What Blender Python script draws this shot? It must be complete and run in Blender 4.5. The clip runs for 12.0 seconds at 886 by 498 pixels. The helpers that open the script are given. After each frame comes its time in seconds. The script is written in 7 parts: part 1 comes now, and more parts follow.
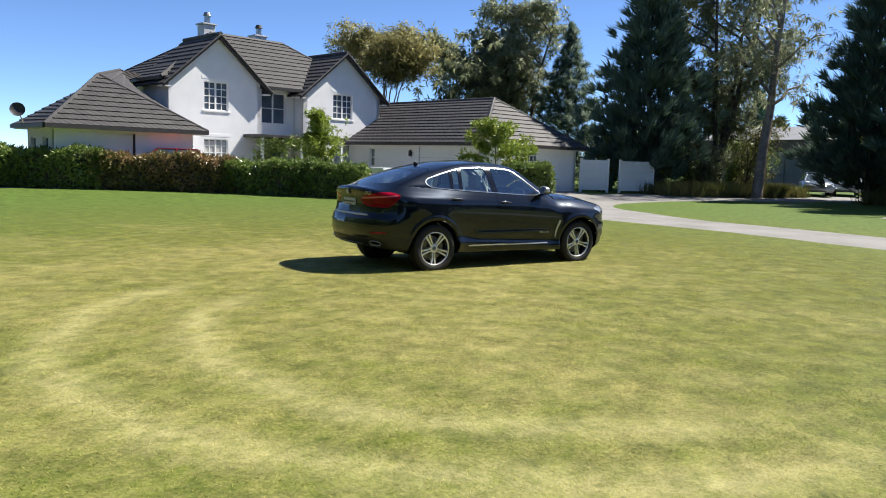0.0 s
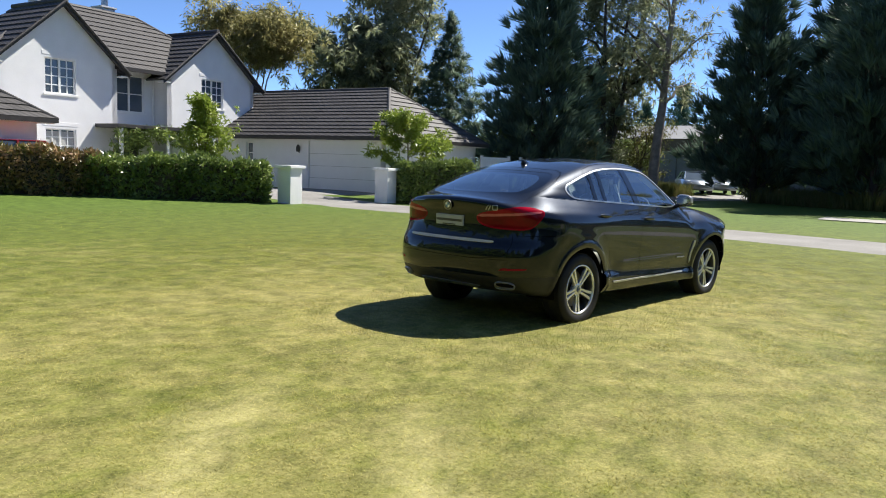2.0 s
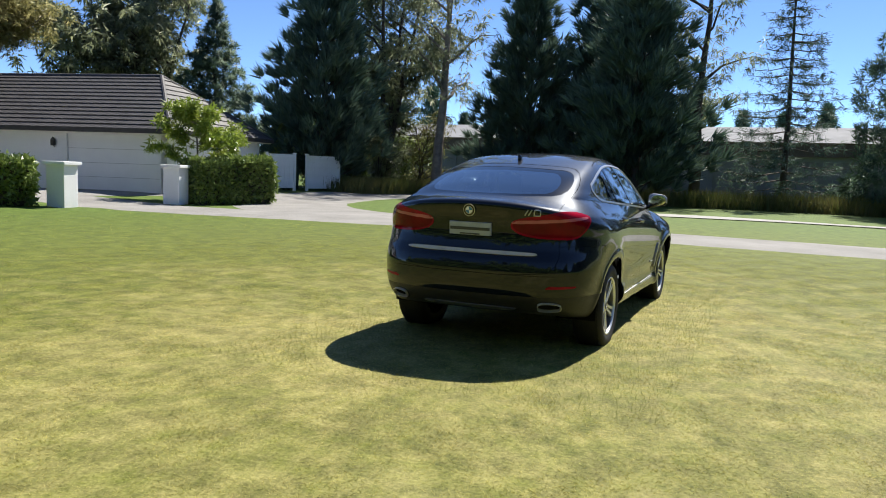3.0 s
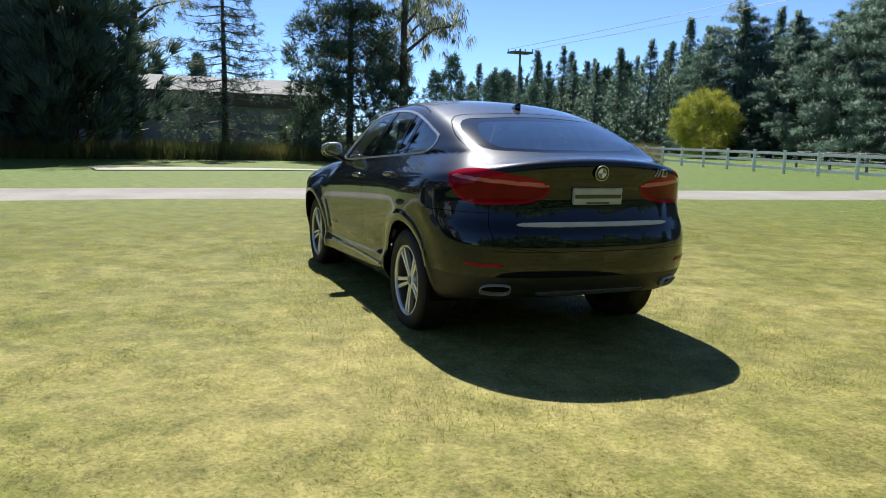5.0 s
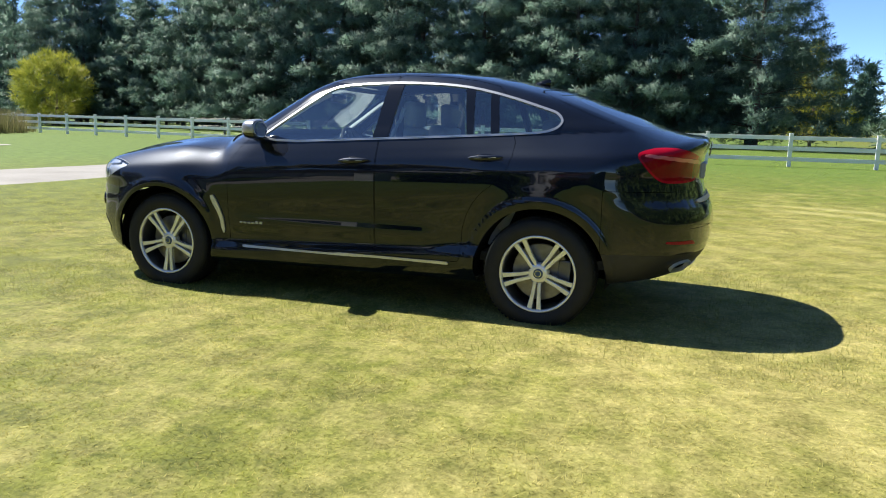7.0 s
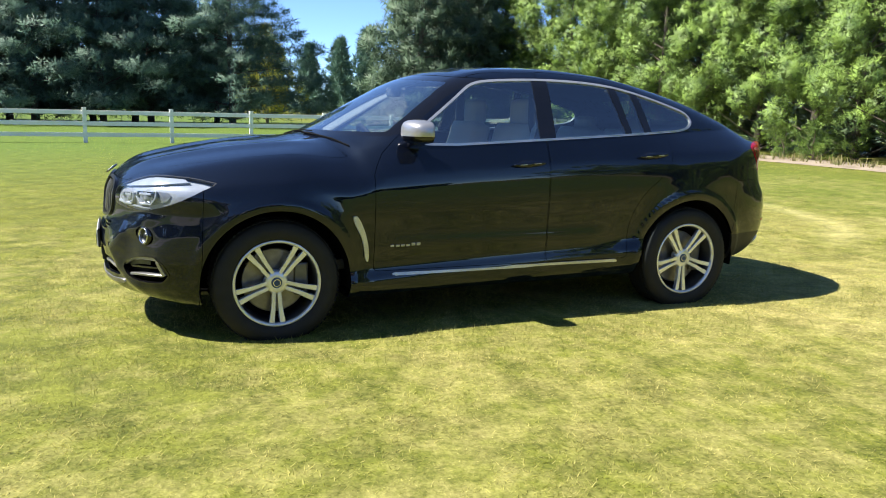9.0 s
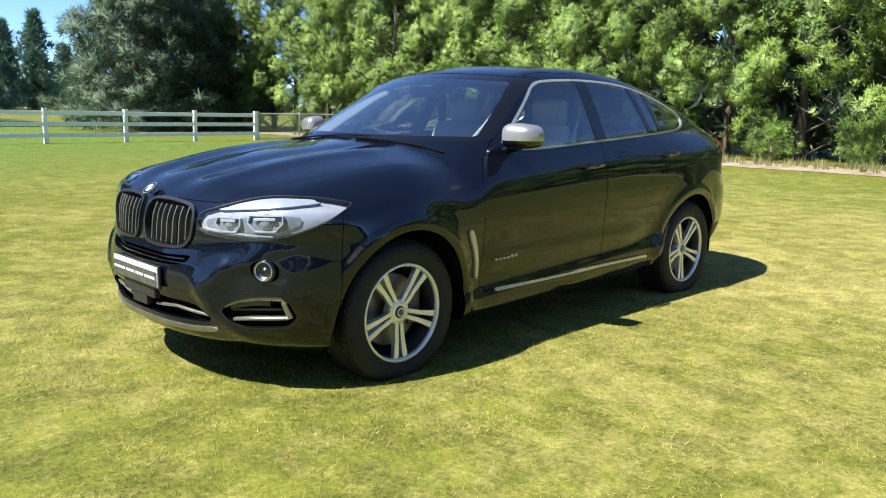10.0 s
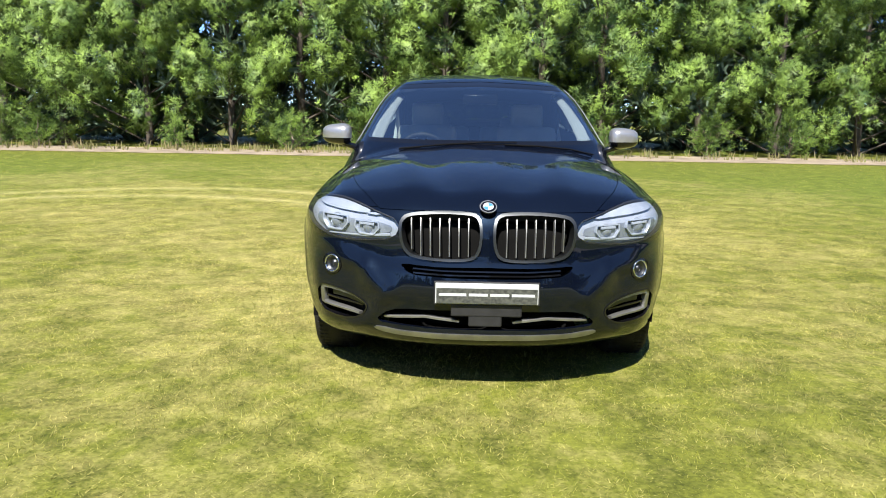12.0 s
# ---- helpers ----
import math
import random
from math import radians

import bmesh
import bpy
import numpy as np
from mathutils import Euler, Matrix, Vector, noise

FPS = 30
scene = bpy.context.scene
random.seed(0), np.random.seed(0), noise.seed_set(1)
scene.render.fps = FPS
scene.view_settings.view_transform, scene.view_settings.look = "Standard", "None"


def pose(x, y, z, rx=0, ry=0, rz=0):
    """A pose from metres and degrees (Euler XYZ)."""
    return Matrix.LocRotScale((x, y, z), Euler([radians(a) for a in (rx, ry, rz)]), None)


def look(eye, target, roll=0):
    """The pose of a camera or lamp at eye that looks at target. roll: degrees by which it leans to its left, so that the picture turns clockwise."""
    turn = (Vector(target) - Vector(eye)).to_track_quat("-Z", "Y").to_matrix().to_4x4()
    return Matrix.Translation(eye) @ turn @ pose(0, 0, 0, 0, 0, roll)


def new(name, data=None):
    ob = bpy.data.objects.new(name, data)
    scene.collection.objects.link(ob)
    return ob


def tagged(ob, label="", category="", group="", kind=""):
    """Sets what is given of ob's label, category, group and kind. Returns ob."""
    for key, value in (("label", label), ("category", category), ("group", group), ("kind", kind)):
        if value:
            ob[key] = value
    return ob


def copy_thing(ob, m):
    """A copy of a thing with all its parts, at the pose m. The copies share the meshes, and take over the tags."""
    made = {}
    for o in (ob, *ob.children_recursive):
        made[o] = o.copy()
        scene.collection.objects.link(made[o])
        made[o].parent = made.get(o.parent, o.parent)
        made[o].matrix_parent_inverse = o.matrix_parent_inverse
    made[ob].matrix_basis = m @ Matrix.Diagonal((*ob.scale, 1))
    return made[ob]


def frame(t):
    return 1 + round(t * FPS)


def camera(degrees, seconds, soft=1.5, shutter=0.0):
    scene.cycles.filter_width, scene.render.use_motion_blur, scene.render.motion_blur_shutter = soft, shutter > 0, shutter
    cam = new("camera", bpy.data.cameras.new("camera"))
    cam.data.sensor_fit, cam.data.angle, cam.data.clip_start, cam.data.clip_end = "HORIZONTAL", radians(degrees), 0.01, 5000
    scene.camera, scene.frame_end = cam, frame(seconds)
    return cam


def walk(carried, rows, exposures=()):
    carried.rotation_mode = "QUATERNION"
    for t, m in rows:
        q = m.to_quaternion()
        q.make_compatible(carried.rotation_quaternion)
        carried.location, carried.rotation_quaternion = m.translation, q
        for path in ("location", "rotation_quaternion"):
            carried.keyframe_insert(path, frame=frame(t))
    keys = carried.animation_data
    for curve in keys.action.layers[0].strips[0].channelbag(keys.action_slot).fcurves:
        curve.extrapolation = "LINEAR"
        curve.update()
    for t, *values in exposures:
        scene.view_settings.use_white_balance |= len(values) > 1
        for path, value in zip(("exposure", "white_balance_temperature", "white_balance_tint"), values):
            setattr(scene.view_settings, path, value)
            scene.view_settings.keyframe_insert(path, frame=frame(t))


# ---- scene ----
cam = camera(59.8, 12.0, soft=1.0)
PATH = [
    (0, (-7.784, -10.574, 1.67), (-6.677, -8.924, 1.445), 1.6),
    (0.5, (-7.642, -9.256, 1.63), (-6.521, -7.615, 1.404), 1.7),
    (1, (-7.692, -7.897, 1.628), (-6.525, -6.288, 1.405), 1.7),
    (1.5, (-7.872, -6.538, 1.598), (-6.595, -5.015, 1.377), 1.7),
    (2, (-8.053, -5.195, 1.587), (-6.603, -3.835, 1.367), 1.9),
    (2.5, (-8.153, -3.786, 1.546), (-6.509, -2.669, 1.335), 2.0),
    (3, (-8.138, -2.321, 1.496), (-6.323, -1.509, 1.292), 2.0),
    (3.5, (-7.963, -0.923, 1.472), (-6.031, -0.458, 1.262), 1.7),
    (4.5, (-7.260, 1.655, 1.425), (-5.308, 1.328, 1.163), 1.5),
    (5.5, (-5.76, 3.714, 1.366), (-4.141, 2.587, 1.055), 1.3),
    (6, (-4.753, 4.589, 1.375), (-3.424, 3.134, 1.041), 1.3),
    (6.5, (-3.675, 5.274, 1.348), (-2.668, 3.578, 1.018), 1.4),
    (7, (-2.511, 5.789, 1.344), (-1.859, 3.927, 1.013), 1.4),
    (7.2, (-2.069, 5.909, 1.349), (-1.549, 4.007, 1.016), 1.5),
    (8, (-0.043, 6.120, 1.352), (-0.088, 4.151, 1.005), 1.6),
    (8.8, (1.867, 5.507, 1.37), (1.246, 3.639, 1.015), 1.6),
    (9, (2.286, 5.3, 1.376), (1.518, 3.488, 1.022), 1.5),
    (9.5, (3.197, 4.591, 1.396), (2.092, 2.962, 1.04), 1.4),
    (10, (4.02, 3.713, 1.377), (2.616, 2.333, 1.023), 1.3),
    (10.5, (4.705, 2.744, 1.34), (3.067, 1.654, 0.984), 1.2),
    (11, (5.297, 1.745, 1.334), (3.496, 0.975, 0.99), 1.0),
    (11.5, (5.732, 0.785, 1.377), (3.818, 0.377, 1.032), 0.6),
    (12, (5.984, -0.150, 1.418), (4.017, -0.184, 1.063), 0.9),
]
EXPOSURES = [(0, 0.98), (3.5, 1.0), (5.5, 0.96), (7.0, 1.34), (9.0, 1.56), (12.0, 1.41)]
walk(cam, [(t, look(eye, target, roll)) for t, eye, target, roll in PATH], EXPOSURES)

# ---- world and sun ----
SUN_WAY = Vector((0.77, -0.12, 1.0)).normalized()
world = bpy.data.worlds.new("sky")
scene.world = world
world.use_nodes = True
wn = world.node_tree
sky = wn.nodes.new("ShaderNodeTexSky")
sky.sky_type = "NISHITA"
sky.sun_disc = False
sky.sun_elevation = math.asin(SUN_WAY.z)
sky.sun_rotation = math.atan2(SUN_WAY.x, SUN_WAY.y)
sky.altitude, sky.air_density, sky.dust_density, sky.ozone_density = 4000, 0.75, 0.0, 6.0
wn.links.new(sky.outputs[0], wn.nodes["Background"].inputs[0])
wn.nodes["Background"].inputs[1].default_value = 0.105
sun = new("sun", bpy.data.lights.new("sun", "SUN"))
sun.data.energy, sun.data.angle, sun.data.color = 4.8, radians(0.55), (1.0, 0.95, 0.86)
sun.matrix_world = look(SUN_WAY * 60, (0, 0, 0))


# ---- materials ----
def material(name, color, rough=0.6, metal=0.0, color2=None, scale=5.0, detail=6.0, bump=0.0, bump_scale=60.0, coat=0.0, coat_ior=1.5,
             spec=0.5, mix=0.5, transmission=0.0, ior=1.45, island=0.0, translucent=0.0, fine=0.0, coords="Object", emit=0.0):
    """A procedural surface: two colours mixed by noise at two scales, with fine relief."""
    m = bpy.data.materials.new(name)
    m.use_nodes = True
    nt = m.node_tree
    b = nt.nodes["Principled BSDF"]
    b.inputs["Roughness"].default_value = rough
    b.inputs["Metallic"].default_value = metal
    b.inputs["Coat Weight"].default_value = coat
    b.inputs["Coat Roughness"].default_value = 0.02
    b.inputs["Coat IOR"].default_value = coat_ior
    b.inputs["Specular IOR Level"].default_value = spec
    b.inputs["Transmission Weight"].default_value = transmission
    b.inputs["IOR"].default_value = ior
    b.inputs["Base Color"].default_value = (*color, 1)
    if emit:
        b.inputs["Emission Color"].default_value = (*color, 1)
        b.inputs["Emission Strength"].default_value = emit
    tc = nt.nodes.new("ShaderNodeTexCoord")
    out = None
    if color2:
        n = nt.nodes.new("ShaderNodeTexNoise")
        n.inputs["Scale"].default_value, n.inputs["Detail"].default_value = scale, detail
        nt.links.new(tc.outputs[coords], n.inputs["Vector"])
        ramp = nt.nodes.new("ShaderNodeMapRange")
        ramp.inputs["From Min"].default_value, ramp.inputs["From Max"].default_value = mix - 0.2, mix + 0.2
        nt.links.new(n.outputs["Fac"], ramp.inputs["Value"])
        fac = ramp.outputs[0]
        if fine:
            n2 = nt.nodes.new("ShaderNodeTexNoise")
            n2.inputs["Scale"].default_value, n2.inputs["Detail"].default_value = fine, 4
            nt.links.new(tc.outputs[coords], n2.inputs["Vector"])
            add = nt.nodes.new("ShaderNodeMath")
            add.operation = "MULTIPLY_ADD"
            add.use_clamp = True
            nt.links.new(n2.outputs["Fac"], add.inputs[0])
            add.inputs[1].default_value = 0.9
            sub = nt.nodes.new("ShaderNodeMath")
            sub.operation = "SUBTRACT"
            sub.inputs[1].default_value = 0.45
            nt.links.new(fac, sub.inputs[0])
            nt.links.new(sub.outputs[0], add.inputs[2])
            fac = add.outputs[0]
        if island:
            g = nt.nodes.new("ShaderNodeNewGeometry")
            add = nt.nodes.new("ShaderNodeMath")
            add.operation = "MULTIPLY_ADD"
            add.use_clamp = True
            nt.links.new(g.outputs["Random Per Island"], add.inputs[0])
            add.inputs[1].default_value = island
            sub = nt.nodes.new("ShaderNodeMath")
            sub.operation = "SUBTRACT"
            sub.inputs[1].default_value = island / 2
            nt.links.new(fac, sub.inputs[0])
            nt.links.new(sub.outputs[0], add.inputs[2])
            fac = add.outputs[0]
        mx = nt.nodes.new("ShaderNodeMix")
        mx.data_type = "RGBA"
        mx.inputs["A"].default_value, mx.inputs["B"].default_value = (*color, 1), (*color2, 1)
        nt.links.new(fac, mx.inputs["Factor"])
        out = mx.outputs["Result"]
        nt.links.new(out, b.inputs["Base Color"])
    if bump:
        n3 = nt.nodes.new("ShaderNodeTexNoise")
        n3.inputs["Scale"].default_value, n3.inputs["Detail"].default_value = bump_scale, 5
        nt.links.new(tc.outputs[coords], n3.inputs["Vector"])
        bp = nt.nodes.new("ShaderNodeBump")
        bp.inputs["Strength"].default_value, bp.inputs["Distance"].default_value = bump, 0.02
        nt.links.new(n3.outputs["Fac"], bp.inputs["Height"])
        nt.links.new(bp.outputs[0], b.inputs["Normal"])
    if translucent:
        tr = nt.nodes.new("ShaderNodeBsdfTranslucent")
        ms = nt.nodes.new("ShaderNodeMixShader")
        ms.inputs[0].default_value = translucent
        if out:
            nt.links.new(out, tr.inputs[0])
        else:
            tr.inputs[0].default_value = (*color, 1)
        nt.links.new(b.outputs[0], ms.inputs[1])
        nt.links.new(tr.outputs[0], ms.inputs[2])
        nt.links.new(ms.outputs[0], nt.nodes["Material Output"].inputs[0])
    return m


def glass(name, tint, clear, gloss=0.05, rough=0.0, grow=4.0):
    """Thin window glass: a tinted clear layer and a mirror layer that grows at flat angles."""
    m = bpy.data.materials.new(name)
    m.use_nodes = True
    nt = m.node_tree
    nt.nodes.remove(nt.nodes["Principled BSDF"])
    t, g, ms, lw = (nt.nodes.new("ShaderNode" + k) for k in ("BsdfTransparent", "BsdfGlossy", "MixShader", "LayerWeight"))
    t.inputs[0].default_value = (*[c * clear for c in tint], 1)
    g.inputs["Roughness"].default_value = rough
    lw.inputs["Blend"].default_value = 0.5
    five, share = (nt.nodes.new("ShaderNodeMath") for _ in range(2))
    five.operation, share.operation = "POWER", "MULTIPLY_ADD"
    five.inputs[1].default_value = grow
    share.inputs[1].default_value, share.inputs[2].default_value = 1 - gloss, gloss
    nt.links.new(lw.outputs["Facing"], five.inputs[0])
    nt.links.new(five.outputs[0], share.inputs[0])
    nt.links.new(share.outputs[0], ms.inputs[0])
    nt.links.new(t.outputs[0], ms.inputs[1])
    nt.links.new(g.outputs[0], ms.inputs[2])
    nt.links.new(ms.outputs[0], nt.nodes["Material Output"].inputs[0])
    return m


M_PAINT = material("car_paint", (0.0012, 0.0020, 0.0052), 0.4, 0.0, (0.0018, 0.0029, 0.0074), 3, coat=1.0, spec=0.12, coat_ior=1.49)
M_PAINT.node_tree.nodes["Principled BSDF"].inputs["Specular Tint"].default_value = (0.28, 0.50, 0.92, 1)
M_BLACK = material("gloss_black", (0.004, 0.004, 0.005), 0.12, coat=0.5)
M_TRIMBLACK = material("black_plastic", (0.012, 0.012, 0.013), 0.5, color2=(0.02, 0.02, 0.021), scale=20, bump=0.1, bump_scale=400)
# near-black: liners and wipers, and shade painted into openings and gaps
M_DARK = material("black_liner_and_shade", (0.004, 0.004, 0.004), 0.9, spec=0.1)
M_CHROME = material("chrome", (0.75, 0.75, 0.76), 0.12, 1.0, (0.62, 0.62, 0.64), 8)
M_SATIN = material("satin_aluminium", (0.60, 0.60, 0.585), 0.36, 0.6, (0.48, 0.48, 0.465), 12)
M_RIM = material("machined_alloy", (0.80, 0.80, 0.81), 0.26, 0.6, (0.66, 0.66, 0.67), 14)
M_RIMDARK = material("grey_alloy", (0.16, 0.16, 0.17), 0.4, 0.9, (0.11, 0.11, 0.12), 14)
M_TYRE = material("tyre_rubber", (0.007, 0.007, 0.007), 0.7, color2=(0.012, 0.0118, 0.011), scale=14, bump=0.15, bump_scale=120)
M_DISC = material("brake_steel", (0.25, 0.24, 0.23), 0.4, 0.9, (0.16, 0.15, 0.14), 18)
M_GLASS = glass("car_glass", (0.84, 0.97, 0.95), 0.97, 0.30)
M_GLASSDARK = glass("tinted_glass", (0.82, 0.95, 0.93), 0.97, 0.26)
M_SCREEN = glass("windscreen_glass", (0.86, 0.96, 0.99), 0.98, 0.40, grow=2.2)
M_SCREENDARK = glass("rear_screen_glass", (0.40, 0.46, 0.52), 0.6, 0.52)
M_LENS = glass("clear_lens", (0.95, 0.97, 1.0), 0.92, 0.06)
M_RED = material("red_lens", (0.33, 0.003, 0.018), 0.10, color2=(0.23, 0.002, 0.013), scale=9, spec=0.2)
M_REDDARK = material("dark_red_lens", (0.190, 0.0012, 0.007), 0.08, color2=(0.110, 0.0008, 0.005), scale=9, spec=0.2)
M_REDLIGHT = material("pale_red_lens", (0.52, 0.12, 0.13), 0.12, color2=(0.42, 0.08, 0.09), scale=9, coat=0.4)
M_DARKSATIN = material("dark_satin_metal", (0.085, 0.09, 0.095), 0.34, 0.9, (0.065, 0.07, 0.075), 12)
M_SKID = material("skid_metal", (0.34, 0.34, 0.33), 0.42, 0.9, (0.24, 0.24, 0.23), 12)
M_TRIMPALE = material("pale_cabin_trim", (0.62, 0.62, 0.60), 0.6, color2=(0.55, 0.55, 0.53), scale=9)
M_SILVER = material("silver_paint", (0.42, 0.42, 0.43), 0.3, 0.7, (0.36, 0.36, 0.37), 10, coat=0.5)
M_LAMPSILVER = material("lamp_reflector", (0.44, 0.47, 0.53), 0.3, 0.2, (0.32, 0.35, 0.40), 12)
M_BAR = material("silver_bar", (0.33, 0.33, 0.325), 0.38, 0.8, (0.25, 0.25, 0.245), 12)
M_LAMPPALE = material("lamp_trim", (0.46, 0.50, 0.57), 0.25, 0.3, (0.36, 0.40, 0.46), 14)
M_LAMPGREY = material("lamp_insert", (0.30, 0.33, 0.38), 0.2, 0.3, (0.20, 0.225, 0.265), 12)
M_SURROUND = material("polished_surround", (0.44, 0.46, 0.49), 0.32, 0.7, (0.36, 0.38, 0.41), 10)
M_LEATHER = material("cream_leather", (0.60, 0.56, 0.49), 0.5, color2=(0.52, 0.48, 0.42), scale=9, bump=0.15, bump_scale=180)
M_DASH = material("dark_dashboard", (0.025, 0.025, 0.027), 0.55, color2=(0.035, 0.034, 0.033), scale=30, bump=0.2, bump_scale=250)
M_PLATE = material("plate_white", (0.46, 0.48, 0.48), 0.6, color2=(0.38, 0.40, 0.40), scale=9)
M_STRIP = material("champagne_strip", (0.72, 0.66, 0.54), 0.42, 0.3, (0.60, 0.55, 0.45), 12)
M_CAP = material("hub_cap_blue", (0.03, 0.07, 0.14), 0.35, color2=(0.02, 0.05, 0.11), scale=30)
M_PLATEGREY = material("plate_print", (0.02, 0.022, 0.022), 0.5, color2=(0.09, 0.095, 0.08), scale=90)
M_ROUNDEL = material("roundel_blue", (0.05, 0.20, 0.42), 0.2, coat=0.6)
M_WHITE = material("white_render", (0.86, 0.86, 0.87), 0.8, color2=(0.79, 0.79, 0.80), scale=1.3, bump=0.25, bump_scale=70, fine=18)
M_WHITEPAINT = material("white_paint", (0.86, 0.86, 0.85), 0.55, color2=(0.78, 0.775, 0.75), scale=3.0, bump=0.1, bump_scale=40, fine=30, mix=0.6)
M_DOORWHITE = material("garage_door_paint", (0.84, 0.85, 0.85), 0.5, color2=(0.80, 0.81, 0.81), scale=2, fine=20)
M_TILE = material("roof_tile", (0.040, 0.037, 0.037), 0.6, color2=(0.066, 0.061, 0.060), scale=2.2, bump=0.3, bump_scale=90, fine=9, coords="Object")
M_FASCIA = material("dark_fascia", (0.030, 0.028, 0.028), 0.5, color2=(0.045, 0.042, 0.040), scale=5)
# opaque panes: the sky's blue reflection is painted into the base colour
M_WINDARK = material("sky_tinted_pane", (0.075, 0.10, 0.135), 0.03, color2=(0.11, 0.14, 0.175), scale=1.2, spec=0.8)
M_CURTAIN = material("pale_curtain", (0.5, 0.5, 0.48), 0.8, color2=(0.38, 0.38, 0.37), scale=6)
M_CHIM = material("chimney_render", (0.62, 0.63, 0.65), 0.8, color2=(0.5, 0.5, 0.52), scale=3, bump=0.2)
M_FLUE = material("flue_steel", (0.5, 0.5, 0.5), 0.35, 1.0, (0.3, 0.3, 0.3), 10)
M_ROAD = material("pale_gravel_road", (0.27, 0.26, 0.245), 0.9, color2=(0.19, 0.182, 0.17), scale=0.7, bump=0.7, bump_scale=55, fine=38, coords="Object")
M_CONC = material("pale_concrete", (0.34, 0.333, 0.31), 0.85, color2=(0.27, 0.263, 0.24), scale=1.6, bump=0.3, bump_scale=50, fine=30)
M_SHED = material("grey_concrete_wall", (0.20, 0.195, 0.19), 0.85, color2=(0.15, 0.147, 0.142), scale=0.5, bump=0.2, bump_scale=15, fine=6)
M_SHEDROOF = material("pale_metal_roof", (0.25, 0.255, 0.26), 0.85, color2=(0.20, 0.205, 0.21), scale=0.6, spec=0.2, fine=5)
M_RUST = material("brown_metal_band", (0.095, 0.062, 0.048), 0.6, color2=(0.07, 0.048, 0.04), scale=1.0)
M_BARK = material("grey_bark", (0.13, 0.10, 0.08), 0.95, color2=(0.22, 0.185, 0.15), scale=3, bump=0.9, bump_scale=22, fine=16)
M_BARKPALE = material("pale_gum_bark", (0.30, 0.25, 0.20), 0.9, color2=(0.16, 0.125, 0.10), scale=2.5, bump=0.7, bump_scale=18, fine=12)
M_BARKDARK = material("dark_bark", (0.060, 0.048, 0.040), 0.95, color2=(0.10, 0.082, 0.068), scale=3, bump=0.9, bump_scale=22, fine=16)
M_PINE = material("pine_needles", (0.022, 0.062, 0.013), 0.55, color2=(0.245, 0.372, 0.064), scale=1.3, detail=3, island=0.34, translucent=0.06)
# distant pines: bluish haze is mixed into the needle colours
M_PINEDARK = material("hazed_pine_needles", (0.048, 0.106, 0.078), 0.6, color2=(0.128, 0.222, 0.150), scale=0.5, detail=3, island=0.7, translucent=0.2)
M_CYPRESS = material("cypress_foliage", (0.050, 0.090, 0.068), 0.65, color2=(0.150, 0.215, 0.148), scale=0.5, detail=3, island=0.7, translucent=0.25)
M_SPRUCE = material("spruce_foliage", (0.042, 0.082, 0.050), 0.6, color2=(0.115, 0.180, 0.102), scale=0.5, detail=3, island=0.7, translucent=0.3)
M_GUM = material("gum_leaves", (0.165, 0.195, 0.110), 0.5, color2=(0.370, 0.400, 0.230), scale=0.4, detail=3, island=0.8, translucent=0.45)
M_GUMGOLD = material("golden_gum_leaves", (0.220, 0.220, 0.080), 0.5, color2=(0.430, 0.390, 0.165), scale=0.4, detail=3, island=0.8, translucent=0.45)
M_HEDGE = material("hedge_leaves", (0.080, 0.130, 0.028), 0.35, color2=(0.260, 0.330, 0.090), scale=0.8, detail=4, island=0.9, translucent=0.25)
M_HEDGERED = material("bronze_hedge_leaves", (0.110, 0.140, 0.036), 0.4, color2=(0.320, 0.200, 0.100), scale=0.8, detail=4, island=0.9, translucent=0.25)
M_LIME = material("lime_leaves", (0.17, 0.25, 0.030), 0.45, color2=(0.33, 0.39, 0.070), scale=1.2, detail=4, island=0.9, translucent=0.4)
M_GOLD = material("golden_willow_leaves", (0.22, 0.26, 0.030), 0.5, color2=(0.42, 0.42, 0.070), scale=0.8, detail=4, island=0.9, translucent=0.4)
M_DRY = material("dry_grass", (0.30, 0.25, 0.13), 0.8, color2=(0.17, 0.19, 0.065), scale=0.5, detail=3, island=0.9, translucent=0.3)
M_WEED = material("rough_grass", (0.10, 0.125, 0.030), 0.8, color2=(0.19, 0.17, 0.06), scale=0.6, detail=3, island=0.9, translucent=0.3)
M_MULCH = material("dry_earth", (0.30, 0.245, 0.18), 0.95, color2=(0.17, 0.135, 0.10), scale=1.6, bump=0.8, bump_scale=30, fine=14)
M_WIRE = material("dark_wire", (0.06, 0.06, 0.06), 0.5, 0.6)
M_MESH = material("galvanised_wire", (0.62, 0.62, 0.60), 0.5, 0.3, (0.5, 0.5, 0.48), 30)
M_POLE = material("weathered_pole", (0.12, 0.11, 0.10), 0.9, color2=(0.18, 0.165, 0.15), scale=4)
M_REDCAR = material("red_car_paint", (0.30, 0.015, 0.02), 0.25, color2=(0.26, 0.012, 0.016), scale=3, coat=1.0)
M_BLUECAR = material("silver_blue_paint", (0.30, 0.34, 0.38), 0.3, 0.5, (0.26, 0.30, 0.34), 3, coat=0.8)
M_DARKCAR = material("dark_car_paint", (0.02, 0.022, 0.026), 0.25, color2=(0.016, 0.018, 0.02), scale=3, coat=1.0)
M_GREENBIN = material("dark_green_plastic", (0.012, 0.03, 0.02), 0.5, color2=(0.018, 0.04, 0.027), scale=6)


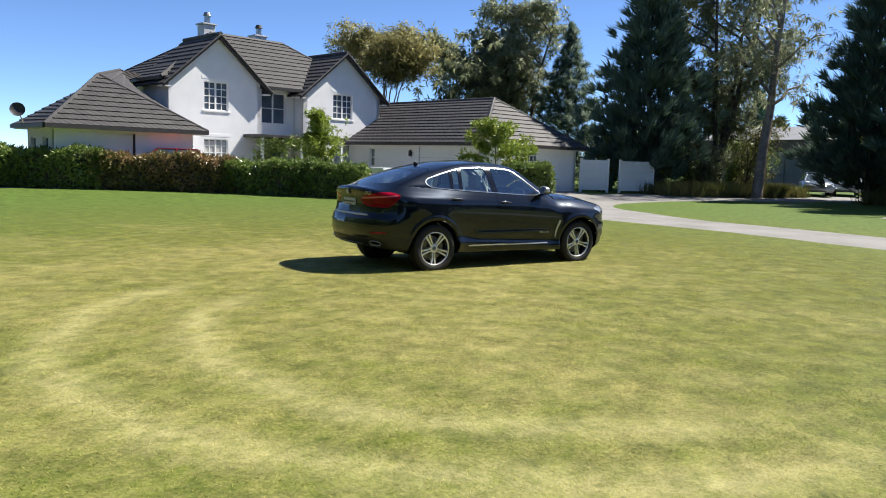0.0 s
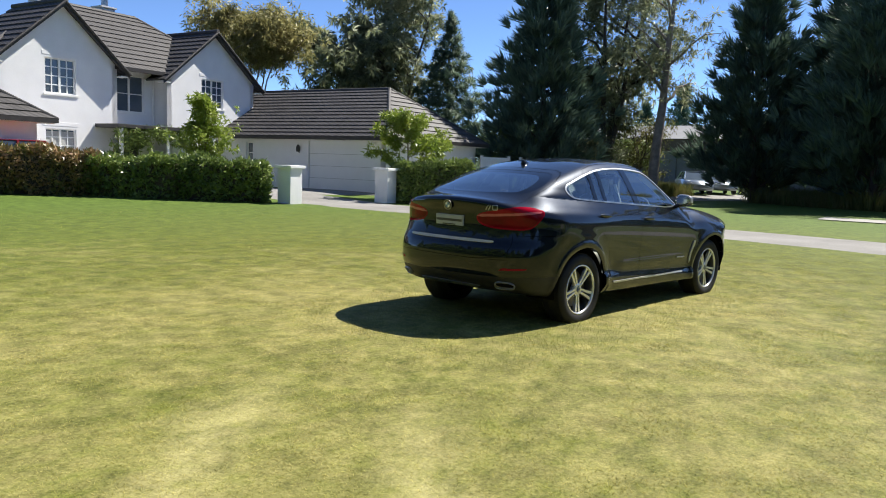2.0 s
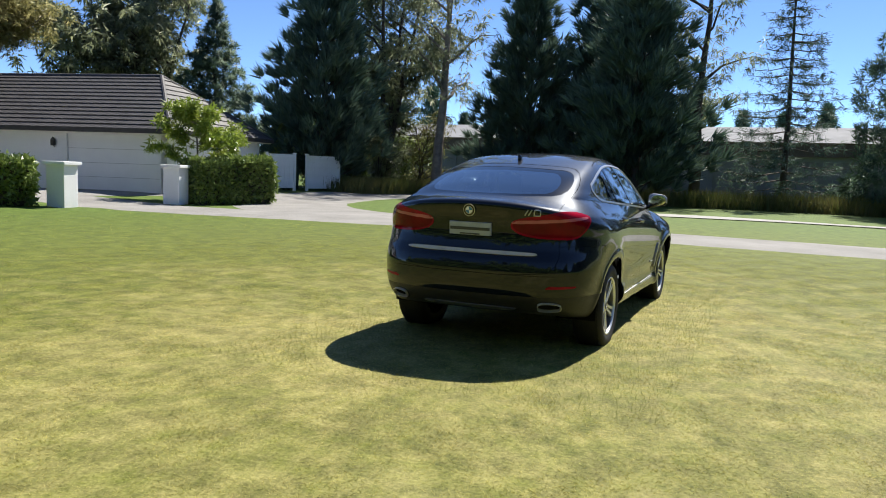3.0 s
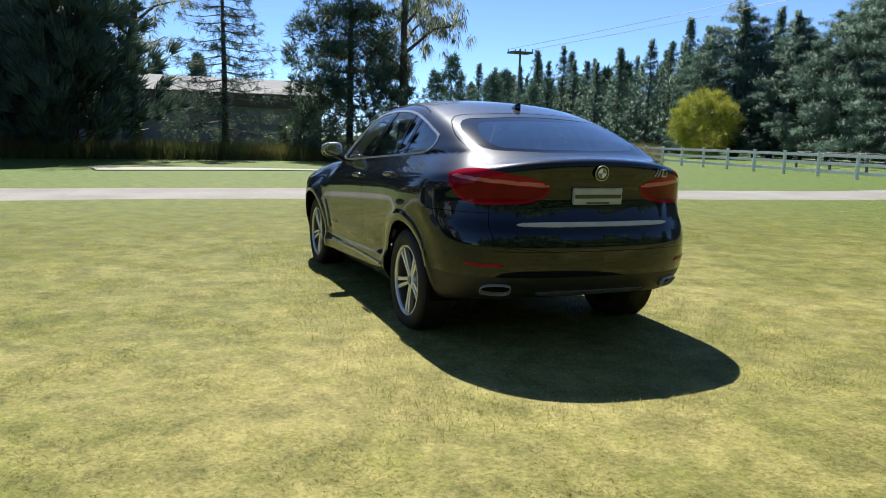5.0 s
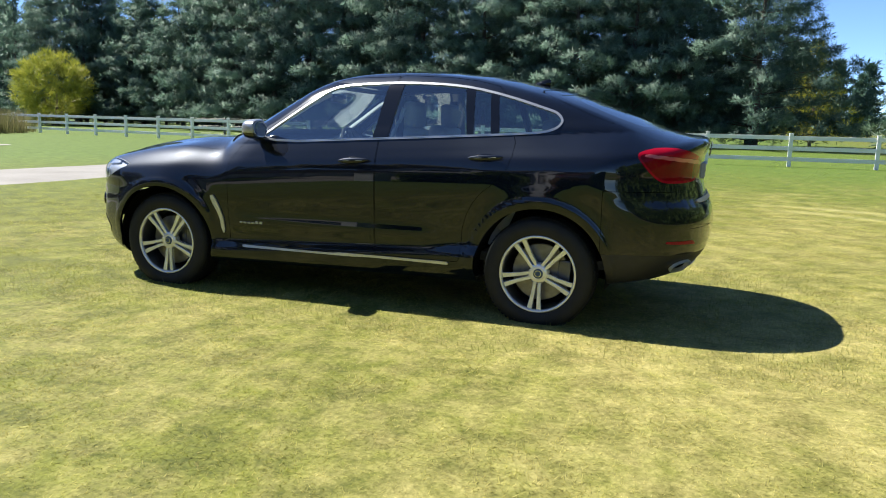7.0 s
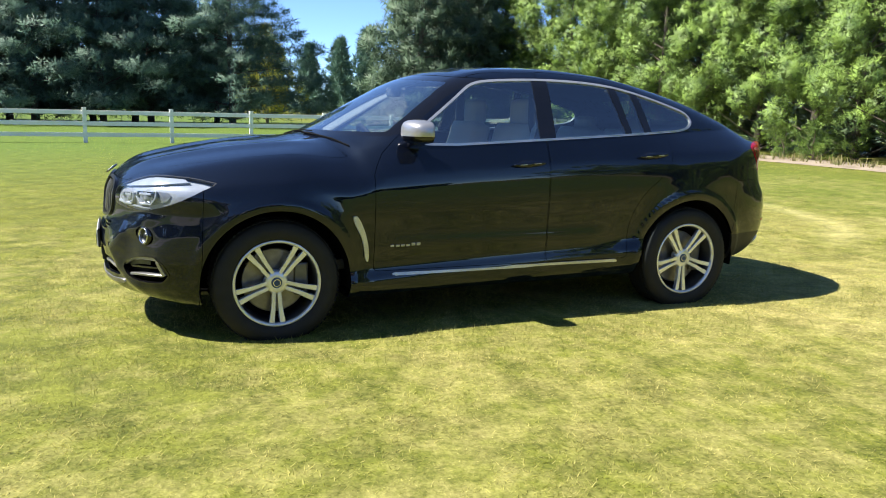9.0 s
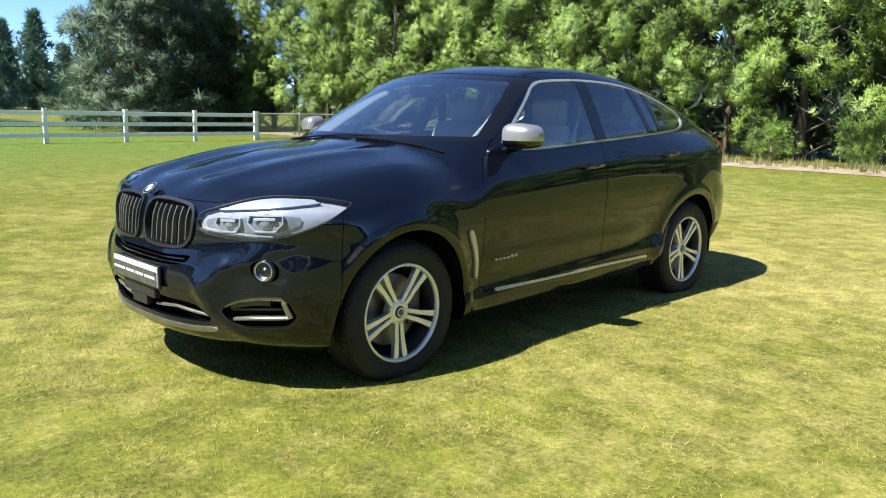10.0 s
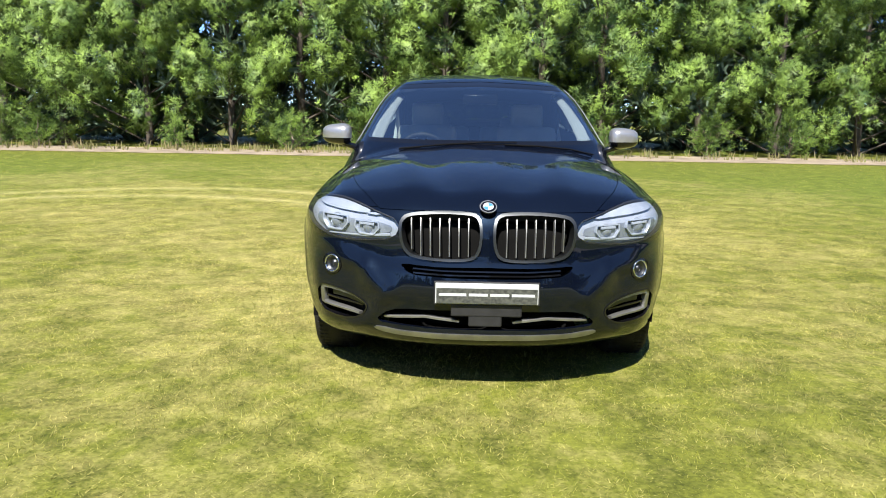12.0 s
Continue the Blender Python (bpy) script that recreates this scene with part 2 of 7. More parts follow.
def lawn_material(name, blade):
    """Mown lawn: green and sun-bleached straw patches, with pale wheel tracks in two rings."""
    m = bpy.data.materials.new(name)
    m.use_nodes = True
    nt = m.node_tree
    b = nt.nodes["Principled BSDF"]
    b.inputs["Roughness"].default_value = 0.8
    b.inputs["Specular IOR Level"].default_value = 0.2
    tc = nt.nodes.new("ShaderNodeTexCoord")
    pos = tc.outputs["Object"]

    def noise_at(scale, detail, rough=0.6):
        n = nt.nodes.new("ShaderNodeTexNoise")
        n.inputs["Scale"].default_value, n.inputs["Detail"].default_value, n.inputs["Roughness"].default_value = scale, detail, rough
        nt.links.new(pos, n.inputs["Vector"])
        return n.outputs["Fac"]

    def calc(op, a, bb=None, c=None, clamp=False):
        n = nt.nodes.new("ShaderNodeMath")
        n.operation, n.use_clamp = op, clamp
        for k, v in enumerate((a, bb, c)):
            if v is None:
                continue
            if isinstance(v, (int, float)):
                n.inputs[k].default_value = v
            else:
                nt.links.new(v, n.inputs[k])
        return n.outputs[0]

    def blend(fac, ca, cb):
        n = nt.nodes.new("ShaderNodeMix")
        n.data_type = "RGBA"
        for key, v in (("Factor", fac), ("A", ca), ("B", cb)):
            if isinstance(v, tuple):
                n.inputs[key].default_value = (*v, 1)
            else:
                nt.links.new(v, n.inputs[key])
        return n.outputs["Result"]

    def spread(fac, lo, hi):
        n = nt.nodes.new("ShaderNodeMapRange")
        n.inputs["From Min"].default_value, n.inputs["From Max"].default_value = lo, hi
        nt.links.new(fac, n.inputs["Value"])
        return n.outputs[0]

    sep = nt.nodes.new("ShaderNodeSeparateXYZ")
    nt.links.new(pos, sep.inputs[0])
    X, Y = sep.outputs[0], sep.outputs[1]
    # straw patches grow towards the middle of the lawn and the south-west
    patch = spread(noise_at(0.33, 4, 0.55), 0.41, 0.60)
    mottled = spread(noise_at(2.1, 7, 0.70), 0.36, 0.64)
    fine = spread(noise_at(30.0, 5, 0.75), 0.34, 0.66)
    near = calc("ADD", calc("POWER", calc("MULTIPLY", X, 0.075), 2.0), calc("POWER", calc("MULTIPLY", calc("ADD", Y, 1.0), 0.075), 2.0))
    dry = calc("SUBTRACT", 0.74, calc("MULTIPLY", calc("POWER", near, 0.5), 0.52), clamp=True)
    dry = calc("SUBTRACT", dry, calc("MULTIPLY", calc("SUBTRACT", calc("ADD", X, 3.0), calc("MULTIPLY", Y, 0.15)), 0.056, clamp=True))
    dry = calc("SUBTRACT", dry, calc("MULTIPLY", calc("SUBTRACT", Y, 1.5), 0.035, clamp=True))
    clumps = spread(noise_at(8.5, 5, 0.7), 0.34, 0.66)
    straw = calc("ADD", calc("MULTIPLY", patch, 0.27), calc("ADD", calc("MULTIPLY", mottled, 0.32), calc("MULTIPLY", clumps, 0.34)))
    straw = calc("ADD", calc("ADD", straw, calc("MULTIPLY", fine, 0.16)), calc("SUBTRACT", dry, 0.715), clamp=True)
    tone = calc("ADD", calc("MULTIPLY", fine, 0.5), calc("MULTIPLY", spread(noise_at(3.6, 6, 0.74), 0.38, 0.62), 0.5))
    green = blend(tone, (0.038, 0.048, 0.006), (0.172, 0.184, 0.027))
    fresh = calc("SUBTRACT", calc("MULTIPLY", calc("POWER", near, 0.5), 0.95), 0.38, clamp=True)
    fresh = calc("MULTIPLY", fresh, calc("MULTIPLY", calc("ADD", X, 17.0), 0.11, clamp=True))
    green = blend(fresh, green, blend(tone, (0.032, 0.056, 0.007), (0.125, 0.192, 0.030)))
    yellow = blend(tone, (0.152, 0.130, 0.037), (0.430, 0.374, 0.152))
    col = blend(straw, green, yellow)
    wobble = calc("MULTIPLY", calc("SUBTRACT", noise_at(0.9, 2), 0.5), 0.5)
    for cx, cy, r in ((-2.9, -4.3, 4.15), (-2.75, -4.5, 3.2)):
        dx, dy = calc("SUBTRACT", X, cx), calc("SUBTRACT", Y, cy)
        d = calc("POWER", calc("ADD", calc("MULTIPLY", dx, dx), calc("MULTIPLY", dy, dy)), 0.5)
        off = calc("ABSOLUTE", calc("ADD", calc("SUBTRACT", d, r), wobble))
        ring = calc("SUBTRACT", 1.0, calc("DIVIDE", off, 0.34), clamp=True)
        west = calc("MULTIPLY", calc("ADD", calc("SUBTRACT", cx - 1.2, X), calc("MULTIPLY", calc("SUBTRACT", -3.0, Y), 0.25)), 0.7, clamp=True)
        ring = calc("MULTIPLY", calc("MULTIPLY", ring, west), calc("ADD", calc("MULTIPLY", clumps, 0.42), 0.19), clamp=True)
        col = blend(ring, col, (0.42, 0.38, 0.17))
    if blade:
        g = nt.nodes.new("ShaderNodeNewGeometry")
        shade = calc("POWER", g.outputs["Random Per Island"], 2.0)
        col = blend(calc("MULTIPLY", shade, 0.50), col, (0.43, 0.375, 0.155))
        tr = nt.nodes.new("ShaderNodeBsdfTranslucent")
        ms = nt.nodes.new("ShaderNodeMixShader")
        ms.inputs[0].default_value = 0.50
        gain = nt.nodes.new("ShaderNodeVectorMath")
        gain.operation = "SCALE"
        gain.inputs["Scale"].default_value = 1.88
        nt.links.new(col, gain.inputs[0])
        col = gain.outputs[0]
        nt.links.new(col, tr.inputs[0])
        nt.links.new(b.outputs[0], ms.inputs[1])
        nt.links.new(tr.outputs[0], ms.inputs[2])
        nt.links.new(ms.outputs[0], nt.nodes["Material Output"].inputs[0])
    else:
        bp = nt.nodes.new("ShaderNodeBump")
        bp.inputs["Strength"].default_value, bp.inputs["Distance"].default_value = 0.45, 0.02
        nt.links.new(noise_at(38.0, 4), bp.inputs["Height"])
        nt.links.new(bp.outputs[0], b.inputs["Normal"])
    nt.links.new(col, b.inputs["Base Color"])
    return m


M_LAWN = lawn_material("lawn", False)
M_BLADE = lawn_material("lawn_blades", True)
M_TIP = material("grass_tips", (0.20, 0.235, 0.050), 0.6, color2=(0.38, 0.36, 0.12), scale=0.8, detail=4, island=0.8, translucent=0.5)


# ---- building helpers ----
def mesh_of(name, verts, faces, mat, smooth=False, normals=None):
    me = bpy.data.meshes.new(name)
    me.from_pydata([tuple(map(float, v)) for v in verts], [], [tuple(map(int, f)) for f in faces])
    me.materials.append(mat)
    if smooth:
        me.polygons.foreach_set("use_smooth", [True] * len(me.polygons))
    if normals is not None:
        me.normals_split_custom_set_from_vertices([tuple(map(float, n)) for n in normals])
    me.update()
    return me


def tri_mesh(name, verts, mat, per=3, normals=None):
    """Loose triangles or quads from an array of corners, quickly."""
    n = len(verts)
    me = bpy.data.meshes.new(name)
    me.vertices.add(n)
    me.vertices.foreach_set("co", np.asarray(verts, np.float32).ravel())
    me.loops.add(n)
    me.loops.foreach_set("vertex_index", np.arange(n, dtype=np.int32))
    me.polygons.add(n // per)
    me.polygons.foreach_set("loop_start", np.arange(0, n, per, dtype=np.int32))
    me.materials.append(mat)
    me.update(calc_edges=True)
    if normals is not None:
        me.polygons.foreach_set("use_smooth", np.ones(n // per, bool))
        me.normals_split_custom_set_from_vertices(normals)
    return me


def attach(name, me, parent=None, label=""):
    ob = new(name, me)
    if parent is not None:
        ob.parent = parent
    return tagged(ob, label=label)


def part(name, bm, mat, parent=None, label="", smooth=False):
    """Links a bmesh as one mesh object under a thing or a part."""
    me = bpy.data.meshes.new(name)
    bm.normal_update()
    bm.to_mesh(me)
    bm.free()
    me.materials.append(mat)
    if smooth:
        me.polygons.foreach_set("use_smooth", [True] * len(me.polygons))
    return attach(name, me, parent, label)


def thing(name, m, label, category, group="", kind=""):
    ob = new(name)
    ob.empty_display_size = 0.2
    ob.matrix_world = m
    return tagged(ob, label, category, group, kind)


def box(bm, x0, x1, y0, y1, z0, z1, bevel=0.0, m=None):
    g = bmesh.ops.create_cube(bm, size=1.0)
    vs = g["verts"]
    bmesh.ops.scale(bm, vec=(x1 - x0, y1 - y0, z1 - z0), verts=vs)
    bmesh.ops.translate(bm, vec=((x0 + x1) / 2, (y0 + y1) / 2, (z0 + z1) / 2), verts=vs)
    if bevel:
        es = list({e for v in vs for e in v.link_edges})
        r = bmesh.ops.bevel(bm, geom=es, offset=bevel, segments=2, affect="EDGES", profile=0.6)
        vs = list(set(r["verts"]) | {v for v in vs if v.is_valid})
    if m is not None:
        bmesh.ops.transform(bm, matrix=m, verts=[v for v in vs if v.is_valid])
    return bm


def boxed(*args, **kw):
    return box(bmesh.new(), *args, **kw)


def tube(bm, a, b, r0, r1=None, sides=8, caps=True):
    a, b = Vector(a), Vector(b)
    r1 = r0 if r1 is None else r1
    q = (b - a).to_track_quat("Z", "Y")
    rings = []
    for p, r in ((a, r0), (b, r1)):
        rings.append([bm.verts.new(p + q @ Vector((r * math.cos(k * 2 * math.pi / sides), r * math.sin(k * 2 * math.pi / sides), 0))) for k in range(sides)])
    for k in range(sides):
        bm.faces.new((rings[0][k], rings[0][(k + 1) % sides], rings[1][(k + 1) % sides], rings[1][k]))
    if caps:
        bm.faces.new(rings[0][::-1])
        bm.faces.new(rings[1])
    return bm


def revolve(bm, profile, sides=48, axis="Y"):
    """Turns a profile of (radius, along) about an axis."""
    rings = []
    for r, h in profile:
        ring = []
        for k in range(sides):
            a = 2 * math.pi * k / sides
            c, s = r * math.cos(a), r * math.sin(a)
            ring.append(bm.verts.new((c, h, s) if axis == "Y" else (c, s, h)))
        rings.append(ring)
    for i in range(len(rings) - 1):
        for k in range(sides):
            bm.faces.new((rings[i][k], rings[i][(k + 1) % sides], rings[i + 1][(k + 1) % sides], rings[i + 1][k]))
    bmesh.ops.recalc_face_normals(bm, faces=bm.faces)
    return bm


def prism(bm, outline, axis, a, b):
    """Extrudes a flat outline from a to b along an axis; outline in the other two axes, in order."""
    n = "xyz".index(axis)

    def at(p, h):
        q = list(p)
        q.insert(n, h)
        return q

    lo = [bm.verts.new(at(p, a)) for p in outline]
    hi = [bm.verts.new(at(p, b)) for p in outline]
    k = len(outline)
    bm.faces.new(lo)
    bm.faces.new(hi[::-1])
    for i in range(k):
        bm.faces.new((lo[i], hi[i], hi[(i + 1) % k], lo[(i + 1) % k]))
    bmesh.ops.recalc_face_normals(bm, faces=bm.faces)
    return bm


def curve_of(points):
    """A smooth function through (x, value) pairs (monotone cubic)."""
    pts = np.array(sorted(points), float)
    xs, ys = pts[:, 0], pts[:, 1]
    h, d = np.diff(xs), np.diff(ys) / np.diff(xs)
    s = np.zeros_like(xs)
    s[0], s[-1] = d[0], d[-1]
    for i in range(1, len(xs) - 1):
        if d[i - 1] * d[i] > 0:
            w1, w2 = 2 * h[i] + h[i - 1], h[i] + 2 * h[i - 1]
            s[i] = (w1 + w2) / (w1 / d[i - 1] + w2 / d[i])

    def value(x):
        x = np.clip(x, xs[0], xs[-1])
        i = np.clip(np.searchsorted(xs, x) - 1, 0, len(h) - 1)
        t = (x - xs[i]) / h[i]
        return ((1 + 2 * t) * (1 - t) ** 2 * ys[i] + t * (1 - t) ** 2 * h[i] * s[i] + t * t * (3 - 2 * t) * ys[i + 1] + t * t * (t - 1) * h[i] * s[i + 1])

    return value


def rounded(poly, turns=2):
    p = np.array(poly, float)
    for _ in range(turns):
        q = np.roll(p, -1, 0)
        p = np.stack([0.75 * p + 0.25 * q, 0.25 * p + 0.75 * q], 1).reshape(-1, 2)
    return p


def inside(a, b, poly, turns=2):
    """Signed distance of points (a, b) to a closed outline: negative within."""
    p = rounded(poly, turns) if turns else np.array(poly, float)
    q = np.roll(p, -1, 0)
    best, odd = np.full(len(a), 1e9), np.zeros(len(a), bool)
    for (x0, y0), (x1, y1) in zip(p, q):
        ex, ey = x1 - x0, y1 - y0
        t = np.clip(((a - x0) * ex + (b - y0) * ey) / (ex * ex + ey * ey + 1e-12), 0, 1)
        best = np.minimum(best, (a - x0 - t * ex) ** 2 + (b - y0 - t * ey) ** 2)
        if y0 != y1:
            cross = ((y0 > b) != (y1 > b)) & (a < ex * (b - y0) / ey + x0)
            odd ^= cross
    d = np.sqrt(best)
    return np.where(odd, -d, d)


# ---- ground ----
def smooth_step(t):
    t = np.clip(t, 0, 1)
    return t * t * (3 - 2 * t)


def ground_z(x, y):
    """The lawn is flat, its turf some way up the tyres; it rises a little towards the house."""
    return 0.036 + 0.204 * smooth_step((y - 15.5 + 0.05 * x) / 7.0)


def make_ground():
    xs = np.concatenate([[-3000, -900, -300, -120], np.arange(-60, 61, 1.5), [120, 300, 900, 3000]])
    ys = np.concatenate([[-3000, -900, -300, -120], np.arange(-60, 61, 1.5), [120, 300, 900, 3000]])
    gx, gy = np.meshgrid(xs, ys, indexing="ij")
    v = np.stack([gx, gy, ground_z(gx, gy)], -1).reshape(-1, 3)
    n = len(ys)
    f = [(i * n + j, (i + 1) * n + j, (i + 1) * n + j + 1, i * n + j + 1) for i in range(len(xs) - 1) for j in range(n - 1)]
    ob = new("ground", mesh_of("ground", v, f, M_LAWN, True))
    tagged(ob, "mown lawn, green with sun-bleached straw patches", "lawn", kind="structure")


make_ground()


def ribbon(name, centre, width, lift, mat, label, category, step=1.0):
    """A road: a sheet along a smooth centre line, lying just above the ground."""
    pts = np.array(centre, float)
    d = np.r_[0, np.cumsum(np.linalg.norm(np.diff(pts, axis=0), axis=1))]
    fx, fy = curve_of(list(zip(d, pts[:, 0]))), curve_of(list(zip(d, pts[:, 1])))
    s = np.linspace(0, d[-1], int(d[-1] / step) + 2)
    cx, cy = fx(s), fy(s)
    tx, ty = np.gradient(cx), np.gradient(cy)
    ln = np.hypot(tx, ty)
    wide = width(s / d[-1]) if callable(width) else np.full(len(s), width)
    rng = np.random.RandomState(5)
    v, f, cols = [], [], 7
    for i in range(len(s)):
        for k in range(cols):
            a = (k / (cols - 1) - 0.5) * wide[i]
            if k in (0, cols - 1):
                a += rng.uniform(-0.06, 0.06)
            x, y = cx[i] - ty[i] / ln[i] * a, cy[i] + tx[i] / ln[i] * a
            v.append((x, y, ground_z(x, y) + lift - (0.02 if k in (0, cols - 1) else 0)))
    for i in range(len(s) - 1):
        for k in range(cols - 1):
            a = i * cols + k
            f.append((a, a + cols, a + cols + 1, a + 1))
    ob = new(name, mesh_of(name, v, f, mat, True))
    ob.data.flip_normals() if ob.data.polygons[0].normal.z < 0 else None
    return tagged(ob, label, category, kind="structure")


ribbon("road", [(16, -160), (14.6, -60), (13.2, -32), (11.6, -25), (10.0, -21), (9.5, -17), (9.8, -13), (10.6, -7), (11.0, -2), (11.3, 2), (11.1, 5.5), (10.4, 10), (9.7, 15), (9.5, 20), (9.0, 25)], 3.4, 0.016, M_ROAD,
       "pale compacted gravel drive between lawns", "road")
ribbon("driveway", [(11.2, 4.0), (12.1, 10.0), (14.0, 13.2), (17.5, 15.6), (24, 16.9), (32, 15.6), (42, 14.5), (56, 14)], lambda s: 2.6 + 1.6 * smooth_step(s / 0.12), 0.021, M_ROAD, "pale gravel side drive", "road")
ribbon("courtyard", [(-8, 26.5), (0, 24.6), (6, 23.0), (12, 22.0), (21, 19.0)], lambda s: 6.5 - 2.0 * s, 0.026, M_ROAD, "gravel forecourt before the house", "courtyard")
ribbon("pavement", [(22.0, 4.0), (22.5, -0.4), (22.1, -3.0), (21.6, -6.2), (21.5, -10.5), (22.0, -15.5)], lambda s: 1.9 - 1.2 * smooth_step((s - 0.15) / 0.25), 0.05, M_CONC, "pale concrete edging strip in the grass", "pavement")
ribbon("planting_bed", [(-18.4, -31), (-18.4, -20), (-18.2, -8), (-18.1, 2), (-18.0, 14), (-17.9, 45)], 3.0, 0.03, M_MULCH, "bare dry earth along the foot of the pines", "earth")


def make_blades():
    """Single grass blades: fine upright ones round the car, coarser and sparser ones out to the edges of the lawn."""
    rng = np.random.RandomState(11)
    near = rng.uniform((-11.0, -13.0), (9.0, 9.5), (1900000, 2))
    edge = np.hypot((near[:, 0] + 0.9) / 9.6, (near[:, 1] + 1.3) / 10.6)
    near = near[rng.uniform(size=len(near)) < np.clip((1.0 - edge) * 2.4, 0, 1)]
    ang, rad = rng.uniform(0, 2 * math.pi, 420000), 7.0 * np.exp(rng.uniform(0, 1.45, 420000))
    far = np.stack([np.cos(ang) * rad - 0.5, np.sin(ang) * rad - 1.0], 1)
    far = far[(far[:, 0] > -17.3) & (far[:, 0] < 9.3) & (far[:, 1] < 16.0)]
    p = np.concatenate([near, far])
    n = len(p)
    size = np.concatenate([np.ones(len(near)), np.clip(np.hypot(far[:, 0], far[:, 1]) / 7.0, 1.1, 2.8)])
    # the turf stands taller in tufts
    tuft = 0.5 + 0.25 * np.sin(p[:, 0] * 5.1 + 2.0 * np.sin(p[:, 1] * 3.7)) + 0.25 * np.sin(p[:, 1] * 6.3 + 2.0 * np.sin(p[:, 0] * 2.9))
    a, way = rng.uniform(0, 2 * math.pi, n), rng.uniform(0, 2 * math.pi, n)
    h = rng.uniform(0.005, 0.015, n) * (0.6 + 0.8 * tuft) * np.sqrt(size)
    w = rng.uniform(0.0020, 0.0042, n) * size
    lean = rng.uniform(0.014, 0.045, n)
    z = ground_z(p[:, 0], p[:, 1]) - 0.004
    v = np.zeros((n, 3, 3), np.float32)
    for k, sg in ((0, -1), (1, 1)):
        v[:, k, 0], v[:, k, 1], v[:, k, 2] = p[:, 0] + sg * np.cos(a) * w, p[:, 1] + sg * np.sin(a) * w, z
    v[:, 2, 0], v[:, 2, 1], v[:, 2, 2] = p[:, 0] + np.cos(way) * lean, p[:, 1] + np.sin(way) * lean, z + h
    ob = new("grass_blades", tri_mesh("grass_blades", v.reshape(-1, 3), M_BLADE))
    tagged(ob, "short sun-bleached lawn grass round the car", "grass", kind="stuff")
    # longer blades that the mower left, thickest by the car
    m = 16000
    q = rng.uniform((-3.6, -1.7), (2.9, 1.7), (m, 2))
    a, way = rng.uniform(0, 2 * math.pi, m), rng.uniform(0, 2 * math.pi, m)
    w, h, lean = rng.uniform(0.0012, 0.0026, m), rng.uniform(0.022, 0.042, m), rng.uniform(0.005, 0.03, m)
    v = np.zeros((m, 3, 3), np.float32)
    for k, sg in ((0, -1), (1, 1)):
        v[:, k, 0], v[:, k, 1], v[:, k, 2] = q[:, 0] + sg * np.cos(a) * w, q[:, 1] + sg * np.sin(a) * w, 0.030
    v[:, 2, 0], v[:, 2, 1], v[:, 2, 2] = q[:, 0] + np.cos(way) * lean, q[:, 1] + np.sin(way) * lean, 0.03 + h
    tagged(new("grass_tips", tri_mesh("grass_tips", v.reshape(-1, 3), M_TIP)), "longer pale grass tips in the lawn", "grass", kind="stuff")


make_blades()


# ---- the white house ----
HOUSE = Matrix(((0.9791, -0.2034, 0, 3.28), (0.2034, 0.9791, 0, 27.23), (0, 0, 1, 0), (0, 0, 0, 1)))


def wall_mesh(name, length, height, thick, holes, parent, m, mat=M_WHITE, gable=0.0, label=""):
    """An upright wall from x = 0 along x, its outer face at y = 0, with real openings (x0, x1, z0, z1) and perhaps a gable on top."""
    bm = bmesh.new()
    xs = sorted({0.0, length, *[h[0] for h in holes], *[h[1] for h in holes]})
    zs = sorted({0.0, height, *[h[2] for h in holes], *[h[3] for h in holes]})
    grid = {}
    for i, x in enumerate(xs):
        for k, z in enumerate(zs):
            for j, y in enumerate((0.0, thick)):
                grid[i, j, k] = bm.verts.new((x, y, z))
    solid = set()
    for i in range(len(xs) - 1):
        for k in range(len(zs) - 1):
            cx, cz = (xs[i] + xs[i + 1]) / 2, (zs[k] + zs[k + 1]) / 2
            if not any(h[0] < cx < h[1] and h[2] < cz < h[3] for h in holes):
                solid.add((i, k))
    for i, k in solid:
        bm.faces.new((grid[i, 0, k], grid[i + 1, 0, k], grid[i + 1, 0, k + 1], grid[i, 0, k + 1]))
        bm.faces.new((grid[i, 1, k], grid[i, 1, k + 1], grid[i + 1, 1, k + 1], grid[i + 1, 1, k]))
        for di, dk, e in ((-1, 0, ((i, k), (i, k + 1))), (1, 0, ((i + 1, k), (i + 1, k + 1))), (0, -1, ((i, k), (i + 1, k))), (0, 1, ((i, k + 1), (i + 1, k + 1)))):
            if (i + di, k + dk) not in solid and not (gable and dk == 1 and k + 2 == len(zs)):
                (a, b), (c, d) = e
                bm.faces.new((grid[a, 0, b], grid[c, 0, d], grid[c, 1, d], grid[a, 1, b]))
    if gable:
        tips = [bm.verts.new((length / 2, y, height + gable)) for y in (0.0, thick)]
        top = len(zs) - 1
        for j in (0, 1):
            bm.faces.new([grid[i, j, top] for i in range(len(xs))] + [tips[j]])
        for i in (0, len(xs) - 1):
            bm.faces.new((grid[i, 0, top], grid[i, 1, top], tips[1], tips[0]))
    bmesh.ops.recalc_face_normals(bm, faces=bm.faces)
    ob = part(name, bm, mat, parent, label)
    ob.matrix_local = m
    return ob


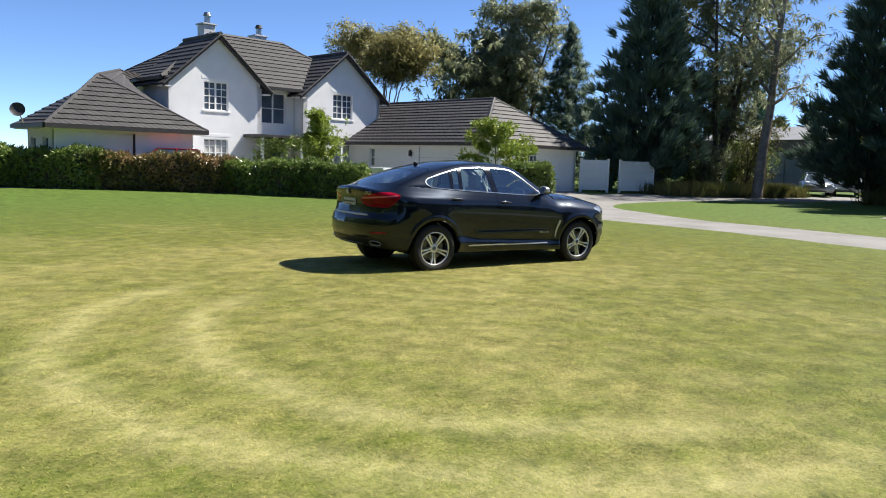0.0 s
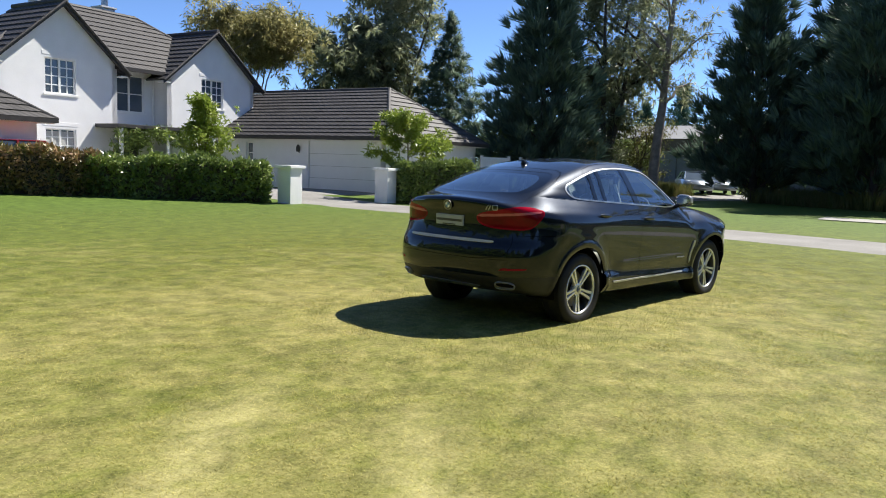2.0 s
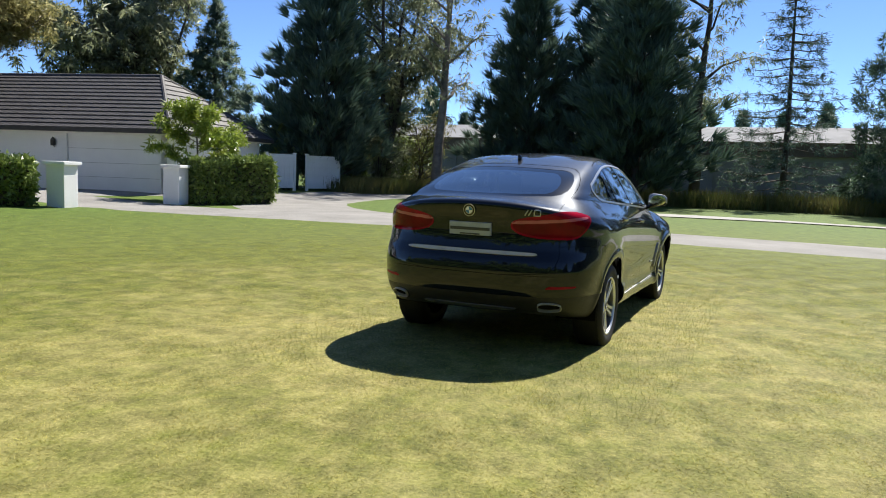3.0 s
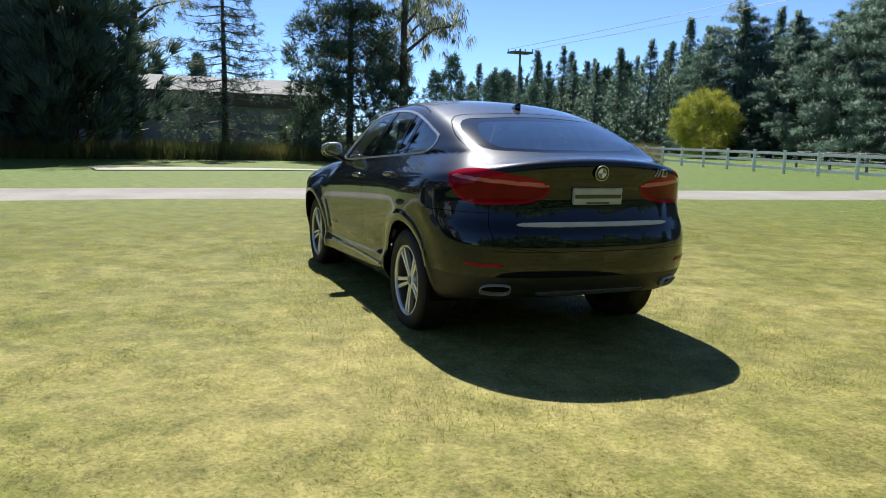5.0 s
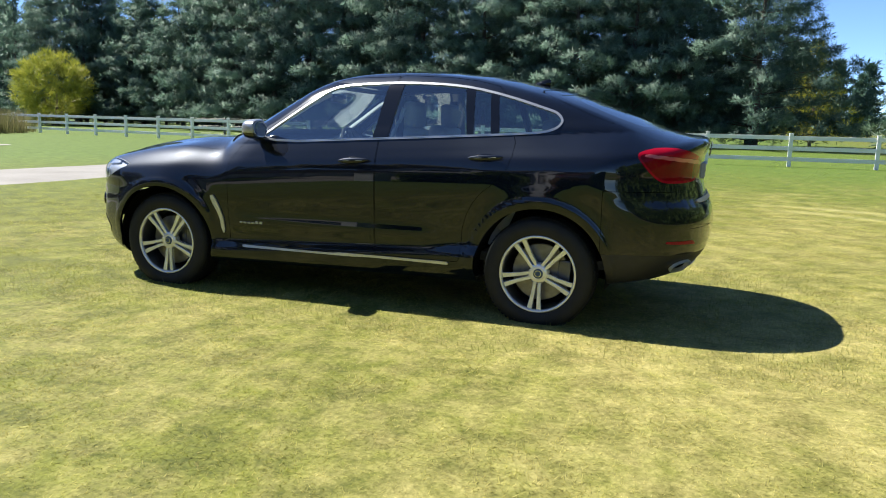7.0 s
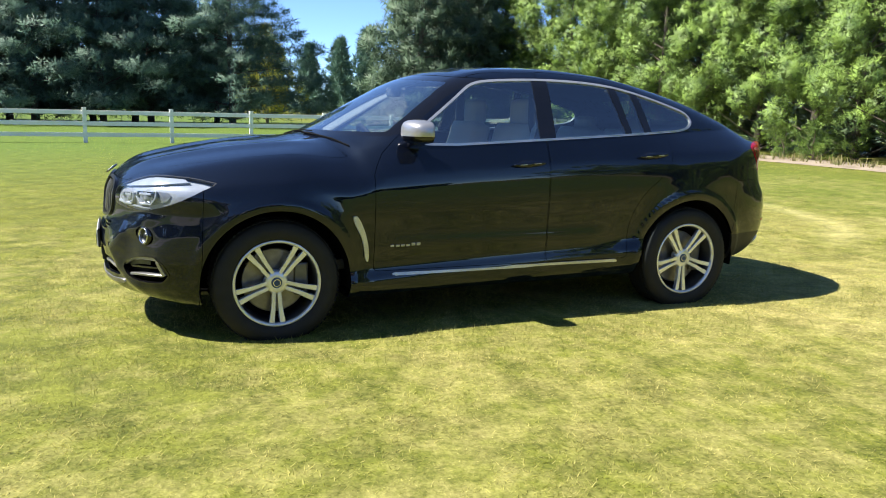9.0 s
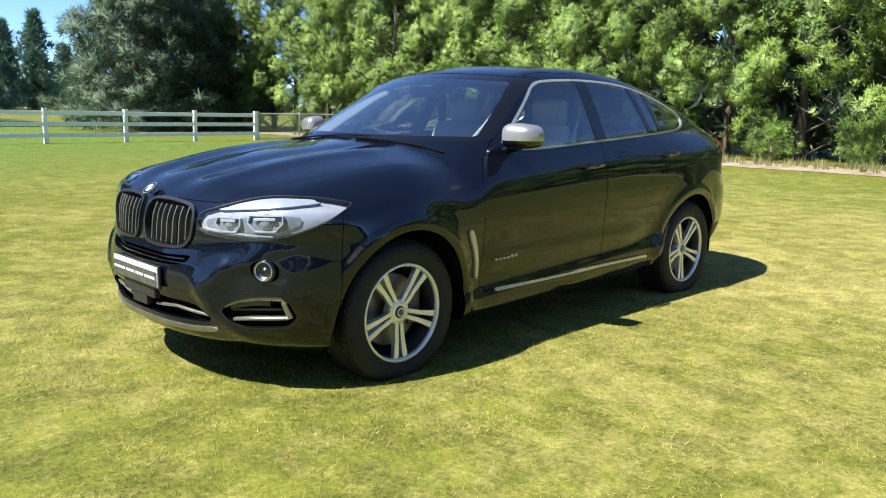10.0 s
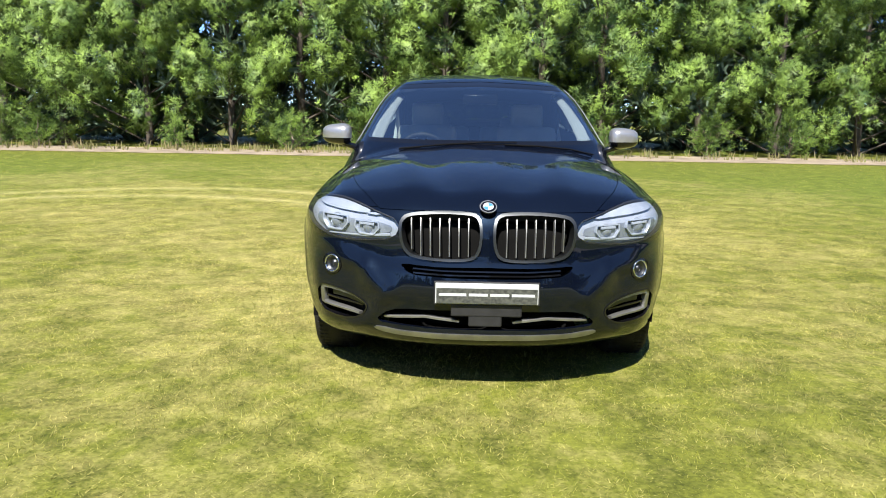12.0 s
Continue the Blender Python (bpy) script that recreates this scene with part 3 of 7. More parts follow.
def window_part(parent, m, w, h, cols, rows, casements=2, sill=True, curtain=False, name="window"):
    """A white framed window with glazing bars, its outer face at y = 0, from x = 0, z = 0."""
    win = attach(name, None, parent, "white framed window with small panes" if rows > 2 else "white framed window")
    win.matrix_local = m
    bm = bmesh.new()
    for x0, x1, z0, z1 in ((0, w, 0, 0.05), (0, w, h - 0.05, h), (0, 0.05, 0.05, h - 0.05), (w - 0.05, w, 0.05, h - 0.05)):
        box(bm, x0, x1, 0.02, 0.11, z0, z1)
    part("frame", bm, M_WHITEPAINT, win)
    part("pane", boxed(0.04, w - 0.04, 0.075, 0.085, 0.04, h - 0.04), M_WINDARK, win, "opaque dark pane, bluish sky reflection in its colour")
    if curtain:
        part("curtain", boxed(0.08, w - 0.08, 0.069, 0.073, 0.1, h - 0.1), M_CURTAIN, win)
    for k in range(1, casements):
        part("mullion", boxed(w * k / casements - 0.04, w * k / casements + 0.04, 0.025, 0.10, 0.05, h - 0.05), M_WHITEPAINT, win)
    for k in range(1, cols):
        if (k * casements) % cols:
            part("glazing_bar", boxed(w * k / cols - 0.02, w * k / cols + 0.02, 0.045, 0.072, 0.05, h - 0.05), M_WHITEPAINT, win)
    for k in range(1, rows):
        part("glazing_bar", boxed(0.05, w - 0.05, 0.047, 0.0725, h * k / rows - 0.02, h * k / rows + 0.02), M_WHITEPAINT, win)
    if sill:
        part("sill", boxed(-0.10, w + 0.10, -0.09, 0.05, -0.09, -0.002, 0.01), M_WHITEPAINT, win)
        part("head_moulding", boxed(-0.12, w + 0.12, -0.06, 0.02, h + 0.10, h + 0.26, 0.01), M_WHITE, win)
    return win


def tile_slope(roof, low_a, low_b, top_a, top_b, course=0.37):
    """A roof slope in overlapping tile courses: each course is a strip whose lower edge stands proud."""
    low_a, low_b, top_a, top_b = (Vector(p) for p in (low_a, low_b, top_a, top_b))
    nrm = (low_b - low_a).cross(top_a - low_a if (top_a - low_a).length > 0.1 else top_b - low_a).normalized()
    if nrm.z < 0:
        nrm = -nrm
    rise = ((top_a + top_b) / 2 - (low_a + low_b) / 2).length
    n = max(1, round(rise / course))
    for k in range(n):
        t0, t1 = k / n, min(1.0, (k + 1.06) / n)
        p = [low_a.lerp(top_a, t0), low_b.lerp(top_b, t0), low_b.lerp(top_b, t1), low_a.lerp(top_a, t1)]
        bm = bmesh.new()
        lift = (0.055, 0.055, 0.012, 0.012)
        hi = [bm.verts.new(q + nrm * e) for q, e in zip(p, lift)]
        lo = [bm.verts.new(q - nrm * 0.03) for q in p]
        if (hi[2].co - hi[3].co).length < 1e-4:
            hi[3].co += (p[0] - p[1]).normalized() * 0.001
        bm.faces.new(hi)
        bm.faces.new(lo[::-1])
        for i in range(4):
            bm.faces.new((hi[i], lo[i], lo[(i + 1) % 4], hi[(i + 1) % 4]))
        bmesh.ops.recalc_face_normals(bm, faces=bm.faces)
        # pressed tile profile: shallow ribs up the course
        part("tile_course", bm, M_TILE_RIB, roof)


def ribbed_tiles():
    """Pressed roof tiles: the roof colour with shallow waves that break each course into tiles."""
    m = M_TILE.copy()
    m.name = "pressed_roof_tile"
    nt = m.node_tree
    tc = nt.nodes.new("ShaderNodeTexCoord")
    vec = nt.nodes.new("ShaderNodeVectorMath")
    vec.operation = "DOT_PRODUCT"
    vec.inputs[1].default_value = (1.0, 0.83, 0.0)
    nt.links.new(tc.outputs["Object"], vec.inputs[0])
    mul = nt.nodes.new("ShaderNodeMath")
    mul.operation = "MULTIPLY"
    mul.inputs[1].default_value = 21.0
    nt.links.new(vec.outputs["Value"], mul.inputs[0])
    sine = nt.nodes.new("ShaderNodeMath")
    sine.operation = "SINE"
    nt.links.new(mul.outputs[0], sine.inputs[0])
    bp = nt.nodes.new("ShaderNodeBump")
    bp.inputs["Strength"].default_value, bp.inputs["Distance"].default_value = 0.55, 0.02
    nt.links.new(sine.outputs[0], bp.inputs["Height"])
    nt.links.new(bp.outputs[0], nt.nodes["Principled BSDF"].inputs["Normal"])
    return m


M_TILE_RIB = ribbed_tiles()


def ridge_cap(roof, a, b, r=0.11):
    part("ridge_cap", tube(bmesh.new(), a, b, r, r, 8), M_TILE, roof)


def gutter(roof, a, b, drop=0.07):
    a, b = Vector(a), Vector(b)
    d = (b - a).normalized()
    side = d.cross(Vector((0, 0, 1)))
    bm = bmesh.new()
    vs = []
    for p in (a, b):
        for e, z in ((0.07, 0.03), (0.07, -drop - 0.06), (-0.05, -drop - 0.06), (-0.05, 0.03)):
            vs.append(bm.verts.new(p + side * e + Vector((0, 0, z))))
    for i in range(4):
        bm.faces.new((vs[i], vs[(i + 1) % 4], vs[4 + (i + 1) % 4], vs[4 + i]))
    bm.faces.new(vs[:4])
    bm.faces.new(vs[4:])
    bmesh.ops.recalc_face_normals(bm, faces=bm.faces)
    part("gutter", bm, M_FASCIA, roof)


def at(x, y, z, turn=0):
    return Matrix.Translation((x, y, z)) @ Matrix.Rotation(radians(turn), 4, "Z")


def gable_front(house, x0, x1, eave, rise, windows):
    wall_mesh("wall", x1 - x0, eave - 0.12, 0.25, [(wx - x0, wx - x0 + w, wz - 0.12, wz - 0.12 + h) for wx, wz, w, h, *_ in windows], house, at(x0, 0, 0.12), gable=rise)
    for wx, wz, w, h, cols, rows, cas, cur in windows:
        window_part(house, at(wx, 0.05, wz), w, h, cols, rows, cas, True, cur)


def make_house():
    house = thing("house", HOUSE, "white rendered two-storey house with dark tiled roofs", "house")
    E = 5.25
    gable_front(house, -1.58, 3.41, E, 2.13, [(0.22, 3.85, 1.30, 1.38, 4, 4, 2, False), (0.20, 1.15, 1.30, 1.32, 4, 4, 2, True)])
    gable_front(house, 5.98, 11.34, E, 2.13, [(7.97, 3.87, 1.36, 1.36, 4, 4, 2, False), (8.10, 1.15, 1.30, 1.30, 4, 4, 2, True)])
    # recessed middle with the tall stair window
    wall_mesh("wall", 2.57, E - 0.12, 0.25, [(0.55, 2.05, 3.30, 4.92)], house, at(3.41, 0.9, 0.12))
    window_part(house, at(3.96, 0.95, 3.42), 1.50, 1.62, 2, 2, 2, True)
    part("front_door", boxed(4.2, 5.1, 0.86, 0.90, 0.2, 2.25, 0.01), M_FASCIA, house, "dark front door under the porch")
    for x, d in ((3.41 - 0.25, 1), (5.98, 1)):
        wall_mesh("wall", 0.9, E - 0.12, 0.25, [], house, at(x + 0.25 if x < 5 else x + 0.25, 0.0, 0.12, 90))
    wall_mesh("wall", 7.0, E - 0.12, 0.25, [], house, at(-1.58, 7.0, 0.12, -90))
    wall_mesh("wall", 7.0, E - 0.12, 0.25, [], house, at(11.34, 0.0, 0.12, 90))
    wall_mesh("wall", 12.92, E - 0.12, 0.25, [], house, at(11.34, 7.0, 0.12, 180))
    # main hip roof
    roof = attach("roof", None, house, "dark pressed-tile hip roof with two gables")
    o = 0.42
    a, b, c, d = (-1.9, 0.1, E), (11.7, 0.1, E), (11.7, 7.3, E), (-1.9, 7.3, E)
    r0, r1 = (2.6, 3.7, 8.10), (7.1, 3.7, 8.10)
    tile_slope(roof, a, b, r0, r1)
    tile_slope(roof, c, d, r1, r0)
    tile_slope(roof, b, c, r1, r1)
    tile_slope(roof, d, a, r0, r0)
    ridge_cap(roof, r0, r1)
    for p, q in ((a, r0), (b, r1), (c, r1), (d, r0)):
        ridge_cap(roof, p, q, 0.09)
    # gable roofs
    for x0, x1 in ((-1.58, 3.41), (5.98, 11.34)):
        mid, apex, back = (x0 + x1) / 2, E + 2.20, 3.3
        drop = (o * 2.13) / ((x1 - x0) / 2)
        lo_l, lo_r = (x0 - o, -0.38, E - drop), (x1 + o, -0.38, E - drop)
        tile_slope(roof, (x0 - o, back, E - drop), lo_l, (mid, back, apex), (mid, -0.38, apex))
        tile_slope(roof, lo_r, (x1 + o, back, E - drop), (mid, -0.38, apex), (mid, back, apex))
        ridge_cap(roof, (mid, -0.38, apex + 0.04), (mid, back, apex + 0.04))
        for p in (lo_l, lo_r):
            ridge_cap(roof, p, (mid, -0.38, apex), 0.05)
            bm = bmesh.new()
            q = Vector((mid, -0.34, apex))
            s = Vector(p) + Vector((0, 0.04, 0))
            vs = [bm.verts.new(v) for v in (s, q, q - Vector((0, 0, 0.16)), s - Vector((0, 0, 0.16)))]
            vs2 = [bm.verts.new(v.co + Vector((0, 0.05, 0))) for v in vs]
            bm.faces.new(vs)
            bm.faces.new(vs2[::-1])
            for i in range(4):
                bm.faces.new((vs[i], vs[(i + 1) % 4], vs2[(i + 1) % 4], vs2[i]))
            bmesh.ops.recalc_face_normals(bm, faces=bm.faces)
            part("barge_board", bm, M_FASCIA, roof)
            soffit = boxed(min(p[0], x0) if p is lo_l else x1, x0 if p is lo_l else p[0], -0.30, 0.3, E - drop - 0.10, E - drop - 0.06)
            part("soffit", soffit, M_WHITEPAINT, roof)
    gutter(roof, (3.41 - 0.1, 0.05, E), (5.98 + 0.1, 0.05, E))
    gutter(roof, d, a)
    for x in (3.55, 5.86):
        part("downpipe", tube(bmesh.new(), (x, 0.82, 0.2), (x, 0.82, E - 0.1), 0.045, 0.045, 8), M_WHITEPAINT, house)
    # chimneys with steel flues
    for x, y, w, top in ((2.75, 4.4, 0.34, 8.62), (6.25, 4.9, 0.36, 8.50)):
        ch = part("chimney", boxed(x - w, x + w, y - 0.35, y + 0.35, 7.2, top, 0.02), M_CHIM, house, "white rendered chimney with a steel flue")
        part("coping", boxed(x - w - 0.07, x + w + 0.07, y - 0.42, y + 0.42, top, top + 0.08, 0.01), M_CHIM, ch)
        part("flue", tube(bmesh.new(), (x + 0.05, y, top), (x + 0.05, y, top + 0.45), 0.16, 0.16, 12), M_FLUE, ch)
        part("cowl", tube(bmesh.new(), (x + 0.05, y, top + 0.50), (x + 0.05, y, top + 0.68), 0.22, 0.15, 12), M_FASCIA if x > 4 else M_FLUE, ch)
    # porch canopy
    porch = part("porch_canopy", boxed(2.35, 7.75, -1.5, 0.85, 2.62, 2.78, 0.02), M_FASCIA, house, "flat dark porch canopy")
    for x in (2.6, 4.9, 7.5):
        part("porch_post", boxed(x - 0.06, x + 0.06, -1.42, -1.30, 0.2, 2.62), M_WHITEPAINT, porch)

    # single-storey wing with a hip roof
    E2 = 2.68
    wall_mesh("wall", 5.75, E2 - 0.12, 0.25, [(2.60, 3.12, 0.08, 2.32)], house, at(-7.70, -3.0, 0.12))
    part("side_door", boxed(-5.10, -4.58, -2.94, -2.88, 0.20, 2.44, 0.01), M_DOORWHITE, house, "plain pale side door")
    part("door_jamb", boxed(-4.58, -4.52, -3.02, -2.90, 0.20, 2.46), M_FASCIA, house)
    wall_mesh("wall", 3.0, E2 - 0.12, 0.25, [(0.35, 0.95, 0.9, 2.1), (1.75, 2.35, 0.9, 2.1)], house, at(-7.70, 0.0, 0.12, -90))
    for y in (-0.35, -1.75):
        window_part(house, at(-7.65, y, 1.02, -90), 0.6, 1.2, 1, 2, 1, False)
    wall_mesh("wall", 6.2, E2 - 0.12, 0.25, [], house, at(-1.5, 0.0, 0.12, 180))
    wall_mesh("wall", 9.0, E2 - 0.12, 0.25, [], house, at(-1.95, -3.0, 0.12, 90))
    roof2 = attach("wing_roof", None, house, "dark tiled hip roof over the low wing")
    a, b, c, d = (-8.2, -3.5, E2), (-1.48, -3.5, E2), (-1.48, 2.9, E2 + 1.6), (-8.2, 0.3, E2)
    r0, r1 = (-4.84, -0.15, 5.02), (-2.6, 2.9, 5.62)
    tile_slope(roof2, a, b, r0, r0)
    tile_slope(roof2, b, c, r0, r1)
    tile_slope(roof2, d, a, r1, r0)
    for p, q in ((a, r0), (b, r0), (r0, r1)):
        ridge_cap(roof2, p, q, 0.08)
    tile_slope(roof2, (-1.48, 2.9, 5.5), d, r1, r1)
    for p, q in ((a, b), (d, a)):
        gutter(roof2, p, q)
    part("soffit", boxed(-8.15, -1.55, -3.45, -2.9, E2 - 0.16, E2 - 0.12), M_WHITEPAINT, roof2)
    part("soffit", boxed(-8.15, -7.6, -3.4, 0.25, E2 - 0.161, E2 - 0.121), M_WHITEPAINT, roof2)

    # garage wing: its doors face the forecourt
    E3 = 2.60
    gx0, gx1, gy0, gy1 = 9.2, 17.0, -10.0, 4.0
    wall_mesh("wall", gy1 - gy0, E3 - 0.12, 0.25, [(14 - 4.35, 14 - 0.28, 0.10, 2.28), (14 - 8.3, 14 - 7.85, 1.2, 2.2)], house, at(gx0, gy1, 0.12, -90))
    door = part("garage_door", boxed(9.28, 9.33, -9.70, -5.67, 0.22, 2.40, 0.01), M_DOORWHITE, house, "wide white sectional garage door")
    for k in range(1, 4):
        part("panel_joint", boxed(9.272, 9.285, -9.70, -5.67, 0.22 + 0.545 * k - 0.004, 0.22 + 0.545 * k + 0.004), M_SHED, door)
    window_part(house, at(9.25, -1.72, 1.32, -90), 0.45, 1.0, 1, 2, 1, False)
    wall_mesh("wall", gx1 - gx0, E3 - 0.12, 0.25, [(3.55, 4.45, 1.10, 2.30)], house, at(gx0, gy0, 0.12))
    window_part(house, at(12.75, -9.95, 1.22), 0.90, 1.20, 3, 4, 1, False)
    wall_mesh("wall", gy1 - gy0, E3 - 0.12, 0.25, [], house, at(gx1, gy0, 0.12, 90))
    roof3 = attach("garage_roof", None, house, "dark tiled hip roof over the garage")
    a, b, c, d = (8.72, -10.45, E3), (17.5, -10.45, E3), (17.5, 5, E3), (8.72, 5, E3)
    r0, r1 = (13.11, -7.3, 5.08), (13.11, 5, 5.08)
    tile_slope(roof3, a, b, r0, r0)
    tile_slope(roof3, b, c, r0, r1)
    tile_slope(roof3, d, a, r1, r0)
    for p, q in ((a, r0), (b, r0), (r0, r1)):
        ridge_cap(roof3, p, q, 0.09)
    for p, q in ((a, b), (d, a), (b, c)):
        gutter(roof3, p, q)
    part("soffit", boxed(8.8, 17.4, -10.4, -9.9, E3 - 0.16, E3 - 0.12), M_WHITEPAINT, roof3)
    part("soffit", boxed(8.8, 9.3, -10.4, 0.0, E3 - 0.161, E3 - 0.121), M_WHITEPAINT, roof3)
    # coach lamp beside the garage door
    lamp = part("wall_lamp", boxed(9.02, 9.16, -5.20, -5.06, 1.92, 2.14, 0.02), M_FASCIA, house, "black coach lamp on the wall")
    part("lamp_arm", tube(bmesh.new(), (9.2, -5.13, 1.86), (9.09, -5.13, 1.92), 0.015, 0.015, 6), M_FASCIA, lamp)
    part("lamp_cap", tube(bmesh.new(), (9.09, -5.13, 2.14), (9.09, -5.13, 2.26), 0.10, 0.01, 8), M_FASCIA, lamp)
    # satellite dish at the wing's far corner
    dish = bmesh.new()
    revolve(dish, [(0.0, 0.0), (0.13, -0.02), (0.23, -0.05), (0.28, -0.08)], 24, "Z")
    bmesh.ops.transform(dish, matrix=Matrix.Translation((-8.35, -1.0, 3.25)) @ Matrix.Rotation(radians(75), 4, "X") @ Matrix.Rotation(radians(160), 4, "Y"), verts=dish.verts)
    ds = part("satellite_dish", dish, M_FASCIA, house, "dark satellite dish on the eaves", smooth=True)
    part("dish_arm", tube(bmesh.new(), (-8.15, -1.0, 2.7), (-8.32, -0.98, 3.25), 0.025, 0.025, 6), M_FLUE, ds)
    return house


make_house()


# ---- trees, hedges and grasses ----
def bursts(rng, centres, ways, per, length, width, spread=0.8, droop=0.0, jitter=0.15, puff=False, hearts=None, girth=0.5):
    """Clumps of narrow pointed leaves: each clump fans out from its centre, mostly along its own way."""
    c = np.repeat(np.asarray(centres, float), per, 0)
    w = np.repeat(np.asarray(ways, float), per, 0)
    n = len(c)
    r = rng.normal(size=(n, 3))
    r /= np.linalg.norm(r, axis=1)[:, None]
    d = w * (1 - spread) + r * spread
    d[:, 2] -= droop
    d /= np.linalg.norm(d, axis=1)[:, None] + 1e-9
    side = np.cross(d, rng.normal(size=(n, 3)))
    side /= np.linalg.norm(side, axis=1)[:, None] + 1e-9
    ln = length * rng.uniform(0.55, 1.25, (n, 1))
    wd = width * rng.uniform(0.6, 1.2, (n, 1))
    base = c + r * jitter * rng.uniform(0, 1, (n, 1))
    v = np.stack([base - side * wd / 2, base + side * wd / 2, base + d * ln], 1)
    if not puff:
        return v.reshape(-1, 3)
    # tufts: leaf faces look outwards and are lit as one rounded body
    out = c * (1, 1, 0)
    out /= np.linalg.norm(out, axis=1)[:, None] + 1e-6
    if hearts is None:
        body = (base + d * ln * 0.6 - c) / (length * 0.8) + out * 0.35 + (0, 0, 0.35)
    else:
        body = (base + d * ln * 0.6 - np.repeat(np.asarray(hearts, float), per, 0)) / girth + out * 0.25 + (0, 0, 0.25)
    flip = np.einsum("ij,ij->i", np.cross(v[:, 1] - v[:, 0], v[:, 2] - v[:, 0]), body + out) < 0
    v[flip, 0], v[flip, 1] = v[flip, 1].copy(), v[flip, 0].copy()
    body /= np.linalg.norm(body, axis=1)[:, None] + 1e-6
    return v.reshape(-1, 3), np.repeat(body, 3, 0)


def limb(bm, pts, r0, r1, sides=7):
    for i in range(len(pts) - 1):
        a, b = i / (len(pts) - 1), (i + 1) / (len(pts) - 1)
        tube(bm, pts[i], pts[i + 1], r0 + (r1 - r0) * a, r0 + (r1 - r0) * b, sides, caps=False)


def tree_of(name, trunk_bm, bark, crown, leaf, label, group="", limbs=()):
    tree = thing(name, Matrix.Identity(4), label, "tree", group)
    for bm in limbs:
        me = bpy.data.meshes.new("limbs")
        bm.to_mesh(me)
        bm.free()
        trunk_bm.from_mesh(me)
        bpy.data.meshes.remove(me)
    part("trunk", trunk_bm, bark, tree, smooth=True)
    verts, norms = crown if isinstance(crown, tuple) else (crown, None)
    attach("crown", tri_mesh("crown", verts, leaf, normals=norms), tree)
    return tree


def conifer(seed, height, radius, per_whorl, gap, leaf, bark, label, name="pine_tree", group="", upturn=0.25, start=0.3, per=34, length=0.34, width=0.035, spread=0.75, power=0.8,
            clump_step=0.55, droop=0.0, jitter=0.18, ragged=0.25, inner=0.35, top=0.05, puff=False, blob=0, girth=0.42, plume=(1.0, 1.0, 1.25)):
    """A conifer: a straight trunk, whorls of branches that shorten upwards, and clumps of needles along them."""
    rng = np.random.RandomState(seed)
    trunk = bmesh.new()
    limb(trunk, [(rng.normal(0, 0.02) * k, rng.normal(0, 0.02) * k, height * k / 6) for k in range(7)], 0.014 * height + 0.03, 0.02)
    centres, ways, hearts, limbs = [], [], [], bmesh.new()
    z = start
    while z < height:
        reach = radius * max(0.0, 1 - z / height) ** power + top * radius
        turn = rng.uniform(0, 6.28)
        for k in range(per_whorl):
            a = turn + 6.283 * (k + rng.uniform(-0.3, 0.3)) / per_whorl
            ln = reach * (1 + rng.uniform(-ragged, ragged))
            tip = np.array((math.cos(a) * ln, math.sin(a) * ln, z + upturn * ln + rng.uniform(-0.2, 0.2)))
            root = np.array((0, 0, z))
            if ln > 0.8 and k % 2 == 0:
                tube(limbs, root, root + (tip - root) * 0.7, 0.010 + 0.008 * ln, 0.008, 4, caps=False)
            steps = max(1, int(ln * (1 - inner) / clump_step))
            for s in range(steps + 1):
                f = inner + (1 - inner) * (s + rng.uniform(0, 0.6)) / (steps + 0.6)
                p = root + (tip - root) * f
                p = p + rng.normal(0, 0.10 + 0.05 * ln, 3) * (1, 1, 0.6)
                p[2] -= 0.10 * ln * f * (1 - upturn)
                centres.append(p)
                w = (tip - root) / (ln + 1e-6)
                ways.append((w[0], w[1], w[2] + 0.4))
                hearts.append(p - (w[0] * 0.2, w[1] * 0.2, 0.25))
            # a rounded plume of tufts at the branch's end
            size = girth * rng.uniform(0.65, 1.25) * min(1.0, 0.3 + 1.3 * reach / radius)
            for s in range(int(blob * (size / girth) ** 2)):
                r = rng.normal(size=3)
                r /= np.linalg.norm(r)
                r = r * size * rng.uniform(0.55, 1.0) * plume
                centres.append(tip + r)
                ways.append((r / size + (0, 0, 0.5)))
                hearts.append(tip - (0, 0, 0.1))
        z += gap * (0.75 + 0.5 * rng.uniform())
    crown = bursts(rng, centres, ways, per, length, width, spread, droop, jitter, puff, hearts if blob else None, girth)
    verts = crown[0] if puff else crown
    verts[:, 2] = np.maximum(verts[:, 2], 0.03)
    return tree_of(name, trunk, bark, crown, leaf, label, group, [limbs] if len(limbs.verts) else [])


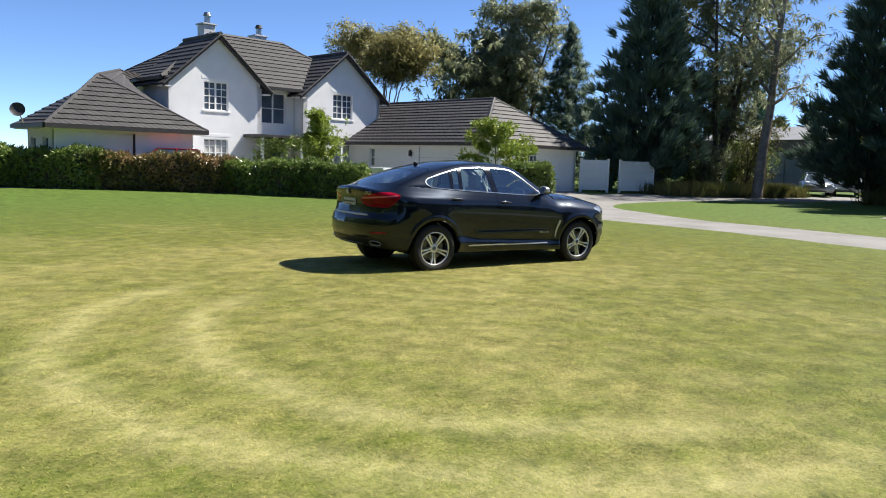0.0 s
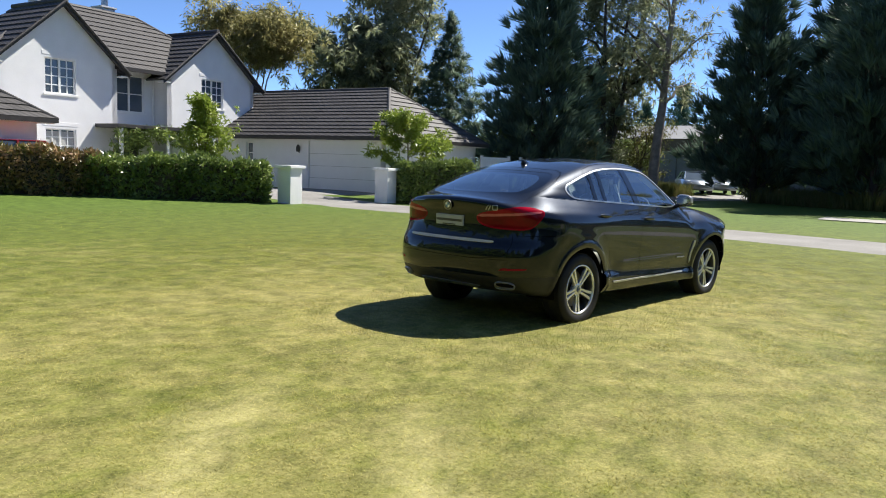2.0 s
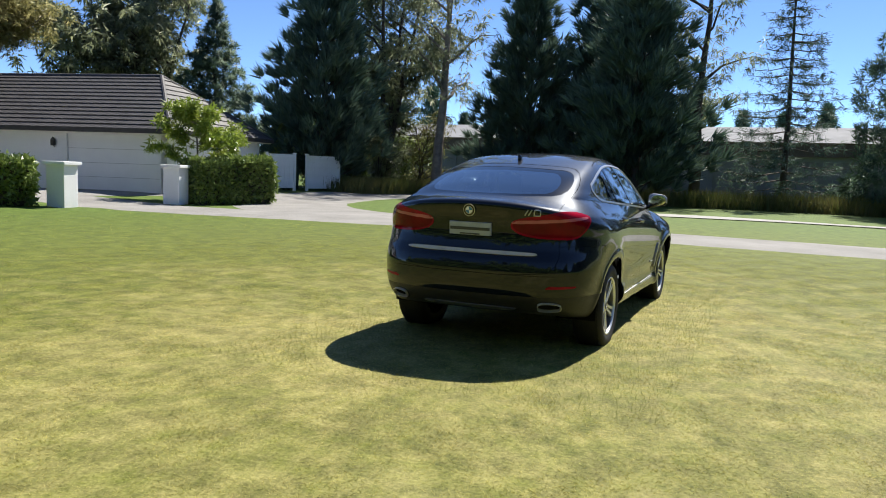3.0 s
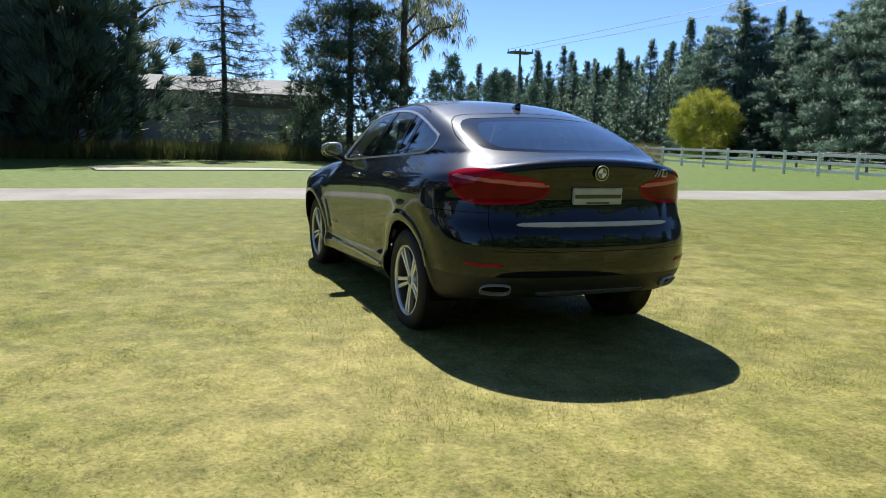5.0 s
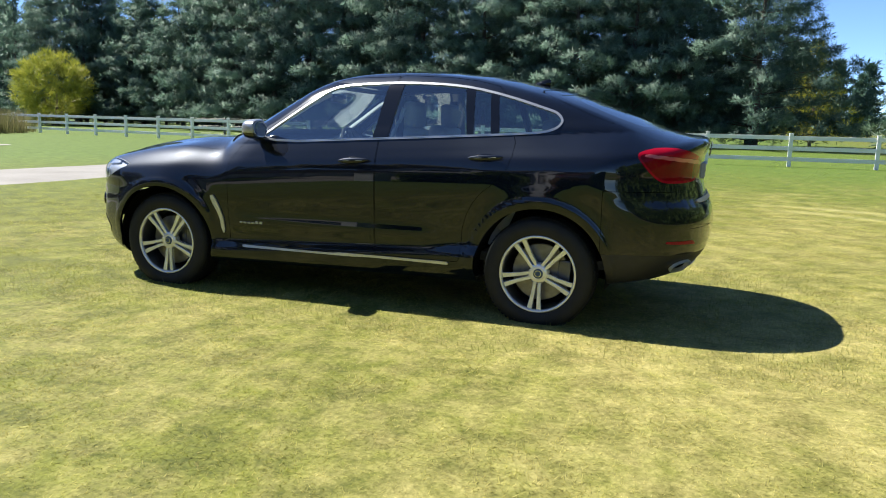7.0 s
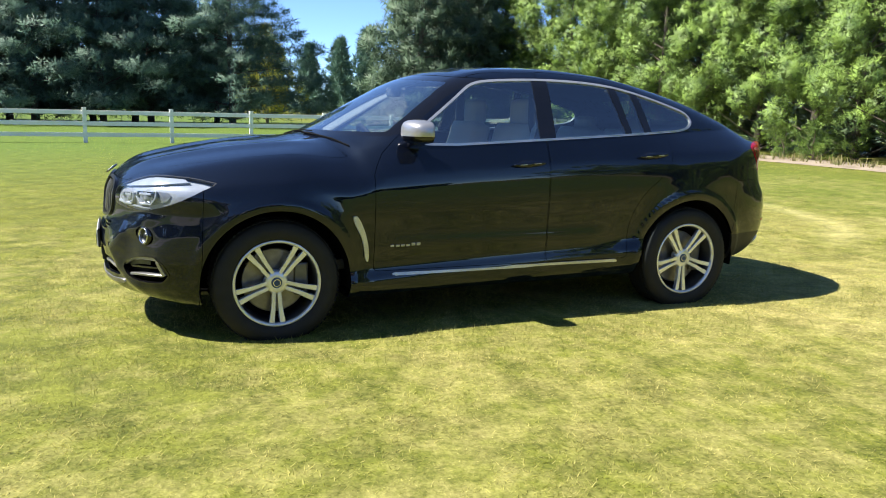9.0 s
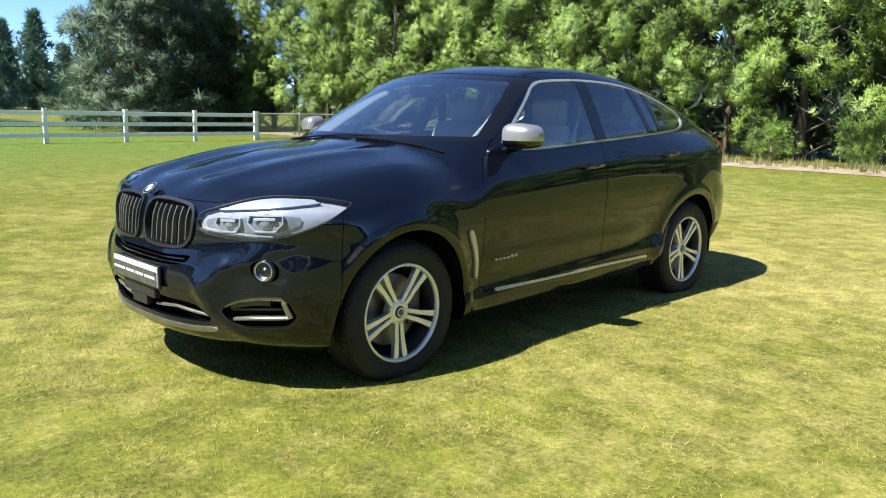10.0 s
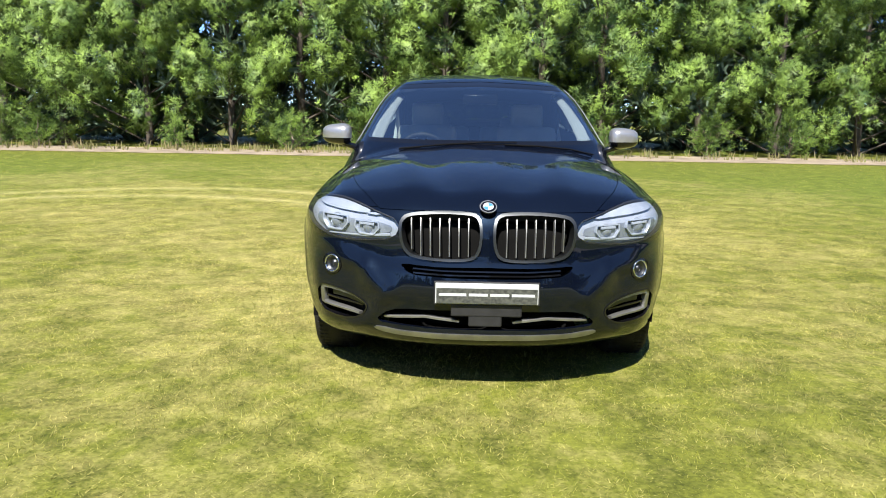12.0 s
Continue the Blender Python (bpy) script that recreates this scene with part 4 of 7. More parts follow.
def broadleaf(seed, height, spread_r, leaf, bark, label, name="gum_tree", trunks=1, per=26, length=0.30, width=0.07, droop=0.5, clear=0.4, tips=9, size=1.15, group="", stout=0.020):
    """A broad-leaved tree: trunks that fork into limbs and twigs, with hanging leaf clusters at the twigs' ends."""
    rng = np.random.RandomState(seed)
    trunk, limbs, centres, ways = bmesh.new(), [], [], []
    for k in range(trunks):
        lean = rng.normal(0, 0.05, 2) + (rng.normal(0, 0.12, 2) if trunks > 1 else 0)
        pts = [np.array((lean[0] * height * (i / 6) ** 1.2 + rng.normal(0, 0.08), lean[1] * height * (i / 6) ** 1.2 + rng.normal(0, 0.08), height * 0.92 * i / 6)) for i in range(7)]
        pts[0] = np.array((k * 0.35, 0.0, -0.1))
        limb(trunk, pts, stout * height / trunks ** 0.4, 0.03)
        for j in range(tips):
            f = clear + (1 - clear) * (j + rng.uniform(0, 0.8)) / tips
            i = min(5, int(f * 6))
            root = pts[i] + (pts[i + 1] - pts[i]) * (f * 6 - i)
            a = rng.uniform(0, 6.28)
            ln = spread_r * (1.15 - 0.65 * abs(f - 0.62) / 0.5) * rng.uniform(0.6, 1.1)
            ends = [root]
            for s in range(1, 5):
                g = s / 4
                ends.append(root + np.array((math.cos(a) * ln * g, math.sin(a) * ln * g, ln * (0.75 * g - 0.1 * g * g))) + rng.normal(0, 0.12, 3))
            bm = bmesh.new()
            limb(bm, ends, 0.007 * height * (1.2 - f) + 0.02, 0.012, 5)
            limbs.append(bm)
            for s in range(int(26 * size)):
                g = rng.uniform(0.3, 1.05)
                q = ends[min(3, int(g * 4))] + rng.normal(0, 1, 3) * (0.42, 0.42, 0.34) * ln * 0.55
                centres.append(q)
                ways.append(rng.normal(0, 0.5, 3))
    crown = bursts(rng, centres, ways, per, length, width, 0.75, droop, 0.34, True)
    joined = bmesh.new()
    for bm in limbs:
        me = bpy.data.meshes.new("tmp")
        bm.to_mesh(me)
        joined.from_mesh(me)
        bpy.data.meshes.remove(me)
        bm.free()
    return tree_of(name, trunk, bark, crown, leaf, label, group, [joined])


def spread_copies(kinds, spots, rng, lo=0.85, hi=1.15):
    """Puts the kinds at the spots, turned and scaled; the first spots take the built ones themselves."""
    for i, (x, y) in enumerate(spots):
        s = rng.uniform(lo, hi)
        m = Matrix.Translation((x, y, float(ground_z(np.array(x), np.array(y))) - 0.05)) @ Matrix.Rotation(rng.uniform(0, 6.28), 4, "Z")
        src = kinds[i % len(kinds)]
        ob = src if i < len(kinds) else copy_thing(src, m)
        ob.matrix_basis = m
        ob.scale = (s * rng.uniform(0.93, 1.07), s, s * rng.uniform(0.92, 1.1))


def plant(tree, x, y, turn=0.0):
    tree.matrix_basis = Matrix.Translation((x, y, float(ground_z(np.array(x), np.array(y))) - 0.05)) @ Matrix.Rotation(turn, 4, "Z")
    return tree


def make_trees():
    rng = np.random.RandomState(3)
    # the row of young pines behind the car
    row = [conifer(20 + k, 8.6 + 0.6 * k, 2.9, 5, 0.66, M_PINE, M_BARKDARK, "bushy bright green pine with branches to the ground", group="pines along the lawn",
                   upturn=0.50, start=0.10, per=30, length=0.115, width=0.026, spread=0.74, power=0.60, clump_step=0.9, jitter=0.11, ragged=0.55, inner=0.35, top=0.08, puff=True, blob=66, girth=0.57) for k in range(3)]
    spread_copies(row, [(-21.9 + rng.uniform(-0.7, 0.6) - 0.01 * (-30.5 + 2.75 * k), -30.5 + 2.75 * k + rng.uniform(-0.5, 0.5)) for k in range(25)] + [(-21.6, -33.4), (-22.0, -36.2), (-21.4, -38.8)], rng, 0.85, 1.12)
    # second row in dark cypress colour, painting shade into the front row's gaps
    back = [conifer(30 + k, 9.5, 3.0, 8, 0.55, M_CYPRESS, M_BARKDARK, "second-row pine with foliage darkened to look like shade", group="pines behind the row",
                    upturn=0.4, start=0.10, per=16, length=0.50, width=0.17, spread=0.62, power=0.55, clump_step=0.8, jitter=0.35, ragged=0.35, inner=0.1, top=0.08) for k in range(2)]
    spread_copies(back, [(-25.2 + rng.uniform(-0.6, 0.6), -32 + 2.7 * k + rng.uniform(-0.5, 0.5)) for k in range(27)], rng, 0.9, 1.15)
    # small bushes at their feet
    low = [conifer(40 + k, 1.5, 0.95, 7, 0.22, M_PINE, M_BARK, "low bushy pine seedling at the lawn's edge", "pine_shrub", "shrubs under the pines", upturn=0.7, start=0.05, per=34, length=0.16,
                   width=0.020, spread=0.62, power=0.5, clump_step=0.28, jitter=0.12, inner=0.2) for k in range(2)]
    spread_copies(low, [(-19.3 + rng.uniform(-0.3, 0.3), y) for y in (-19.5, -15.2, -13.9, -9.4, -5.5, -3.0, -0.3, 1.2, 4.6, 8.0, 10.6, 14.5, 18.0, 23)], rng, 0.55, 1.05)

    # dark cypresses beyond the drive
    cyp = [conifer(60 + k, 14.0 + k, 3.7, 9, 0.50, M_CYPRESS, M_BARKDARK, "tall dark cypress with feathery upswept branches", "cypress_tree", "dark cypresses", upturn=0.55, start=0.25, per=46,
                   length=0.66, width=0.100, spread=0.42, power=0.92, clump_step=0.55, jitter=0.24, ragged=0.32, inner=0.3, top=0.02) for k in range(2)]
    spread_copies(cyp, [(27.6, 21.0), (35.6, 12.0), (33.0, 5.2), (38.5, 8.0)], rng, 0.92, 1.06)
    spruces = [conifer(70 + k, 12.5, 3.2, 8, 0.55, M_SPRUCE, M_BARKDARK, "grey-green spruce with layered branches", "spruce_tree", "spruces", upturn=0.1, start=0.3, per=26, length=0.30, width=0.050,
                       spread=0.66, power=0.95, clump_step=0.5, jitter=0.20, ragged=0.36, inner=0.25, top=0.0, puff=True, blob=12, girth=0.60, plume=(1.2, 1.2, 0.4)) for k in range(2)]
    spread_copies(spruces, [(-15.6, -39.6), (-13.2, -35.0), (-16.9, -37.0), (-18.6, -42.5), (-19.5, -40.0), (33.6, -8.0)], rng, 0.92, 1.1)
    plant(conifer(76, 11.2, 3.1, 8, 0.46, M_SPRUCE, M_BARKDARK, "pointed dark spruce behind the garage", "spruce_tree", "spruces", upturn=0.12, start=0.3, per=26, length=0.30, width=0.055, spread=0.60,
                  power=0.95, clump_step=0.45, jitter=0.16, ragged=0.36, inner=0.25, top=0.0, puff=True, blob=10, girth=0.50, plume=(1.2, 1.2, 0.4)), 30.2, 30.6)
    # gums
    plant(broadleaf(81, 17.0, 4.6, M_GUM, M_BARKPALE, "tall gum tree with a pale trunk and open crown", trunks=1, clear=0.30, tips=14, per=20, length=0.34, width=0.075, size=1.1, stout=0.019), 31.4, 16.0, 2.2)
    plant(broadleaf(82, 16.0, 4.0, M_GUM, M_BARKDARK, "many-stemmed dark gum tree", trunks=3, clear=0.22, tips=8, per=24, length=0.38, width=0.11, size=2.0), 33.4, 20.4)
    plant(broadleaf(83, 9.9, 2.7, M_GUMGOLD, M_BARKPALE, "golden-topped gum tree with many pale stems", trunks=7, clear=0.74, tips=5, per=26, length=0.24, width=0.08, size=2.2, stout=0.016), 18.1, 35.9)
    plant(broadleaf(84, 13.6, 3.6, M_GUM, M_BARKDARK, "tall olive-green gum tree behind the garage", trunks=2, clear=0.36, tips=10, per=24, length=0.36, width=0.11, size=1.9), 29.4, 35.0)
    plant(broadleaf(85, 10.2, 3.9, M_GUM, M_BARKDARK, "broad olive-green gum tree", trunks=2, clear=0.25, tips=9, per=26, length=0.42, width=0.13, size=2.0), 26.6, 37.6)
    plant(broadleaf(86, 16.0, 4.2, M_GUM, M_BARKDARK, "gum tree with hanging leaves", trunks=1, clear=0.3, tips=12, per=22, length=0.36, width=0.07, size=1.1), 36.0, 2.6)
    plant(broadleaf(87, 15.0, 3.6, M_GUM, M_BARKDARK, "weeping gum with trailing foliage", "gum_tree", trunks=1, clear=0.25, tips=13, per=26, length=0.5, width=0.05, droop=1.6, size=1.2), 32.2, -10.6)
    plant(broadleaf(88, 4.2, 2.0, M_WEED, M_BARKDARK, "scrubby undergrowth bush by the gum", "shrub", trunks=3, clear=0.15, tips=5, per=14, length=0.22, width=0.06, size=0.7), 32.5, 17.5)
    scrub = broadleaf(94, 3.6, 2.2, M_HEDGE, M_BARKDARK, "dark scrub bush under the tall trees", "shrub", trunks=4, clear=0.1, tips=6, per=16, length=0.20, width=0.08, size=1.0, group="scrub under the trees")
    spread_copies([scrub], [(27.3, 23.5), (29.6, 22.6), (31.6, 24.0), (34.2, 23.0), (36.6, 20.8), (38.0, 12.5), (36.2, 7.5)], rng, 0.7, 1.2)
    plant(broadleaf(89, 3.0, 1.6, M_GUM, M_BARKDARK, "scrubby undergrowth bush by the gum", "shrub", trunks=3, clear=0.15, tips=5, per=14, length=0.22, width=0.06, size=0.7), 30.6, 19.0)
    # half-bare larch
    rng2 = np.random.RandomState(9)
    trunk, limbs = bmesh.new(), bmesh.new()
    limb(trunk, [(0, 0, 0), (0.05, 0, 4), (0.15, 0.05, 8), (0.35, 0.1, 12.6)], 0.20, 0.03)
    cs, ws = [], []
    z = 1.2
    while z < 12.3:
        reach = 4.6 * (1 - z / 13.0) ** 0.8
        for k in range(8):
            a = rng2.uniform(0, 6.28)
            ln = reach * rng2.uniform(0.6, 1.05)
            root = np.array((0.02 * z, 0, z))
            tip = root + (math.cos(a) * ln, math.sin(a) * ln, -0.02 * ln)
            mid = (root + tip) / 2 + (0, 0, -0.07 * ln)
            tube(limbs, root, mid, 0.030, 0.018, 4, False)
            tube(limbs, mid, tip, 0.018, 0.006, 4, False)
            for f in rng2.uniform(0.25, 1.0, max(2, int(ln * 3))):
                p = root + (tip - root) * f + (0, 0, -0.07 * ln * 4 * f * (1 - f)) + rng2.normal(0, 0.10, 3)
                cs.append(p)
                ws.append(((tip - root)[0] / ln, (tip - root)[1] / ln, 0.0))
        z += 0.42
    larch = tree_of("larch_tree", trunk, M_BARKDARK, bursts(rng2, cs, ws, 12, 0.32, 0.034, 0.55, 0.15, 0.12), M_CYPRESS, "sparse half-bare conifer with level branches", "", [limbs])
    plant(larch, 36.3, -1.9)

    # belt of tall pines beyond the fence
    belt = [conifer(90 + k, 14.0, 4.1, 7, 0.95, M_PINEDARK, M_BARKDARK, "tall dark pine in a shelter belt", group="pine shelter belt", upturn=0.15, start=0.5 + 0.3 * k, per=26, length=0.23, width=0.048, spread=0.72,
                    power=0.7, clump_step=0.6, jitter=0.24, ragged=0.45, inner=0.2, top=0.02, puff=True, blob=30, girth=0.92, plume=(1.3, 1.3, 0.34)) for k in range(3)]
    spots = []
    for k in range(19):
        spots.append((-3.9 + 3.5 * k + rng.uniform(-1, 1), -46.5 - 0.12 * k - 5.5 * smooth_step((k - 10.0) / 3.0) + rng.uniform(-1.5, 1.5)))
    for k in range(13):
        spots.append((-3.6 + 3.8 * k + rng.uniform(-1, 1), -52.5 + rng.uniform(-1.5, 1.5)))
    spread_copies(belt, spots, rng, 0.86, 1.14)
    spots = []
    for k in range(52):
        f = k / 51
        spots.append((36 + 100 * f + rng.uniform(-1.0, 1.0), -52 - 6 * f - (k % 3) * 4 + rng.uniform(-1.5, 1.5)))
    spires = [conifer(93 + k, 13.0, 4.0, 8, 0.62, M_PINEDARK, M_BARKDARK, "tall dark pine with a pointed top in a shelter belt", group="pine shelter belt", upturn=0.45, start=0.4, per=16, length=0.40, width=0.085,
                      spread=0.62, power=1.1, clump_step=0.6, jitter=0.22, ragged=0.4, inner=0.2, top=0.0, puff=True) for k in range(2)]
    spread_copies(spires, spots, rng, 0.82, 1.12)
    # far plantation in the gap, and far trees behind the house
    far = [conifer(95 + k, 12.0, 3.0, 6, 1.0, M_PINEDARK, M_BARKDARK, "distant dark green plantation pine", group="far plantation", upturn=0.4, start=0.5, per=30, length=0.9, width=0.24, spread=0.7, power=0.75,
                   clump_step=0.8, jitter=0.4, inner=0.1) for k in range(2)]
    spots = [(-85 + 2.6 * k + rng.uniform(-1, 1), -128 - 8 * (k % 2) + rng.uniform(-4, 4)) for k in range(50)]
    spots += [(105 + rng.uniform(-3, 3), -6 + 5.2 * k) for k in range(18)]
    spots += [(50 + 3.0 * k + rng.uniform(-1, 1), -72 + rng.uniform(-4, 4)) for k in range(36)]
    spread_copies(far, spots, rng, 0.8, 1.15)
    # round golden willow and a golden conifer
    g = np.random.RandomState(12)
    cs = g.normal(size=(620, 3))
    cs /= np.linalg.norm(cs, axis=1)[:, None]
    cs = cs * (3.1, 3.1, 2.9) * g.uniform(0.72, 1.04, (620, 1)) + (0, 0, 3.3)
    ws = cs - (0, 0, 2.0)
    ws = ws / np.linalg.norm(ws, axis=1)[:, None] * 0.6 + (0, 0, 0.7)
    trunk = bmesh.new()
    for k in range(5):
        limb(trunk, [(0.2 * math.cos(k * 1.3), 0.2 * math.sin(k * 1.3), 0), (0.9 * math.cos(k * 1.3), 0.9 * math.sin(k * 1.3), 2.8)], 0.12, 0.05)
    plant(tree_of("willow_bush", trunk, M_BARK, bursts(g, cs, ws, 22, 0.55, 0.06, 0.55, 0.0, 0.25), M_GOLD, "round golden-green willow behind the fence"), 52.0, -47.0)
    mid = [conifer(98, 7.4, 2.3, 8, 0.5, M_PINEDARK, M_BARKDARK, "mid-sized dark conifer behind the rough grass", "conifer_tree", "conifers by the road", upturn=0.3, per=26, length=0.42, width=0.06, clump_step=0.5, spread=0.65)]
    spread_copies(mid, [(50, -20.5), (51, -24.5), (56, -28), (46, -17.6), (60, -33)], rng, 0.8, 1.1)
    plant(conifer(97, 7.4, 2.6, 7, 0.5, M_GOLD, M_BARK, "golden-green conifer beyond the fence", "conifer_tree", upturn=0.4, per=24, length=0.5, width=0.07, clump_step=0.5, spread=0.6), -8.9, -57.9)


make_trees()


def make_small_trees():
    """Two light green young trees by the hedge."""
    for seed, x, y, h, r, label in ((101, 6.2, 19.95, 3.6, 0.48, "slender young tree with fresh green leaves behind the hedge"), (102, 13.4, 17.0, 3.3, 1.35, "bushy young tree with lime green leaves")):
        rng = np.random.RandomState(seed)
        trunk, limbs = bmesh.new(), bmesh.new()
        limb(trunk, [(0, 0, 0), (0.03, 0.02, h * 0.5), (0.0, 0.06, h * 0.97)], 0.05, 0.012)
        cs, ws = [], []
        for k in range(26):
            f = rng.uniform(0.35, 0.98)
            a = rng.uniform(0, 6.28)
            ln = r * (1.25 - f) * rng.uniform(0.7, 1.3) * 1.4
            root = np.array((0, 0, h * f))
            tip = root + (math.cos(a) * ln, math.sin(a) * ln, 0.5 * ln)
            tube(limbs, root, tip, 0.014, 0.005, 4, False)
            for g in rng.uniform(0.3, 1.05, 18 if seed == 102 else 8):
                cs.append(root + (tip - root) * g + rng.normal(0, 0.11, 3))
                ws.append((math.cos(a), math.sin(a), 0.3))
        if seed == 101:
            for k in range(70):
                cs.append(rng.normal(0, 1, 3) * (0.42, 0.42, 0.36) + (0.25, -0.1, 2.15))
                ws.append((0, 0, 0.3))
        plant(tree_of("young_tree", trunk, M_BARK, bursts(rng, cs, ws, 18, 0.165, 0.075, 0.8, 0.25, 0.13), M_LIME, label, "", [limbs]), x, y)


make_small_trees()


def make_climber():
    """A leafy climber that hangs from the porch canopy and wraps its posts."""
    rng = np.random.RandomState(55)
    cs = []
    for x, n, top, low in ((2.75, 90, 2.65, 0.9), (3.6, 70, 2.65, 1.9), (4.6, 60, 2.7, 2.1), (3.9, 60, 1.5, 0.3), (5.8, 60, 2.7, 2.0)):
        q = rng.normal(0, 1, (n, 3)) * (0.30, 0.16, 0.0) + (x, -1.35, 0)
        q[:, 2] = rng.uniform(low, top, n)
        cs.append(q)
    cs = np.concatenate(cs)
    stem = bmesh.new()
    limb(stem, [(2.66, -1.28, 0.2), (2.70, -1.27, 1.4), (2.62, -1.27, 2.6)], 0.035, 0.02)
    plant_ob = thing("climbing_plant", HOUSE.copy(), "dark green leafy climber on the porch", "plant")
    part("stem", stem, M_BARK, plant_ob, smooth=True)
    attach("leaves", tri_mesh("leaves", bursts(rng, cs, np.tile((0, -0.6, 0.2), (len(cs), 1)), 16, 0.15, 0.07, 0.8, 0.3, 0.16), M_HEDGE), plant_ob)


make_climber()


def make_hedge(name, line, width, height, leaf, label, seed, per_m2=150):
    """A clipped hedge: a solid dark core box and a thick coat of small leaves over an uneven top and sides."""
    rng = np.random.RandomState(seed)
    pts = [np.array(p, float) for p in line]
    hedge = thing(name, Matrix.Identity(4), label, "hedge", "clipped hedges")
    core, leaves = bmesh.new(), []
    for a, b in zip(pts, pts[1:]):
        d = b - a
        ln = float(np.hypot(*d))
        d = d / ln
        nrm = np.array((-d[1], d[0]))
        z0 = float(min(ground_z(a[0], a[1]), ground_z(b[0], b[1])))
        m = Matrix(((d[0], nrm[0], 0, a[0]), (d[1], nrm[1], 0, a[1]), (0, 0, 1, z0), (0, 0, 0, 1)))
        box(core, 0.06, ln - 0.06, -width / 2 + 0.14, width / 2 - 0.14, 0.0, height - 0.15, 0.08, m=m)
        for face, area in (("top", ln * width), ("front", ln * height), ("back", ln * height), ("ends", 2 * width * height)):
            n = int(area * per_m2)
            u, v = rng.uniform(size=n), rng.uniform(size=n)
            depth = rng.uniform(-0.16, 0.07, n)
            if face == "top":
                s, w, z = u * ln, (v - 0.5) * width, height + depth
                out = np.tile((0, 0, 1.0), (n, 1))
            elif face == "ends":
                s, w, z = np.where(u < 0.5, 0.0, ln) + np.where(u < 0.5, -1, 1) * depth, (v - 0.5) * width, rng.uniform(0.02, 1, n) * height
                out = np.stack([np.where(u < 0.5, -1.0, 1.0), 0 * u, 0 * u + 0.2], 1)
            else:
                sg = -1 if face == "front" else 1
                s, w, z = u * ln, sg * (width / 2 + depth), (0.02 + 0.98 * v) * height
                out = np.tile((0, sg, 0.25), (n, 1))
            wave = 0.08 * np.sin(s * 1.7 + seed) + 0.05 * np.sin(s * 4.3 + seed * 2) + 0.04 * np.sin(s * 9.1 + seed * 5)
            z = z + np.where(face == "top", wave, wave * z / height)
            w = w + 0.05 * np.sin(s * 2.9 + z * 3)
            p = np.stack([a[0] + d[0] * s + nrm[0] * w, a[1] + d[1] * s + nrm[1] * w, z0 + z], 1)
            o = np.stack([d[0] * out[:, 0] + nrm[0] * out[:, 1], d[1] * out[:, 0] + nrm[1] * out[:, 1], out[:, 2]], 1)
            leaves.append(bursts(rng, p, o, 4, 0.15, 0.095, 0.75, 0.0, 0.10))
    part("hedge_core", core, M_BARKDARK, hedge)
    crown = np.concatenate(leaves)
    crown[:, 2] = np.maximum(crown[:, 2], 0.02)
    attach("leaves", tri_mesh("leaves", crown, leaf), hedge)


make_hedge("hedge", [(-9.5, 25.3), (-2.0, 22.35)], 1.3, 1.45, M_HEDGE, "tall dense dark green clipped hedge", 1)
make_hedge("hedge", [(-2.3, 22.5), (2.6, 20.4)], 1.3, 1.36, M_HEDGERED, "clipped hedge with bronze-red young leaves", 2)
make_hedge("hedge", [(2.45, 20.4), (7.15, 17.5)], 1.3, 1.34, M_HEDGE, "dense dark green clipped hedge", 3, 150)
make_hedge("hedge", [(12.1, 16.2), (14.9, 15.2)], 1.25, 1.50, M_HEDGE, "dense dark green clipped hedge beside the gate pillar", 4, 190)


def tall_grass(name, region, count, height, mat, label, seed):
    """Rough grass: upright leaning blades over a strip of ground."""
    rng = np.random.RandomState(seed)
    pts = np.array(region, float)
    k = rng.randint(0, len(pts) - 1, count)
    f = rng.uniform(size=count)
    p = pts[k] + (pts[k + 1] - pts[k]) * f[:, None]
    xy = p[:, :2] + rng.uniform(-0.5, 0.5, (count, 2)) * p[:, 2:3]
    base = np.stack([xy[:, 0], xy[:, 1], ground_z(xy[:, 0], xy[:, 1])], 1)
    ways = np.tile((0, 0, 1.0), (count, 1))
    v = bursts(rng, base, ways, 6, height, 0.045, 0.28, 0.0, 0.12)
    v[:, 2] = np.maximum(v[:, 2], 0.0)
    tagged(new(name, tri_mesh(name, v, mat)), label, "grass", kind="stuff")


tall_grass("tall_grass", [(34, -13, 5), (36, -20, 6), (37, -25, 6), (44, -30, 8), (60, -36, 10)], 7000, 1.25, M_DRY, "tall dry brown grass beyond the drive", 31)
tall_grass("rough_grass", [(26.5, 18.6, 2.5), (29, 17.9, 2.5), (32.5, 17.2, 2), (36, 17.0, 2)], 3600, 0.75, M_WEED, "rough weedy grass under the gums", 32)
tall_grass("rough_grass", [(34.5, 10.5, 2.5), (33, 5, 3), (34, -2, 3), (33, -9, 3), (34, -14, 3)], 4200, 0.85, M_WEED, "rough grass under the dark trees", 33)
tall_grass("dry_grass", [(-18.3, -28, 1.4), (-18.2, -10, 1.4), (-18.1, 2, 1.4), (-18.0, 30, 1.4)], 420, 0.26, M_DRY, "dry grass tufts at the lawn's edge", 34)


